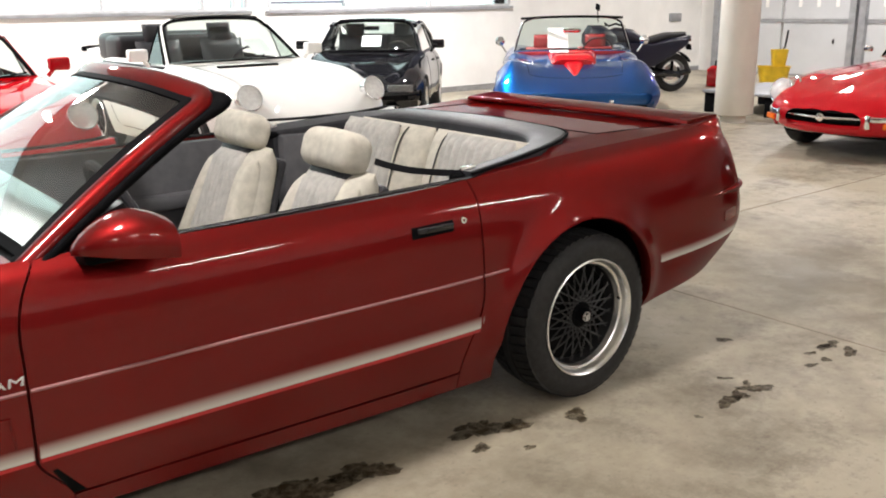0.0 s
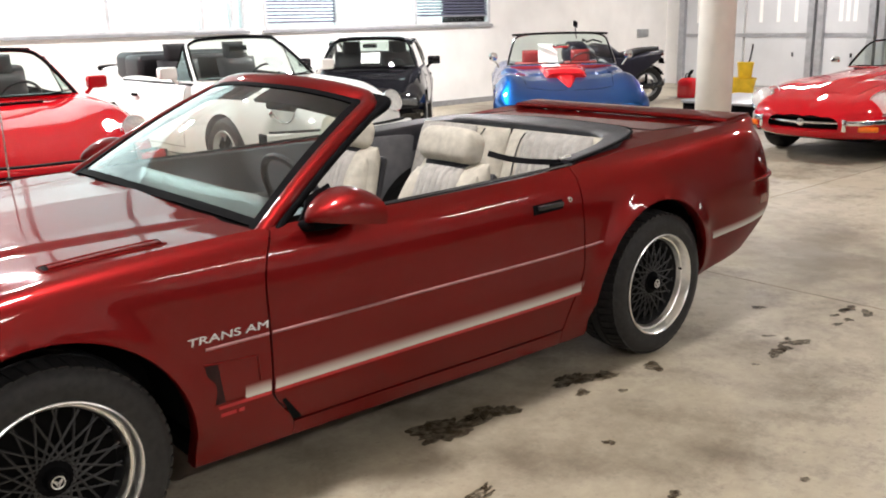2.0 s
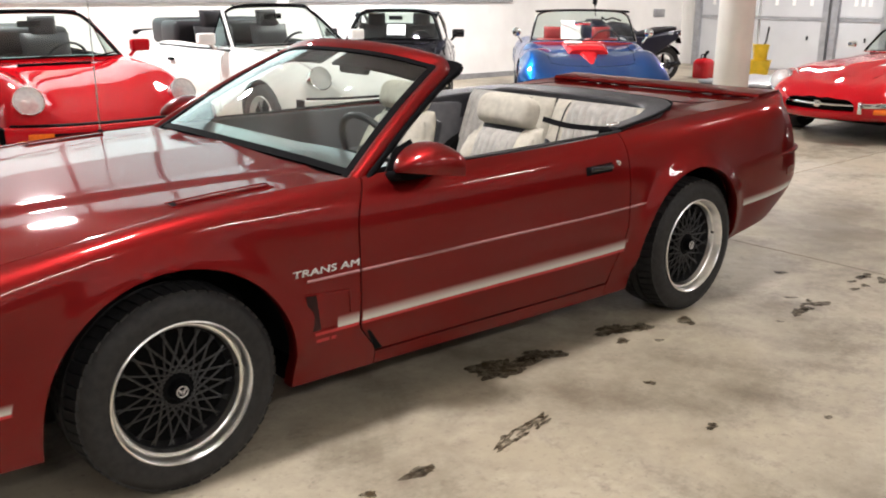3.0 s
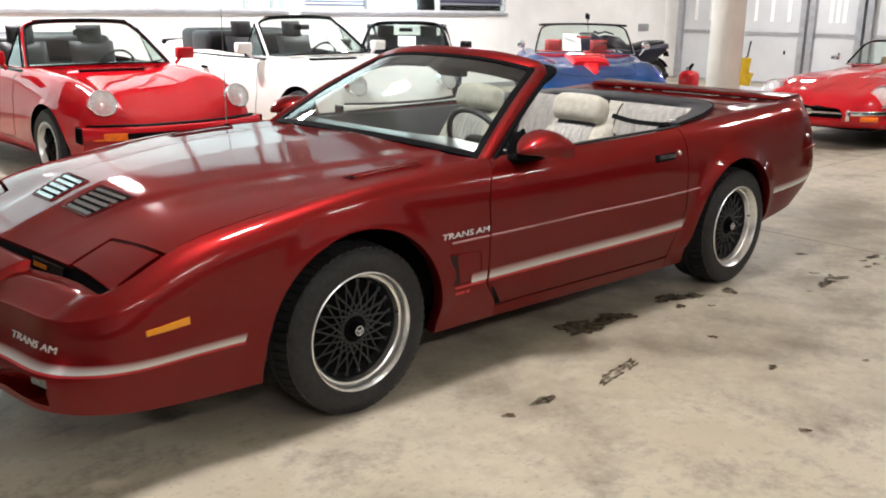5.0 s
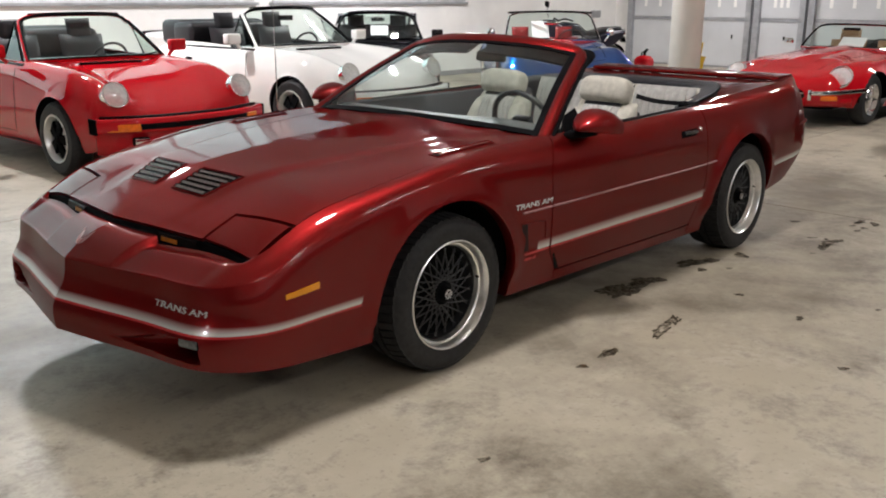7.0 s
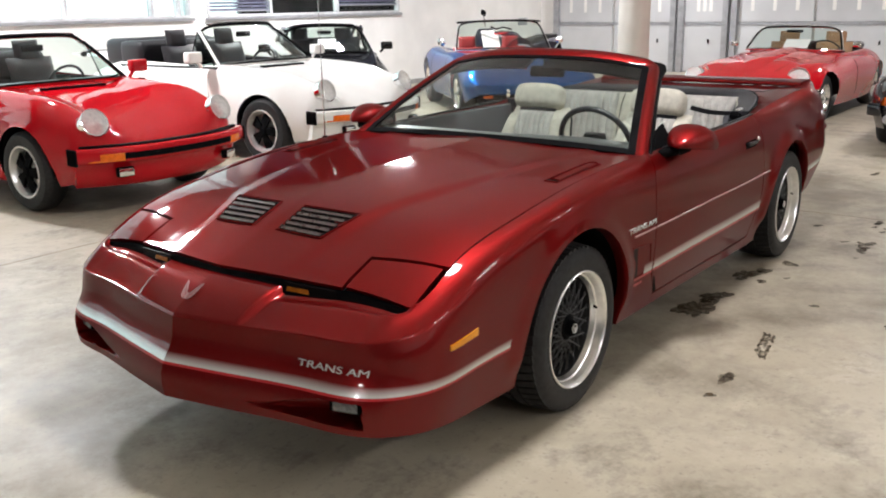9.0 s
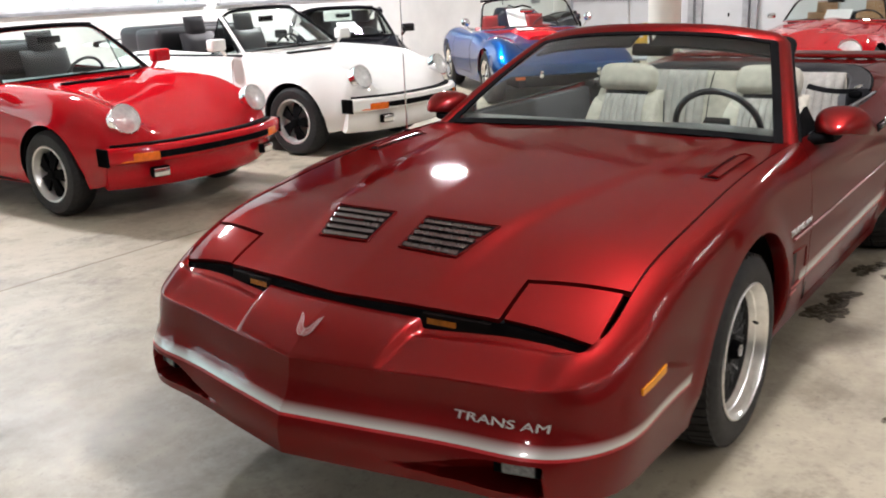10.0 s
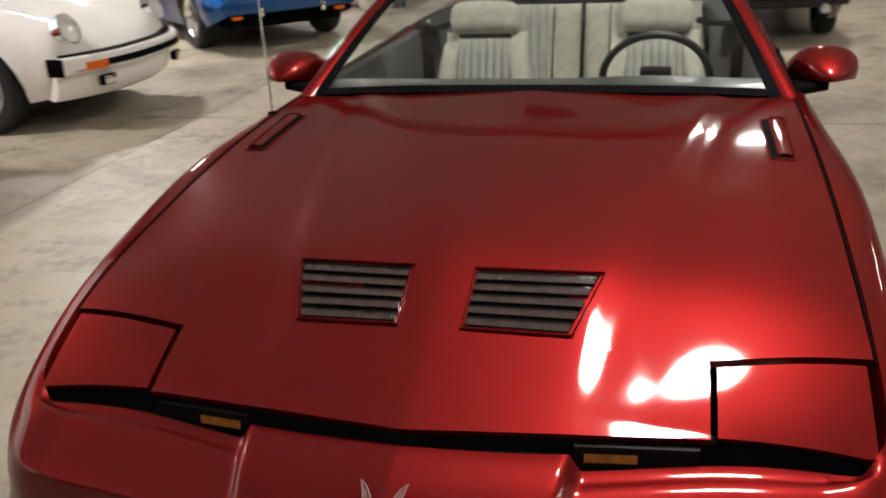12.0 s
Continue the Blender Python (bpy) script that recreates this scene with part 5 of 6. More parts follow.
def spoke_wheel(parent, at, sgn, r=.31, rim=.20, width=.18, spokes=5, mat=None, lip=None):
    w = part("wheel", lathe([(rim, -width / 2 + .01), (rim, width / 2)], 32), DARK, parent)
    h = width / 2
    part("tyre", lathe([(rim, -h), (rim + .03, -h - .012), (r - .03, -h - .006), (r - .006, -h + .02), (r, -h + .04), (r, h - .04), (r - .03, h), (rim, h)], 44), TYRE, w)
    rm = part("rim", lathe([(rim + .004, -h - .003), (rim, -h - .010), (rim - .012, -h - .006), (rim - .022, -h + .03), (rim - .03, -h + .04), (rim - .03, -h + .07), (0, -h + .08)], 44), lip or RIMS, w, "bright rim lip")
    for k in range(spokes):
        a = 2 * math.pi * k / spokes
        ring = []
        for rr, ww, yy in ((.035, .024, -h + .012), (.09, .040, -h + .014), (rim - .05, .050, -h + .026), (rim - .026, .058, -h + .045)):
            ring.append([(rr, yy, ww), (rr, yy, -ww), (rr, yy + .025, -ww * .9), (rr, yy + .025, ww * .9)])
        d = loft([[Vector(p) for p in q] for q in ring])
        part("spoke", turned(orient(d), Matrix.Rotation(a, 4, "Y")), mat or TRIM, rm)
    part("hub_cap", lathe([(0, -h - .004), (.030, -h - .002), (.042, -h + .012), (.042, -h + .05)], 24), mat or TRIM, rm)
    w.matrix_basis = Matrix.Translation(at) @ (Matrix.Rotation(math.pi, 4, "Z") if sgn > 0 else Matrix.Identity(4))
    return w


def four_wheels(parent, xs, y, r, **kw):
    w = spoke_wheel(parent, Vector((xs[0], -y, r)), -1, r, **kw)
    for x, s in ((xs[1], -1), (xs[0], 1), (xs[1], 1)):
        copy_thing(w, Matrix.Translation((x, s * y, r)) @ (Matrix.Rotation(math.pi, 4, "Z") if s > 0 else Matrix.Identity(4)))


def wells(parent, xs, y, r):
    for cx in xs:
        for s in (-1, 1):
            vs = []
            for i in range(17):
                a = math.pi * i / 16
                for yy in (y + .06, y - .24):
                    vs.append((cx + (r + .005) * math.cos(a), s * yy, .31 + (r + .005) * math.sin(a)))
            fs = grid_faces(17, 2) + [tuple(range(1, 34, 2))]
            part("wheel_well", (vs, fs), DARK, parent, "dark wheel well")


def screen_set(parent, xb, yb, zb, xt, yt, zt, bow, frame_mat, fr=.014, rnd=.05, name="windscreen"):
    """Curved screen between a base line and a top line, with a frame."""
    def pt(s, t):
        y = (yb + (yt - yb) * t) * s
        x = xb + (xt - xb) * t - bow * (1 - s * s)
        drop = rnd * abs(s) ** 9 * t ** 5
        z = zb + (zt - zb) * t + (.02 * (1 - s * s)) - drop
        return Vector((x - drop * .8, y, z))
    n = 31
    vs = [pt(-1 + 2 * i / (n - 1), j / 5) for i in range(n) for j in range(6)]
    g = part(name, (vs, grid_faces(n, 6)), GLASS, parent, "clear curved glass")
    g.visible_shadow = False
    loop = [pt(-1 + 2 * i / 40, 0) for i in range(41)] + [pt(1, k / 8) for k in range(1, 8)] + [pt(1 - 2 * i / 40, 1) for i in range(41)] + [pt(-1, 1 - k / 8) for k in range(1, 8)]
    part(name + "_frame", tube(loop, fr, 8, True), frame_mat, g)
    part(name + "_seal", tube([p * .988 + Vector((xb * .012 - .006, 0, (zb + zt) * .006 + .004)) for p in loop], fr * .8, 6, True), TRIM, g)
    return g, pt


def bucket_seat(parent, x, y, z, mat, h=.62):
    b = part("seat_back", turned(pillow(.23, .075, h / 2, 14, 12, 0, 4), pose(x, y, z + h / 2, 0, 14)), mat, parent)
    part("headrest", turned(pillow(.13, .05, .10, 12, 10, 0, 3.5), pose(x + .10, y, z + h + .05, 0, 10)), mat, b)
    part("seat_cushion", turned(pillow(.24, .07, .25, 12, 10, 0, 4), pose(x - .26, y, z + .02, 0, -80)), mat, parent)


def round_lamp(parent, at, nrm, r, ring_mat, name="headlight"):
    """Round headlight with ring, bowl and domed lens facing nrm."""
    m = Matrix.Translation(at) @ Vector(nrm).to_track_quat("-Y", "Z").to_matrix().to_4x4()
    h = part(name, turned(to_bm(lathe([(r * .98, .06), (r * 1.02, .0), (r * 1.02, -.012), (r * .96, -.014), (r * .93, -.004)], 36)), m), ring_mat, parent, "round headlight")
    part("reflector", turned(to_bm(lathe([(r * .93, -.004), (r * .7, .03), (r * .35, .055), (0, .06)][::-1], 32)), m), LAMPR, h)
    g = part("lens", turned(to_bm(lathe([(0, -.030), (r * .4, -.027), (r * .75, -.016), (r * .94, -.004)], 32)), m), LENSG, h, "fluted clear lens")
    g.visible_shadow = False
    part("bulb", turned(to_bm(lathe([(0, -.005), (r * .16, 0), (r * .18, .05)], 12)), m), ALU, h)
    return h


def bar_loft(path, w, h, r=.6, n=4):
    """Rounded bar along a plan path; w half depth across, h half height."""
    rings = []
    pts = [Vector(p) for p in path]
    for i, p in enumerate(pts):
        d = (pts[min(i + 1, len(pts) - 1)] - pts[max(i - 1, 0)]).normalized()
        s = d.cross(Vector((0, 0, 1))).normalized()
        rings.append([p + s * a + Vector((0, 0, b)) for a, b in rounded(w, h, r, n)])
    return orient(loft(rings))


def plan_arc(xm, xe, ye, z, n=25, power=2.6):
    """Front bumper line: xm in the middle, sweeping back to xe at y = +-ye."""
    return [(xm + (xe - xm) * abs(-1 + 2 * i / (n - 1)) ** power, ye * (-1 + 2 * i / (n - 1)), z) for i in range(n)]


def rear_engine_car(label, paint, m, roof, rims, seat, frame_mat):
    car = thing("sports_car", label, "car", "parked sports cars", m)
    ax = (0.0, 2.272)
    zc = knots((-.74, .50), (-.66, .555), (-.5, .635), (-.3, .715), (0, .795), (.3, .850), (.62, .890), (1.2, .90), (2.0, .93), (2.4, .92), (2.8, .84), (3.2, .66), (3.36, .56))
    zf = knots((-.74, .50), (-.70, .60), (-.64, .70), (-.5, .775), (-.3, .835), (0, .880), (.3, .893), (.62, .90), (1.2, .895), (2.0, .93), (2.4, .90), (2.8, .80), (3.2, .62), (3.36, .54))
    if roof == "coupe":
        zf = knots((-.74, .52), (-.66, .60), (-.5, .68), (-.3, .745), (0, .815), (.3, .86), (.62, .895), (1.2, .895), (2.0, .93), (2.4, .90), (2.8, .80), (3.2, .62), (3.36, .54))
    yf = knots((-.74, .50), (-.64, .585), (-.5, .615), (-.3, .635), (0, .655), (.3, .675), (.62, .70), (1.2, .71), (2.0, .66), (2.4, .64), (2.8, .60), (3.2, .5), (3.36, .36))
    w = knots((-.74, .58), (-.66, .70), (-.5, .765), (-.3, .80), (0, .822), (.5, .81), (1.2, .81), (1.8, .825), (2.27, .845), (2.8, .80), (3.2, .67), (3.36, .45))
    zw = knots((-.74, .46), (-.5, .52), (0, .56), (1.2, .55), (2.3, .58), (3.0, .52), (3.36, .48))
    zb = knots((-.74, .40), (-.55, .27), (-.3, .22), (0, .21), (1.2, .20), (2.3, .22), (3.0, .30), (3.36, .40))
    body = part("body", shell(zc, zf, yf, w, zw, zb, -.74, 3.36, [(a, .31) for a in ax], .355, None if roof == "coupe" else (.70, 2.25, .655)), paint, car)
    seams(car, body, [((.76, .86), (.72, .55), (.80, .30)), ((1.80, .86), (1.83, .55), (1.70, .30)), ((.80, .30), (1.70, .30))], True)
    four_wheels(car, ax, .71, .312, rim=.202, width=.19, mat=rims)
    wells(car, ax, .72, .355)
    part("floor_pan", merge(box(-.6, 3.2, -.55, .55, .22, .30), box(.4, 1.9, -.76, .76, .21, .28)), DARK, car, smooth=0)
    # front bumper in body colour, rubber strip, bellows, valance
    bp = part("front_bumper", bar_loft(plan_arc(-.90, -.66, .78, .475), .05, .058), paint, car)
    part("rubber_strip", bar_loft([(x - .048, y * .985, .468) for x, y, z in plan_arc(-.90, -.68, .76, .47)][3:-3], .010, .024), TRIM, bp, "black rubber strip")
    part("top_seal", bar_loft([(x + .02, y * .96, .538) for x, y, z in plan_arc(-.88, -.66, .76, .53)], .035, .008), TRIM, bp)
    part("valance", orient(loft([[Vector((x + dx, y * k, z)) for dx, k, z in ((-.03, .99, .42), (-.012, .985, .33), (.01, .97, .26), (.06, .94, .225), (.16, .9, .25), (.16, .9, .42))] for x, y, _ in plan_arc(-.86, -.60, .77, .3)])), paint, bp)
    for s in (-1, 1):
        ribs = [[Vector((-.085 + .011 * k, y, z)) for y, z in rounded(.013 if k % 2 else .006, .062 if k % 2 else .056, .5, 3)] for k in range(13)]
        part("bellows", turned(orient(loft(ribs)), pose(-.63, s * .797, .472, 0, 0, s * -6)), TRIM, bp, "black rubber bellows", 20)
        part("turn_signal", bar_loft([(x - .052, y * .99, .462) for x, y, z in plan_arc(-.90, -.67, .77, .47) if s * y > .50], .008, .030), ORANGE if roof != "coupe" else TRIM, bp, "orange turn signal")
        fg = part("fog_lamp", turned(box(-.02, .03, -.065, .065, -.036, .036, .01), pose(-.845, s * .50, .345, 0, 0, s * -14)), TRIM, bp)
        part("fog_lens", turned(box(-.006, .004, -.055, .055, -.028, .028, .004), pose(-.868, s * .505, .345, 0, 0, s * -14)), CHROME, fg, "clear fog lens")
        if roof == "coupe":
            part("corner_lamp", turned(box(-.02, .05, -.15, .15, -.045, .045, .012), pose(-.80, s * .58, .56, 0, 0, s * -20)), FOGLENS, car, "smoky rectangular corner lamp")
        else:
            round_lamp(car, Vector((-.668, s * .598, .708)), (-.93, s * .06, .36), .106, CHROME)
        dm = part("door_mirror", turned(box(-.05, .05, -.085, .085, -.055, .055, .022, 3), pose(.80, s * .90, 1.0)), paint, car, "square body-coloured door mirror")
        part("mirror_stalk", tube([(.80, s * .80, .90), (.80, s * .85, .955)], .018), paint, dm)
        part("mirror_glass", box(.849, .853, s * .90 - .07, s * .90 + .07, .955, 1.045), CHROME, dm)
        part("door_handle", box(1.68, 1.80, s * .822 - .012, s * .822 + .012, .745, .775, .008), TRIM, car)
    # cowl slot, wipers
    lip = [(1.14 - .17 * (1 - (y / .525) ** 2) + .004, y, 1.287 + .02 * (1 - (y / .525) ** 2)) for y in np.linspace(-.44, .44, 17)]
    part("header_seal", tube(lip, .020, 8), TRIM, car)
    part("cowl_grille", box(.44, .50, -.30, .30, .872, .892, .006), TRIM, car, "black cowl grille")
    for y in (-.1, .42):
        part("wiper", tube([(.58, y, .905), (.53, y - .3, .935), (.60, y - .48, .955)], .007, 6), TRIM, car)
    part("nose_crest", lathe([(0, .006), (.022, .004), (.026, 0)][::-1], 16, "z"), TAN, car).matrix_basis = pose(-.60, 0, .578, 0, -28)
    g, pt = screen_set(car, .68, .67, .905, 1.14, .525, 1.285, .17, frame_mat, .019)
    if roof != "open":
        part("paper_sheet", turned(box(-.105, .105, -.13, .13, -.001, .001), pose(.80, -.30, 1.03, 0, -40, 20) if roof == "folded" else pose(.82, -.02, 1.04, 0, -40)), PAPER, car, "white paper notice behind the glass", 0)
    part("cabin_floor", merge(box(.66, 2.2, -.72, .72, .30, .36), box(2.2, 2.26, -.7, .7, .3, .9), box(.62, .68, -.7, .7, .3, .88)), BLACKL, car, smooth=0)
    for s in (-1, 1):
        part("door_panel", box(.66, 2.2, s * .71 - .02, s * .71 + .02, .35, .90, .01), seat, car)
        bucket_seat(car, 1.62, s * .34, .48, seat)
    part("dashboard", box(.66, .92, -.66, .66, .70, .925, .03), BLACKL, car)
    part("steering_wheel", turned(to_bm(tube([(.18 * math.cos(2 * math.pi * k / 30), .18 * math.sin(2 * math.pi * k / 30), 0) for k in range(30)], .013, 6, True)), pose(1.12, -.34, .86, 0, 66)), BLACKL, car)
    part("cabin_mirror", box(1.02, 1.04, -.10, .10, 1.17, 1.225, .01), TRIM, car)
    if roof != "coupe":
        # triangular vent window at each screen pillar
        for s in (-1, 1):
            part("vent_frame", tube([(.74, s * .685, .905), (1.10, s * .565, 1.23), (1.10, s * .70, .905)], .010, 6, True), TRIM, car, "black vent window frame")
            vg = part("vent_glass", ([(.74, s * .685, .905), (1.10, s * .565, 1.23), (1.10, s * .70, .905)], [(0, 1, 2)]), GLASS, car, smooth=0)
            vg.visible_shadow = False
        hood = [box(1.92, 2.30, -.66, .66, .88, 1.14, .06, 3), box(2.20, 2.62, -.62, .62, .88, 1.16, .07, 3)]
        part("folded_top", merge(*hood), BLACKL, car, "black folded soft top")
        # rear deck spoiler with a rubber edge
        rings = [[Vector((x, hw * math.sin(a), z + th * math.cos(a))) for a in np.linspace(-math.pi, math.pi, 24, endpoint=False)] for x, hw, z, th in ((2.72, .50, .93, .012), (2.95, .60, .965, .018), (3.22, .64, .985, .020), (3.26, .63, .985, .012))]
        sp = part("rear_spoiler", orient(loft(rings)), paint, car, "flat spoiler on the rear deck")
        part("spoiler_edge", tube([(2.90 + .38 * math.cos(a), .66 * math.sin(a), .985) for a in np.linspace(-1.45, 1.45, 25)], .028, 8), TRIM, sp, "black rubber spoiler edge")
    else:
        # fixed roof, hatch with a rear window, and pillars
        rings = []
        for k in range(9):
            t = k / 8
            x = 1.12 + .68 * t
            top = 1.292 + .035 * math.sin(math.pi * min(.15 + t * .7, 1))
            hw = .585 + .02 * t
            rings.append([Vector((x, hw * math.sin(a), top - .075 * (abs(math.sin(a)) ** 4))) for a in np.linspace(-math.pi / 2, math.pi / 2, 17)] + [Vector((x, hw * .94 * math.sin(a), top - .035 - .07 * (abs(math.sin(a)) ** 4))) for a in np.linspace(math.pi / 2, -math.pi / 2, 17)])
        part("roof_panel", orient(loft(rings)), paint, car, "black roof")
        hatch = [Vector((1.80 + 1.05 * t, .56 - .02 * t, 1.255 - .295 * t ** 1.25)) for t in np.linspace(0, 1, 9)]
        glass_v = [Vector((p.x, y * p.y, p.z + .03 * (1 - y * y))) for p in hatch for y in np.linspace(-1, 1, 9)]
        hg = part("rear_window", (glass_v, grid_faces(9, 9)), GLASS, car, "rear hatch glass")
        hg.visible_shadow = False
        part("hatch_foot", bar_loft([(2.85, y, .955) for y in np.linspace(-.56, .56, 9)], .05, .025), paint, car)
        part("rear_bulkhead", box(2.18, 2.30, -.66, .66, .88, 1.09, .03), BLACKL, car, "black rear seat backs")
        for s in (-1, 1):
            part("hatch_rail", tube([Vector((p.x, s * p.y, p.z)) for p in hatch], .028, 8), paint, car)
            part("roof_rail", tube([(1.14, s * .572, 1.225), (1.45, s * .60, 1.255), (1.80, s * .60, 1.245), (2.30, s * .66, 1.08), (2.62, s * .68, .93)], .030, 8), paint, car)
            part("door_pillar", orient(loft([[Vector((x + dx, s * y, z)) for dx, y in ((-.05, yy), (.07, yy), (.07, yy - .04), (-.05, yy - .04))] for x, yy, z in ((1.86, .735, .90), (1.80, .66, 1.10), (1.76, .61, 1.24))])), paint, car)
            sg = part("side_glass", ([(.80, s * .69, .905), (1.16, s * .58, 1.22), (1.78, s * .605, 1.23), (1.88, s * .72, .91)], [(0, 1, 2, 3)]), GLASS, car)
            sg.visible_shadow = False
    return car


rear_engine_car("bright red open sports car with black screen header, parked nose outward", RED, pose(.26, 4.32, 0, 0, 0, 91), "open", TRIM, BLACKL, RED)
rear_engine_car("ivory white open sports car with folded black top", WHITE, pose(2.80, 4.40, 0, 0, 0, 91.5) @ Matrix.Scale(1.03, 4), "folded", TRIM, BLACKL, WHITE)
rear_engine_car("black coupe with a white notice behind its screen", BLACKP, pose(4.84, 6.10, 0, 0, 0, 48) @ Matrix.Scale(0.96, 4), "coupe", TRIM, BLACKL, BLACKP)


DEEPRED = plain("deep_red_leather", (0.26, 0.012, 0.014), 0.5)


def stinger_roadster(m):
    car = thing("roadster", "blue metallic roadster with a red bonnet stripe and chrome screen frame", "car", "parked sports cars", m)
    ax = (0.0, 2.49)
    zc = knots((-.82, .52), (-.6, .60), (-.3, .68), (0, .735), (.5, .80), (.85, .83), (1.5, .84), (2.4, .84), (3.0, .78), (3.6, .60))
    zf = knots((-.82, .53), (-.6, .66), (-.3, .77), (0, .815), (.4, .80), (.85, .83), (1.5, .83), (2.2, .85), (2.6, .86), (3.0, .80), (3.6, .60))
    yf = knots((-.82, .70), (-.6, .70), (-.3, .70), (0, .70), (.4, .70), (.85, .73), (1.5, .74), (2.4, .74), (3.0, .66), (3.6, .48))
    w = knots((-.82, .78), (-.7, .86), (-.4, .88), (0, .89), (.5, .865), (1.5, .86), (2.4, .89), (3.0, .85), (3.6, .62))
    zw = knots((-.82, .50), (-.5, .54), (0, .58), (1.5, .60), (2.5, .62), (3.6, .54))
    zb = knots((-.82, .39), (-.55, .29), (-.3, .24), (0, .22), (1.5, .20), (2.5, .22), (3.2, .32), (3.6, .42))
    body = part("body", shell(zc, zf, yf, w, zw, zb, -.82, 3.6, [(a, .33) for a in ax], .37, (.95, 2.0, .66)), BLUE, car)
    seams(car, body, [((.84, .56), (.2, .55), (-.42, .50)), ((-.42, .50), (-.44, .2), (-.44, .03))])
    seams(car, body, [((1.0, .80), (.97, .5), (1.02, .30)), ((2.0, .80), (2.03, .5), (1.95, .30)), ((1.02, .30), (1.95, .30))], True)
    four_wheels(car, ax, .755, .335, rim=.21, width=.20, mat=CHROME, spokes=5, lip=CHROME)
    wells(car, ax, .76, .37)
    part("floor_pan", box(-.6, 3.3, -.6, .6, .23, .32), DARK, car, smooth=0)
    zcf = lambda x: float(zc(x))
    # red stinger: a blunt raised block that runs out in a point
    rings = []
    for k in range(12):
        t = k / 11
        x = -.36 + .56 * t
        hw = .012 + .115 * t ** .8
        rings.append([Vector((x, a * hw, zcf(x) + .002 + (.004 + .035 * t) * (1 - abs(a) ** 6))) for a in np.linspace(-1, 1, 13)])
    part("stinger_tip", ([p for r in rings for p in r], [tuple(reversed(q)) for q in grid_faces(12, 13)]), RED, car, "pointed red bonnet stripe")
    rings = []
    for x, hw, h in ((.12, .23, -.01), (.125, .24, .05), (.16, .25, .072), (.4, .265, .068), (.86, .29, .05)):
        rings.append([Vector((x, a * hw, zcf(max(x, .14)) + h * (1 - .9 * abs(a) ** 8))) for a in np.linspace(-1, 1, 15)])
    part("bonnet_stinger", ([p for r in rings for p in r], [tuple(reversed(q)) for q in grid_faces(5, 15)]), RED, car, "raised red bonnet stinger")
    for s in (-1, 1):
        part("front_bumper", bar_loft([(-.84 + .16 * (abs(y) / .8) ** 3, y * s, .43) for y in np.linspace(.28, .84, 9)], .022, .026), CHROME, car, "split chrome bumper")
        part("bumper_guard", box(-.885, -.845, s * .36 - .025, s * .36 + .025, .36, .46, .012), CHROME, car)
        part("turn_signal", box(-.80, -.775, s * .60 - .06, s * .60 + .06, .345, .385, .008), ORANGE, car)
        mr = part("door_mirror", turned(to_bm(lathe([(0, -.04), (.035, -.035), (.055, -.01), (.058, .02), (.0, .022)], 20)), pose(1.02, s * .88, .985, 0, 0, -90)), CHROME, car, "round chrome door mirror")
        part("mirror_stem", tube([(1.02, s * .80, .85), (1.02, s * .88, .965)], .010), CHROME, mr)
        bucket_seat(car, 1.78, s * .34, .38, DEEPRED, .50)
        part("door_panel", box(.95, 2.0, s * .70 - .02, s * .70 + .02, .32, .82, .01), LEATHERR, car)
    part("grille", merge(*[box(-.80, -.74, -.52, .52, .27 + .025 * k, .28 + .025 * k) for k in range(4)], box(-.76, -.60, -.62, .62, .25, .375)), TRIM, car, "dark slatted grille")
    part("nose_panel", bar_loft(plan_arc(-.842, -.745, .80, .462, 25, 3.0), .030, .070, .9, 5), BLUE, car, "blue rounded nose edge")
    part("header_rail", tube([(1.195 - .22 * (1 - (y / .60) ** 2), y, 1.252 + .02 * (1 - (y / .60) ** 2)) for y in np.linspace(-.62, .62, 17)], .015, 8), TRIM, car, "dark header rail")
    g, pt = screen_set(car, .90, .70, .87, 1.20, .60, 1.25, .22, CHROME, .013)
    part("cabin_floor", merge(box(.9, 2.02, -.7, .7, .26, .32), box(2.0, 2.06, -.7, .7, .3, .82), box(.84, .9, -.68, .68, .3, .82)), BLACKL, car, smooth=0)
    part("dashboard", box(.9, 1.10, -.66, .66, .66, .87, .03), LEATHERR, car)
    part("steering_wheel", turned(to_bm(tube([(.19 * math.cos(2 * math.pi * k / 30), .19 * math.sin(2 * math.pi * k / 30), 0) for k in range(30)], .012, 6, True)), pose(1.30, -.34, .84, 0, 62)), BLACKL, car)
    part("cabin_mirror", box(1.02, 1.05, -.11, .11, 1.08, 1.13, .012), CHROME, car)
    part("paper_sheet", turned(box(-.15, .15, -.125, .125, -.001, .001), pose(.985, .17, 1.02, 0, -50)), PAPER, car, "white paper notice in the screen", 0)
    part("paper_sheet", turned(box(-.07, .07, -.11, .11, -.001, .001), pose(.55, .16, zcf(.55) + .078, 0, -8)), PAPER, car, "white paper on the bonnet", 0)
    return car


stinger_roadster(pose(6.42, 4.13, 0, 0, 0, 46.0))


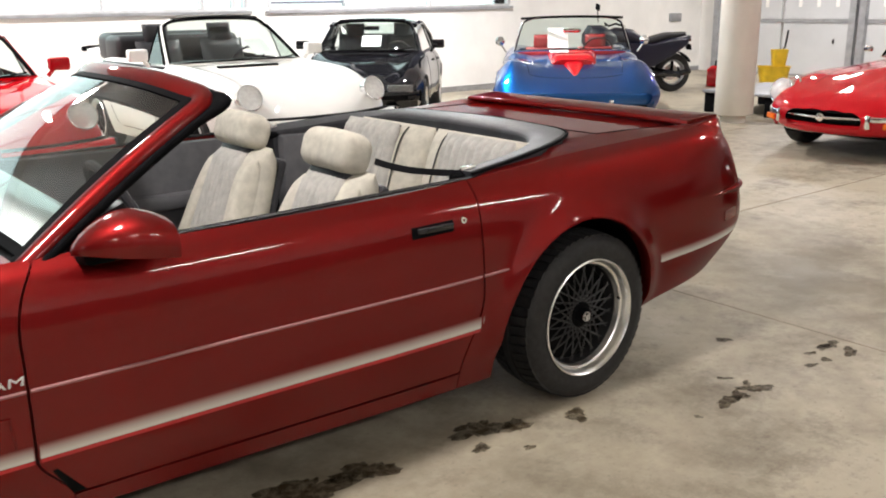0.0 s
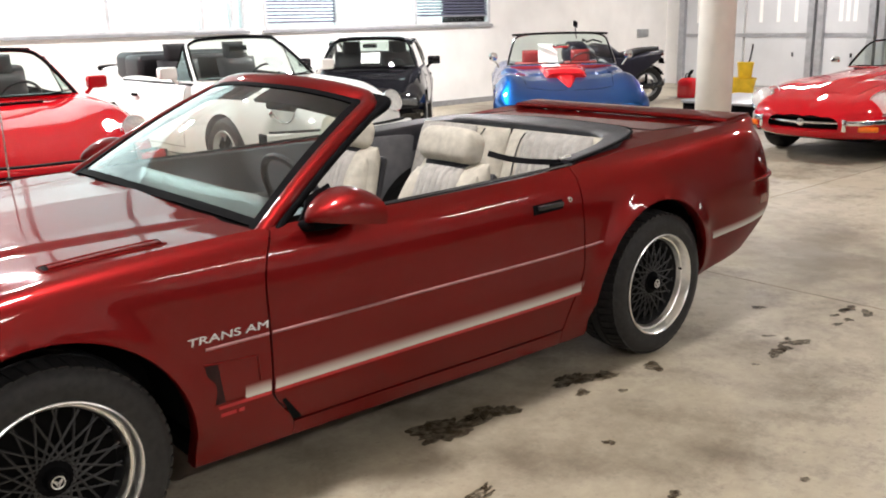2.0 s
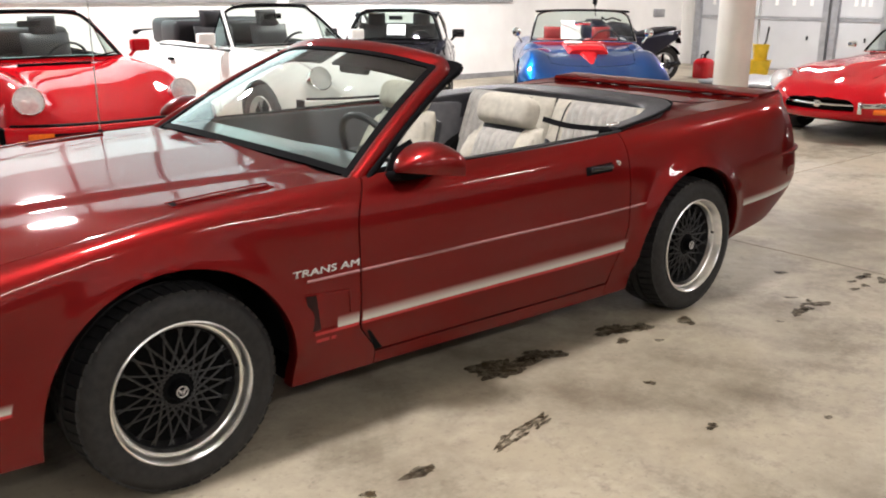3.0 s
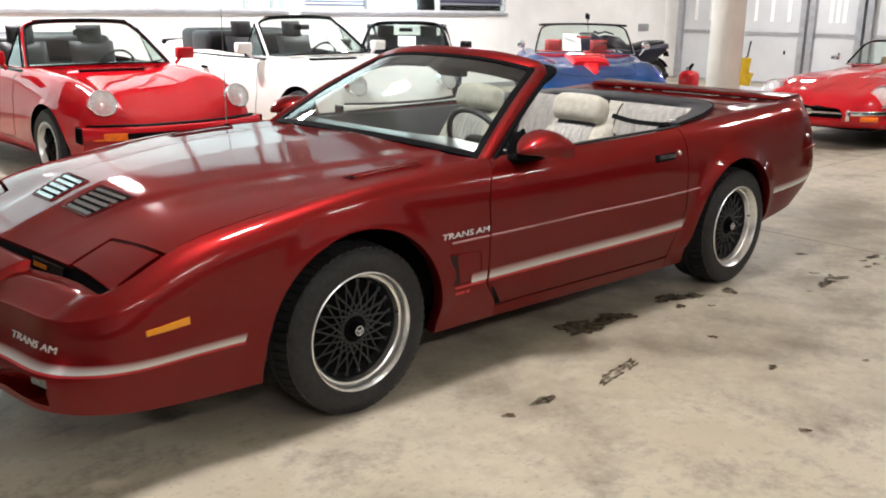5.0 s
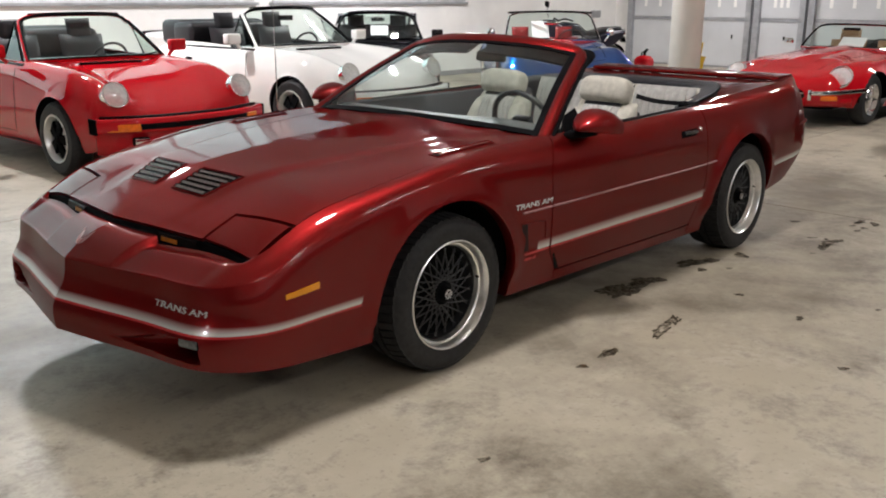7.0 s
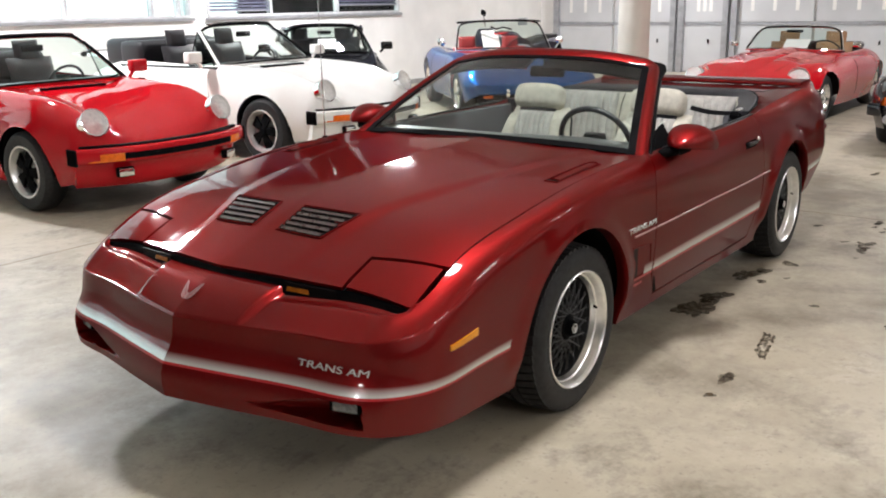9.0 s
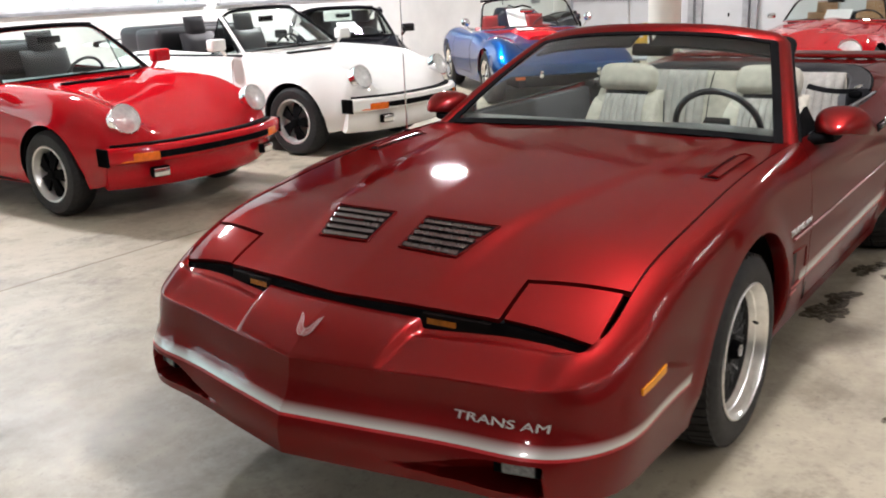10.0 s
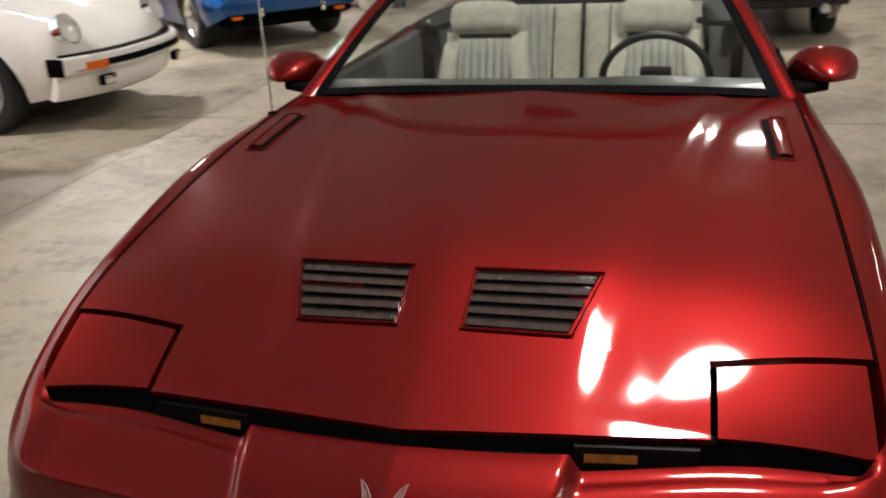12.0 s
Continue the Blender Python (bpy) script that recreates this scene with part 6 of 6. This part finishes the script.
def long_nose_roadster(m):
    car = thing("roadster", "bright red long-nosed roadster with chrome bumpers and tan seats", "car", "parked sports cars", m)
    ax = (0.0, 2.44)
    zc = knots((-.90, .50), (-.84, .57), (-.65, .665), (-.3, .765), (.2, .835), (.7, .87), (1.15, .89), (1.9, .88), (2.6, .86), (3.1, .70), (3.45, .50))
    zf = knots((-.90, .50), (-.84, .56), (-.65, .665), (-.3, .755), (.2, .80), (.7, .81), (1.15, .83), (1.9, .84), (2.5, .84), (3.1, .66), (3.45, .48))
    yf = knots((-.90, .26), (-.84, .36), (-.65, .47), (-.3, .56), (.2, .60), (.7, .61), (1.15, .64), (1.9, .64), (2.5, .60), (3.1, .45), (3.45, .25))
    w = knots((-.90, .34), (-.84, .47), (-.65, .62), (-.3, .745), (.0, .79), (.7, .80), (1.5, .815), (2.4, .81), (3.1, .62), (3.45, .34))
    zw = knots((-.90, .42), (-.6, .50), (0, .56), (1.5, .55), (2.5, .56), (3.45, .44))
    zb = knots((-.90, .36), (-.7, .29), (-.3, .24), (0, .22), (1.5, .19), (2.5, .24), (3.45, .40))
    body = part("body", shell(zc, zf, yf, w, zw, zb, -.90, 3.45, [(a, .32) for a in ax], .36, (1.30, 2.15, .60), crown=.012), RED, car)
    seams(car, body, [((1.10, .45), (.3, .43), (-.6, .30))], radius=.0022)
    seams(car, body, [((1.22, .80), (1.15, .45), (1.22, .26)), ((2.12, .80), (2.14, .45), (2.05, .26))], True)
    four_wheels(car, ax, .655, .322, rim=.20, width=.16, mat=CHROME, spokes=12, lip=CHROME)
    wells(car, ax, .67, .36)
    part("floor_pan", box(-.6, 3.2, -.5, .5, .22, .30), DARK, car, smooth=0)
    # oval mouth with bar and badge
    v, f = lathe([(1.0, .10), (1.0, .0), (.93, -.012), (.90, .0), (.88, .12), (0, .14)], 40)
    v = [(-.905 - .02 * (1 - p[2] ** 2) + p[1] + .10 * abs(p[0]) ** 2, p[0] * .45, .436 + p[2] * .058) for p in v]
    mo = part("mouth", orient((v, f)), DARK, car, "dark oval air intake")
    part("front_valance", orient(loft([[Vector((x + dx, y * k, z)) for dx, k, z in ((.0, 1.0, .375), (-.018, 1.0, .345), (-.005, .99, .305), (.05, .97, .27), (.16, .94, .27), (.16, .94, .375))] for x, y, _ in plan_arc(-.90, -.50, .70, .3)])), RED, car, "red lower lip under the intake")
    part("mouth_bar", bar_loft([(-.935 + .13 * (abs(y) / .40) ** 2, y, .44) for y in np.linspace(-.40, .40, 15)], .010, .012), CHROME, mo, "chrome bar across the intake")
    part("mouth_badge", turned(to_bm(lathe([(0, -.016), (.03, -.012), (.04, 0)], 20)), pose(-.94, 0, .44, 0, 0, -90)), CHROME, mo)
    for s in (-1, 1):
        part("front_bumper", bar_loft([(-.86 + .55 * t ** 1.7, s * (.40 + .36 * t ** .8), .445 + .02 * t) for t in np.linspace(0, 1, 12)], .016, .026), CHROME, car, "slim chrome half bumper")
        part("overrider", box(-.925, -.885, s * .40 - .018, s * .40 + .018, .36, .49, .012), CHROME, car)
        part("turn_signal", turned(box(-.015, .03, -.085, .085, -.028, .028, .01), pose(-.775, s * .555, .385, 0, 0, s * -38)), ORANGE, car, "orange turn signal under the bumper")
        round_lamp(car, Vector((-.600, s * .590, .640)), (-.90, s * .22, .34), .118, CHROME)
        part("headlight_trim", turned(to_bm(tube([(.02 + .14 * math.cos(a) * .8, .115 * math.sin(a), .12 * math.cos(a)) for a in np.linspace(0, 2 * math.pi, 32, endpoint=False)], .008, 6, True)), pose(-.565, s * .575, .635, 0, 0, s * -14)), CHROME, car)
        bucket_seat(car, 1.95, s * .30, .45, TAN, .52)
        part("door_panel", box(1.28, 2.12, s * .63 - .02, s * .63 + .02, .32, .83, .01), BLACKL, car)
        part("door_mirror", box(1.18, 1.22, s * .76 - .05, s * .76 + .05, .93, 1.0, .015), CHROME, car)
    g, pt = screen_set(car, 1.18, .60, .885, 1.44, .50, 1.195, .24, CHROME, .015)
    part("cabin_floor", merge(box(1.22, 2.18, -.62, .62, .26, .32), box(2.14, 2.2, -.62, .62, .3, .84), box(1.2, 1.26, -.6, .6, .3, .84)), BLACKL, car, smooth=0)
    part("dashboard", box(1.24, 1.42, -.58, .58, .68, .89, .03), BLACKL, car)
    part("steering_wheel", turned(to_bm(tube([(.19 * math.cos(2 * math.pi * k / 30), .19 * math.sin(2 * math.pi * k / 30), 0) for k in range(30)], .012, 6, True)), pose(1.55, -.30, .84, 0, 62)), BLACKL, car)
    part("cabin_mirror", box(1.2, 1.23, -.10, .10, 1.13, 1.17, .01), TRIM, car)
    part("paper_sheet", turned(box(-.10, .10, -.15, .15, -.001, .001), pose(1.15, -.05, .97, 0, -40)), PAPER, car, "white paper notice behind the screen", 0)
    part("bonnet_bulge", ([(x, y, float(zc(x)) + .012 + .03 * (1 - (y / .16) ** 2) * smooth01((x + .55) / .5)) for x in np.linspace(-.5, 1.1, 16) for y in np.linspace(-.16, .16, 9)], [tuple(reversed(q)) for q in grid_faces(16, 9)]), RED, car)
    part("folded_top", box(2.2, 2.6, -.55, .55, .84, .95, .05, 3), BLACKL, car)
    return car


long_nose_roadster(pose(7.64, 1.25, 0, 0, 0, -0.5) @ Matrix.Diagonal((1.08, 1.08, 0.935, 1)))


def black_saloon(m):
    car = thing("saloon_car", "black saloon car parked nose outward", "car", "parked sports cars", m)
    ax = (0.0, 2.75)
    zc = knots((-.85, .62), (-.7, .72), (-.3, .80), (.4, .88), (.9, .93), (3.0, .95), (3.8, .85))
    zf = knots((-.85, .62), (-.7, .72), (-.3, .79), (.4, .86), (.9, .91), (3.0, .93), (3.8, .83))
    yf = knots((-.85, .66), (-.6, .74), (0, .78), (3.0, .78), (3.8, .66))
    w = knots((-.85, .74), (-.65, .86), (0, .90), (3.0, .90), (3.8, .78))
    zw = knots((-.85, .55), (0, .62), (3.8, .62))
    zb = knots((-.85, .26), (0, .22), (3.0, .22), (3.8, .34))
    part("body", shell(zc, zf, yf, w, zw, zb, -.85, 3.8, [(a, .33) for a in ax], .37, None, 80), BLACKP, car)
    four_wheels(car, ax, .78, .33, rim=.21, width=.2)
    wells(car, ax, .79, .37)
    part("grille", merge(*[box(-.885, -.84, -.40, .40, .50 + .03 * k, .512 + .03 * k) for k in range(5)]), GLOSSB, car)
    part("front_bumper", bar_loft(plan_arc(-.93, -.68, .88, .44), .05, .065), BLACKP, car)
    part("bumper_strip", bar_loft([(x - .048, y * .99, .47) for x, y, z in plan_arc(-.93, -.68, .87, .44)], .006, .006), GLOSSB, car, "black bumper strip")
    for s in (-1, 1):
        part("headlight", turned(box(-.03, .04, -.17, .17, -.07, .07, .02), pose(-.79, s * .60, .665, 0, 0, s * -16)), FOGLENS, car, "clear rectangular headlight")
        part("turn_signal", turned(box(-.02, .03, -.05, .05, -.05, .05, .015), pose(-.79, s * .74, .53, 0, 0, s * -30)), ORANGE, car)
        part("fog_lamp", turned(to_bm(lathe([(0, -.022), (.035, -.018), (.05, 0), (.052, .03)], 20)), pose(-.90, s * .66, .36, 0, 0, -90)), LENSG, car, "round fog lamp")
        part("side_strip", box(-.2, 3.2, s * .905 - .008, s * .905 + .008, .52, .545, .004), CHROME, car, "chrome side strip")
    screen_set(car, .80, .72, .93, 1.5, .58, 1.38, .16, TRIM, .02)
    rings = [[Vector((x, hw * math.sin(a), top - .06 * abs(math.sin(a)) ** 3)) for a in np.linspace(-math.pi / 2, math.pi / 2, 11)] + [Vector((x, hw * .95 * math.sin(a), top - .04 - .06 * abs(math.sin(a)) ** 3)) for a in np.linspace(math.pi / 2, -math.pi / 2, 11)] for x, hw, top in ((1.48, .59, 1.40), (1.9, .62, 1.44), (2.4, .62, 1.43), (2.8, .60, 1.36))]
    part("roof_panel", orient(loft(rings)), BLACKP, car)
    for s in (-1, 1):
        part("roof_pillar", tube([(2.75, s * .60, 1.33), (3.2, s * .70, .94)], .05), BLACKP, car)
        part("roof_pillar", tube([(2.1, s * .61, 1.38), (2.15, s * .74, .93)], .03), BLACKP, car)
    part("cabin_floor", box(.8, 3.2, -.7, .7, .75, .80), BLACKL, car)
    return car


black_saloon(pose(6.40, -1.24, 0, 0, 0, 0) @ Matrix.Diagonal((0.95, 0.91, 0.95, 1)))

# ---- motorcycle and small things ----
def motorcycle(m):
    mc = thing("motorcycle", "dark blue touring motorcycle seen from its tail", "motorcycle", m=m)
    for x in (0.0, -1.48):
        w = part("wheel", lathe([(.20, -.03), (.20, .03)], 32), DARK, mc)
        part("tyre", lathe([(.20, -.05), (.24, -.07), (.285, -.062), (.305, -.03), (.312, 0), (.305, .03), (.285, .062), (.24, .07), (.20, .05)], 40), TYRE, w)
        part("rim", lathe([(.205, -.05), (.195, -.055), (.18, -.03), (.18, .03), (.195, .055), (.205, .05)], 40), METALG, w)
        for k in range(3):
            part("spoke", turned(box(-.02, .02, -.015, .015, .03, .19, .006), Matrix.Rotation(k * 2.094, 4, "Y")), TRIM, w)
        part("brake_disc", lathe([(.06, .05), (.13, .052), (.13, .058), (.06, .056)], 28), ALU, w)
        w.matrix_basis = pose(x, 0, .312)
    part("frame", merge(to_bm(tube([(0, .09, .31), (-.35, .10, .38), (-.75, .12, .42), (-1.15, .05, .85)], .028)), to_bm(tube([(0, -.09, .31), (-.35, -.10, .38), (-.75, -.12, .42), (-1.15, -.05, .85)], .028))), TRIM, mc)
    part("engine", box(-.95, -.50, -.20, .20, .24, .60, .06, 3), METALG, mc)
    rings = [[Vector((x + .1 * b, a, z + b)) for a, b in rounded(wd, h, .8)] for x, z, wd, h in ((.28, .86, .06, .03), (.18, .84, .13, .06), (-.1, .78, .16, .09), (-.38, .72, .17, .08), (-.55, .70, .14, .06))]
    part("tail_fairing", orient(loft(rings)), NAVY, mc, "dark blue tail fairing")
    rings = [[Vector((x, a, z + b)) for a, b in rounded(wd, h, .8)] for x, z, wd, h in ((.16, .92, .11, .03), (-.15, .89, .14, .05), (-.45, .82, .15, .05), (-.62, .83, .10, .04))]
    part("saddle", orient(loft(rings)), BLACKL, mc)
    rings = [[Vector((x, a, z + b)) for a, b in rounded(wd, h, .9)] for x, z, wd, h in ((-.55, .80, .10, .08), (-.75, .88, .17, .13), (-1.0, .92, .17, .12), (-1.12, .92, .10, .08))]
    part("fuel_tank", orient(loft(rings)), NAVY, mc)
    rings = [[Vector((x, a, z + b)) for a, b in rounded(wd, h, .8)] for x, z, wd, h in ((-1.05, .70, .20, .26), (-1.25, .80, .22, .28), (-1.45, .88, .17, .2), (-1.55, .88, .06, .08))]
    part("fairing", orient(loft(rings)), NAVY, mc)
    part("handlebar", tube([(-1.02, -.36, 1.06), (-1.10, -.2, 1.10), (-1.12, 0, 1.06), (-1.10, .2, 1.10), (-1.02, .36, 1.06)], .014), TRIM, mc)
    for s in (-1, 1):
        if s > 0:
            part("mirror_stalk", tube([(-1.2, s * .25, 1.12), (-1.16, s * .38, 1.30)], .008), TRIM, mc)
            part("rear_mirror", turned(box(-.014, .014, -.075, .075, -.05, .05, .014), pose(-1.15, s * .40, 1.35, 12)), TRIM, mc)
        panel = [[Vector((x, s * (wd + a), z + b)) for a, b in rounded(.035, h, .8)] for x, z, wd, h in ((.20, .80, .10, .05), (-.10, .70, .15, .13), (-.42, .60, .18, .18), (-.80, .60, .19, .20), (-1.05, .66, .17, .16))]
        part("side_panel", orient(loft(panel)), NAVY, mc, "dark side fairing")
        part("fork", tube([(-1.48, s * .09, .31), (-1.18, s * .09, 1.0)], .022), ALU, mc)
        part("exhaust", tube([(-.5, s * .16, .30), (0.0, s * .19, .30), (.22, s * .19, .34)], [.03, .05, .045]), GLOSSB, mc)
    part("tail_lamp", box(.24, .285, -.07, .07, .80, .84, .01), REDLENS, mc)
    part("plate_holder", turned(box(-.004, .004, -.09, .09, -.10, .0), pose(.26, 0, .76, 0, -15)), TRIM, mc)
    part("rear_mudguard", orient(loft([[Vector((.34 * math.cos(a), y, .312 + .34 * math.sin(a))) for y in (-.07, .07)] + [Vector((.33 * math.cos(a), y, .312 + .33 * math.sin(a))) for y in (.07, -.07)] for a in np.linspace(.5, 2.2, 12)])), TRIM, mc)
    part("side_stand", tube([(-.6, -.12, .3), (-.62, -.30, .0)], .012), TRIM, mc)
    return mc


motorcycle(pose(10.95, 6.30, 0, 0, 0, -25))


def mop_bucket(m):
    b = thing("mop_bucket", "yellow wheeled mop bucket with a wringer", "mop bucket", m=m)
    rings = [[Vector((a, c, z)) for a, c in rounded(w, d, .5)] for z, w, d in ((.08, .17, .22), (.12, .19, .24), (.42, .23, .29), (.44, .25, .31), (.44, .23, .29), (.14, .17, .22))]
    part("tub", orient(loft(rings)), YELLOW, b)
    rings = [[Vector((a, c - .08, z)) for a, c in rounded(w, d, .4)] for z, w, d in ((.44, .12, .12), (.74, .17, .15), (.76, .18, .16), (.76, .16, .14), (.48, .10, .10))]
    part("wringer", orient(loft(rings)), YELLOW, b)
    part("lever", tube([(.16, -.08, .62), (.18, -.20, .80), (.18, -.24, 1.12)], .018), TRIM, b, "dark wringer lever")
    for x in (-.15, .15):
        for y in (-.2, .2):
            part("caster", turned(to_bm(lathe([(0, -.015), (.04, -.015), (.04, .015), (0, .015)], 16)), pose(x, y, .04)), TRIM, b)
    return b


mop_bucket(pose(12.45, 5.40, 0, 0, 0, 40) @ Matrix.Scale(0.84, 4))


def fuel_can(m):
    c = thing("fuel_can", "red plastic fuel can with a black spout", "fuel can", m=m)
    rings = [[Vector((a, d, z)) for a, d in rounded(w, e, .5)] for z, w, e in ((0, .17, .14), (.02, .18, .15), (.28, .18, .15), (.34, .13, .11), (.36, .05, .05))]
    part("canister", orient(loft(rings)), RED, c)
    part("spout", tube([(0, 0, .35), (.02, 0, .42), (.10, 0, .47)], .03), TRIM, c)
    part("grip", tube([(-.10, 0, .33), (-.10, 0, .42), (0, 0, .43)], .014), TRIM, c)
    return c


fuel_can(pose(12.3, 6.35, 0))


def low_platform(m):
    p = thing("low_platform", "low grey-topped platform on black blocks", "platform", m=m)
    part("deck_board", box(-.75, .75, -.55, .55, .26, .30, .01), METALG, p)
    for x in (-.62, .62):
        for y in (-.45, .45):
            part("block_leg", box(x - .09, x + .09, y - .09, y + .09, 0, .26, .01), TRIM, p)
    return p


low_platform(pose(9.8, 3.75, 0, 0, 0, 0))
tagged(part("wall_plate", box(14.05, 14.42, WY1 - .03, WY1, 1.02, 1.18, .008), METALG), "small grey plate on the white wall", "wall plate")
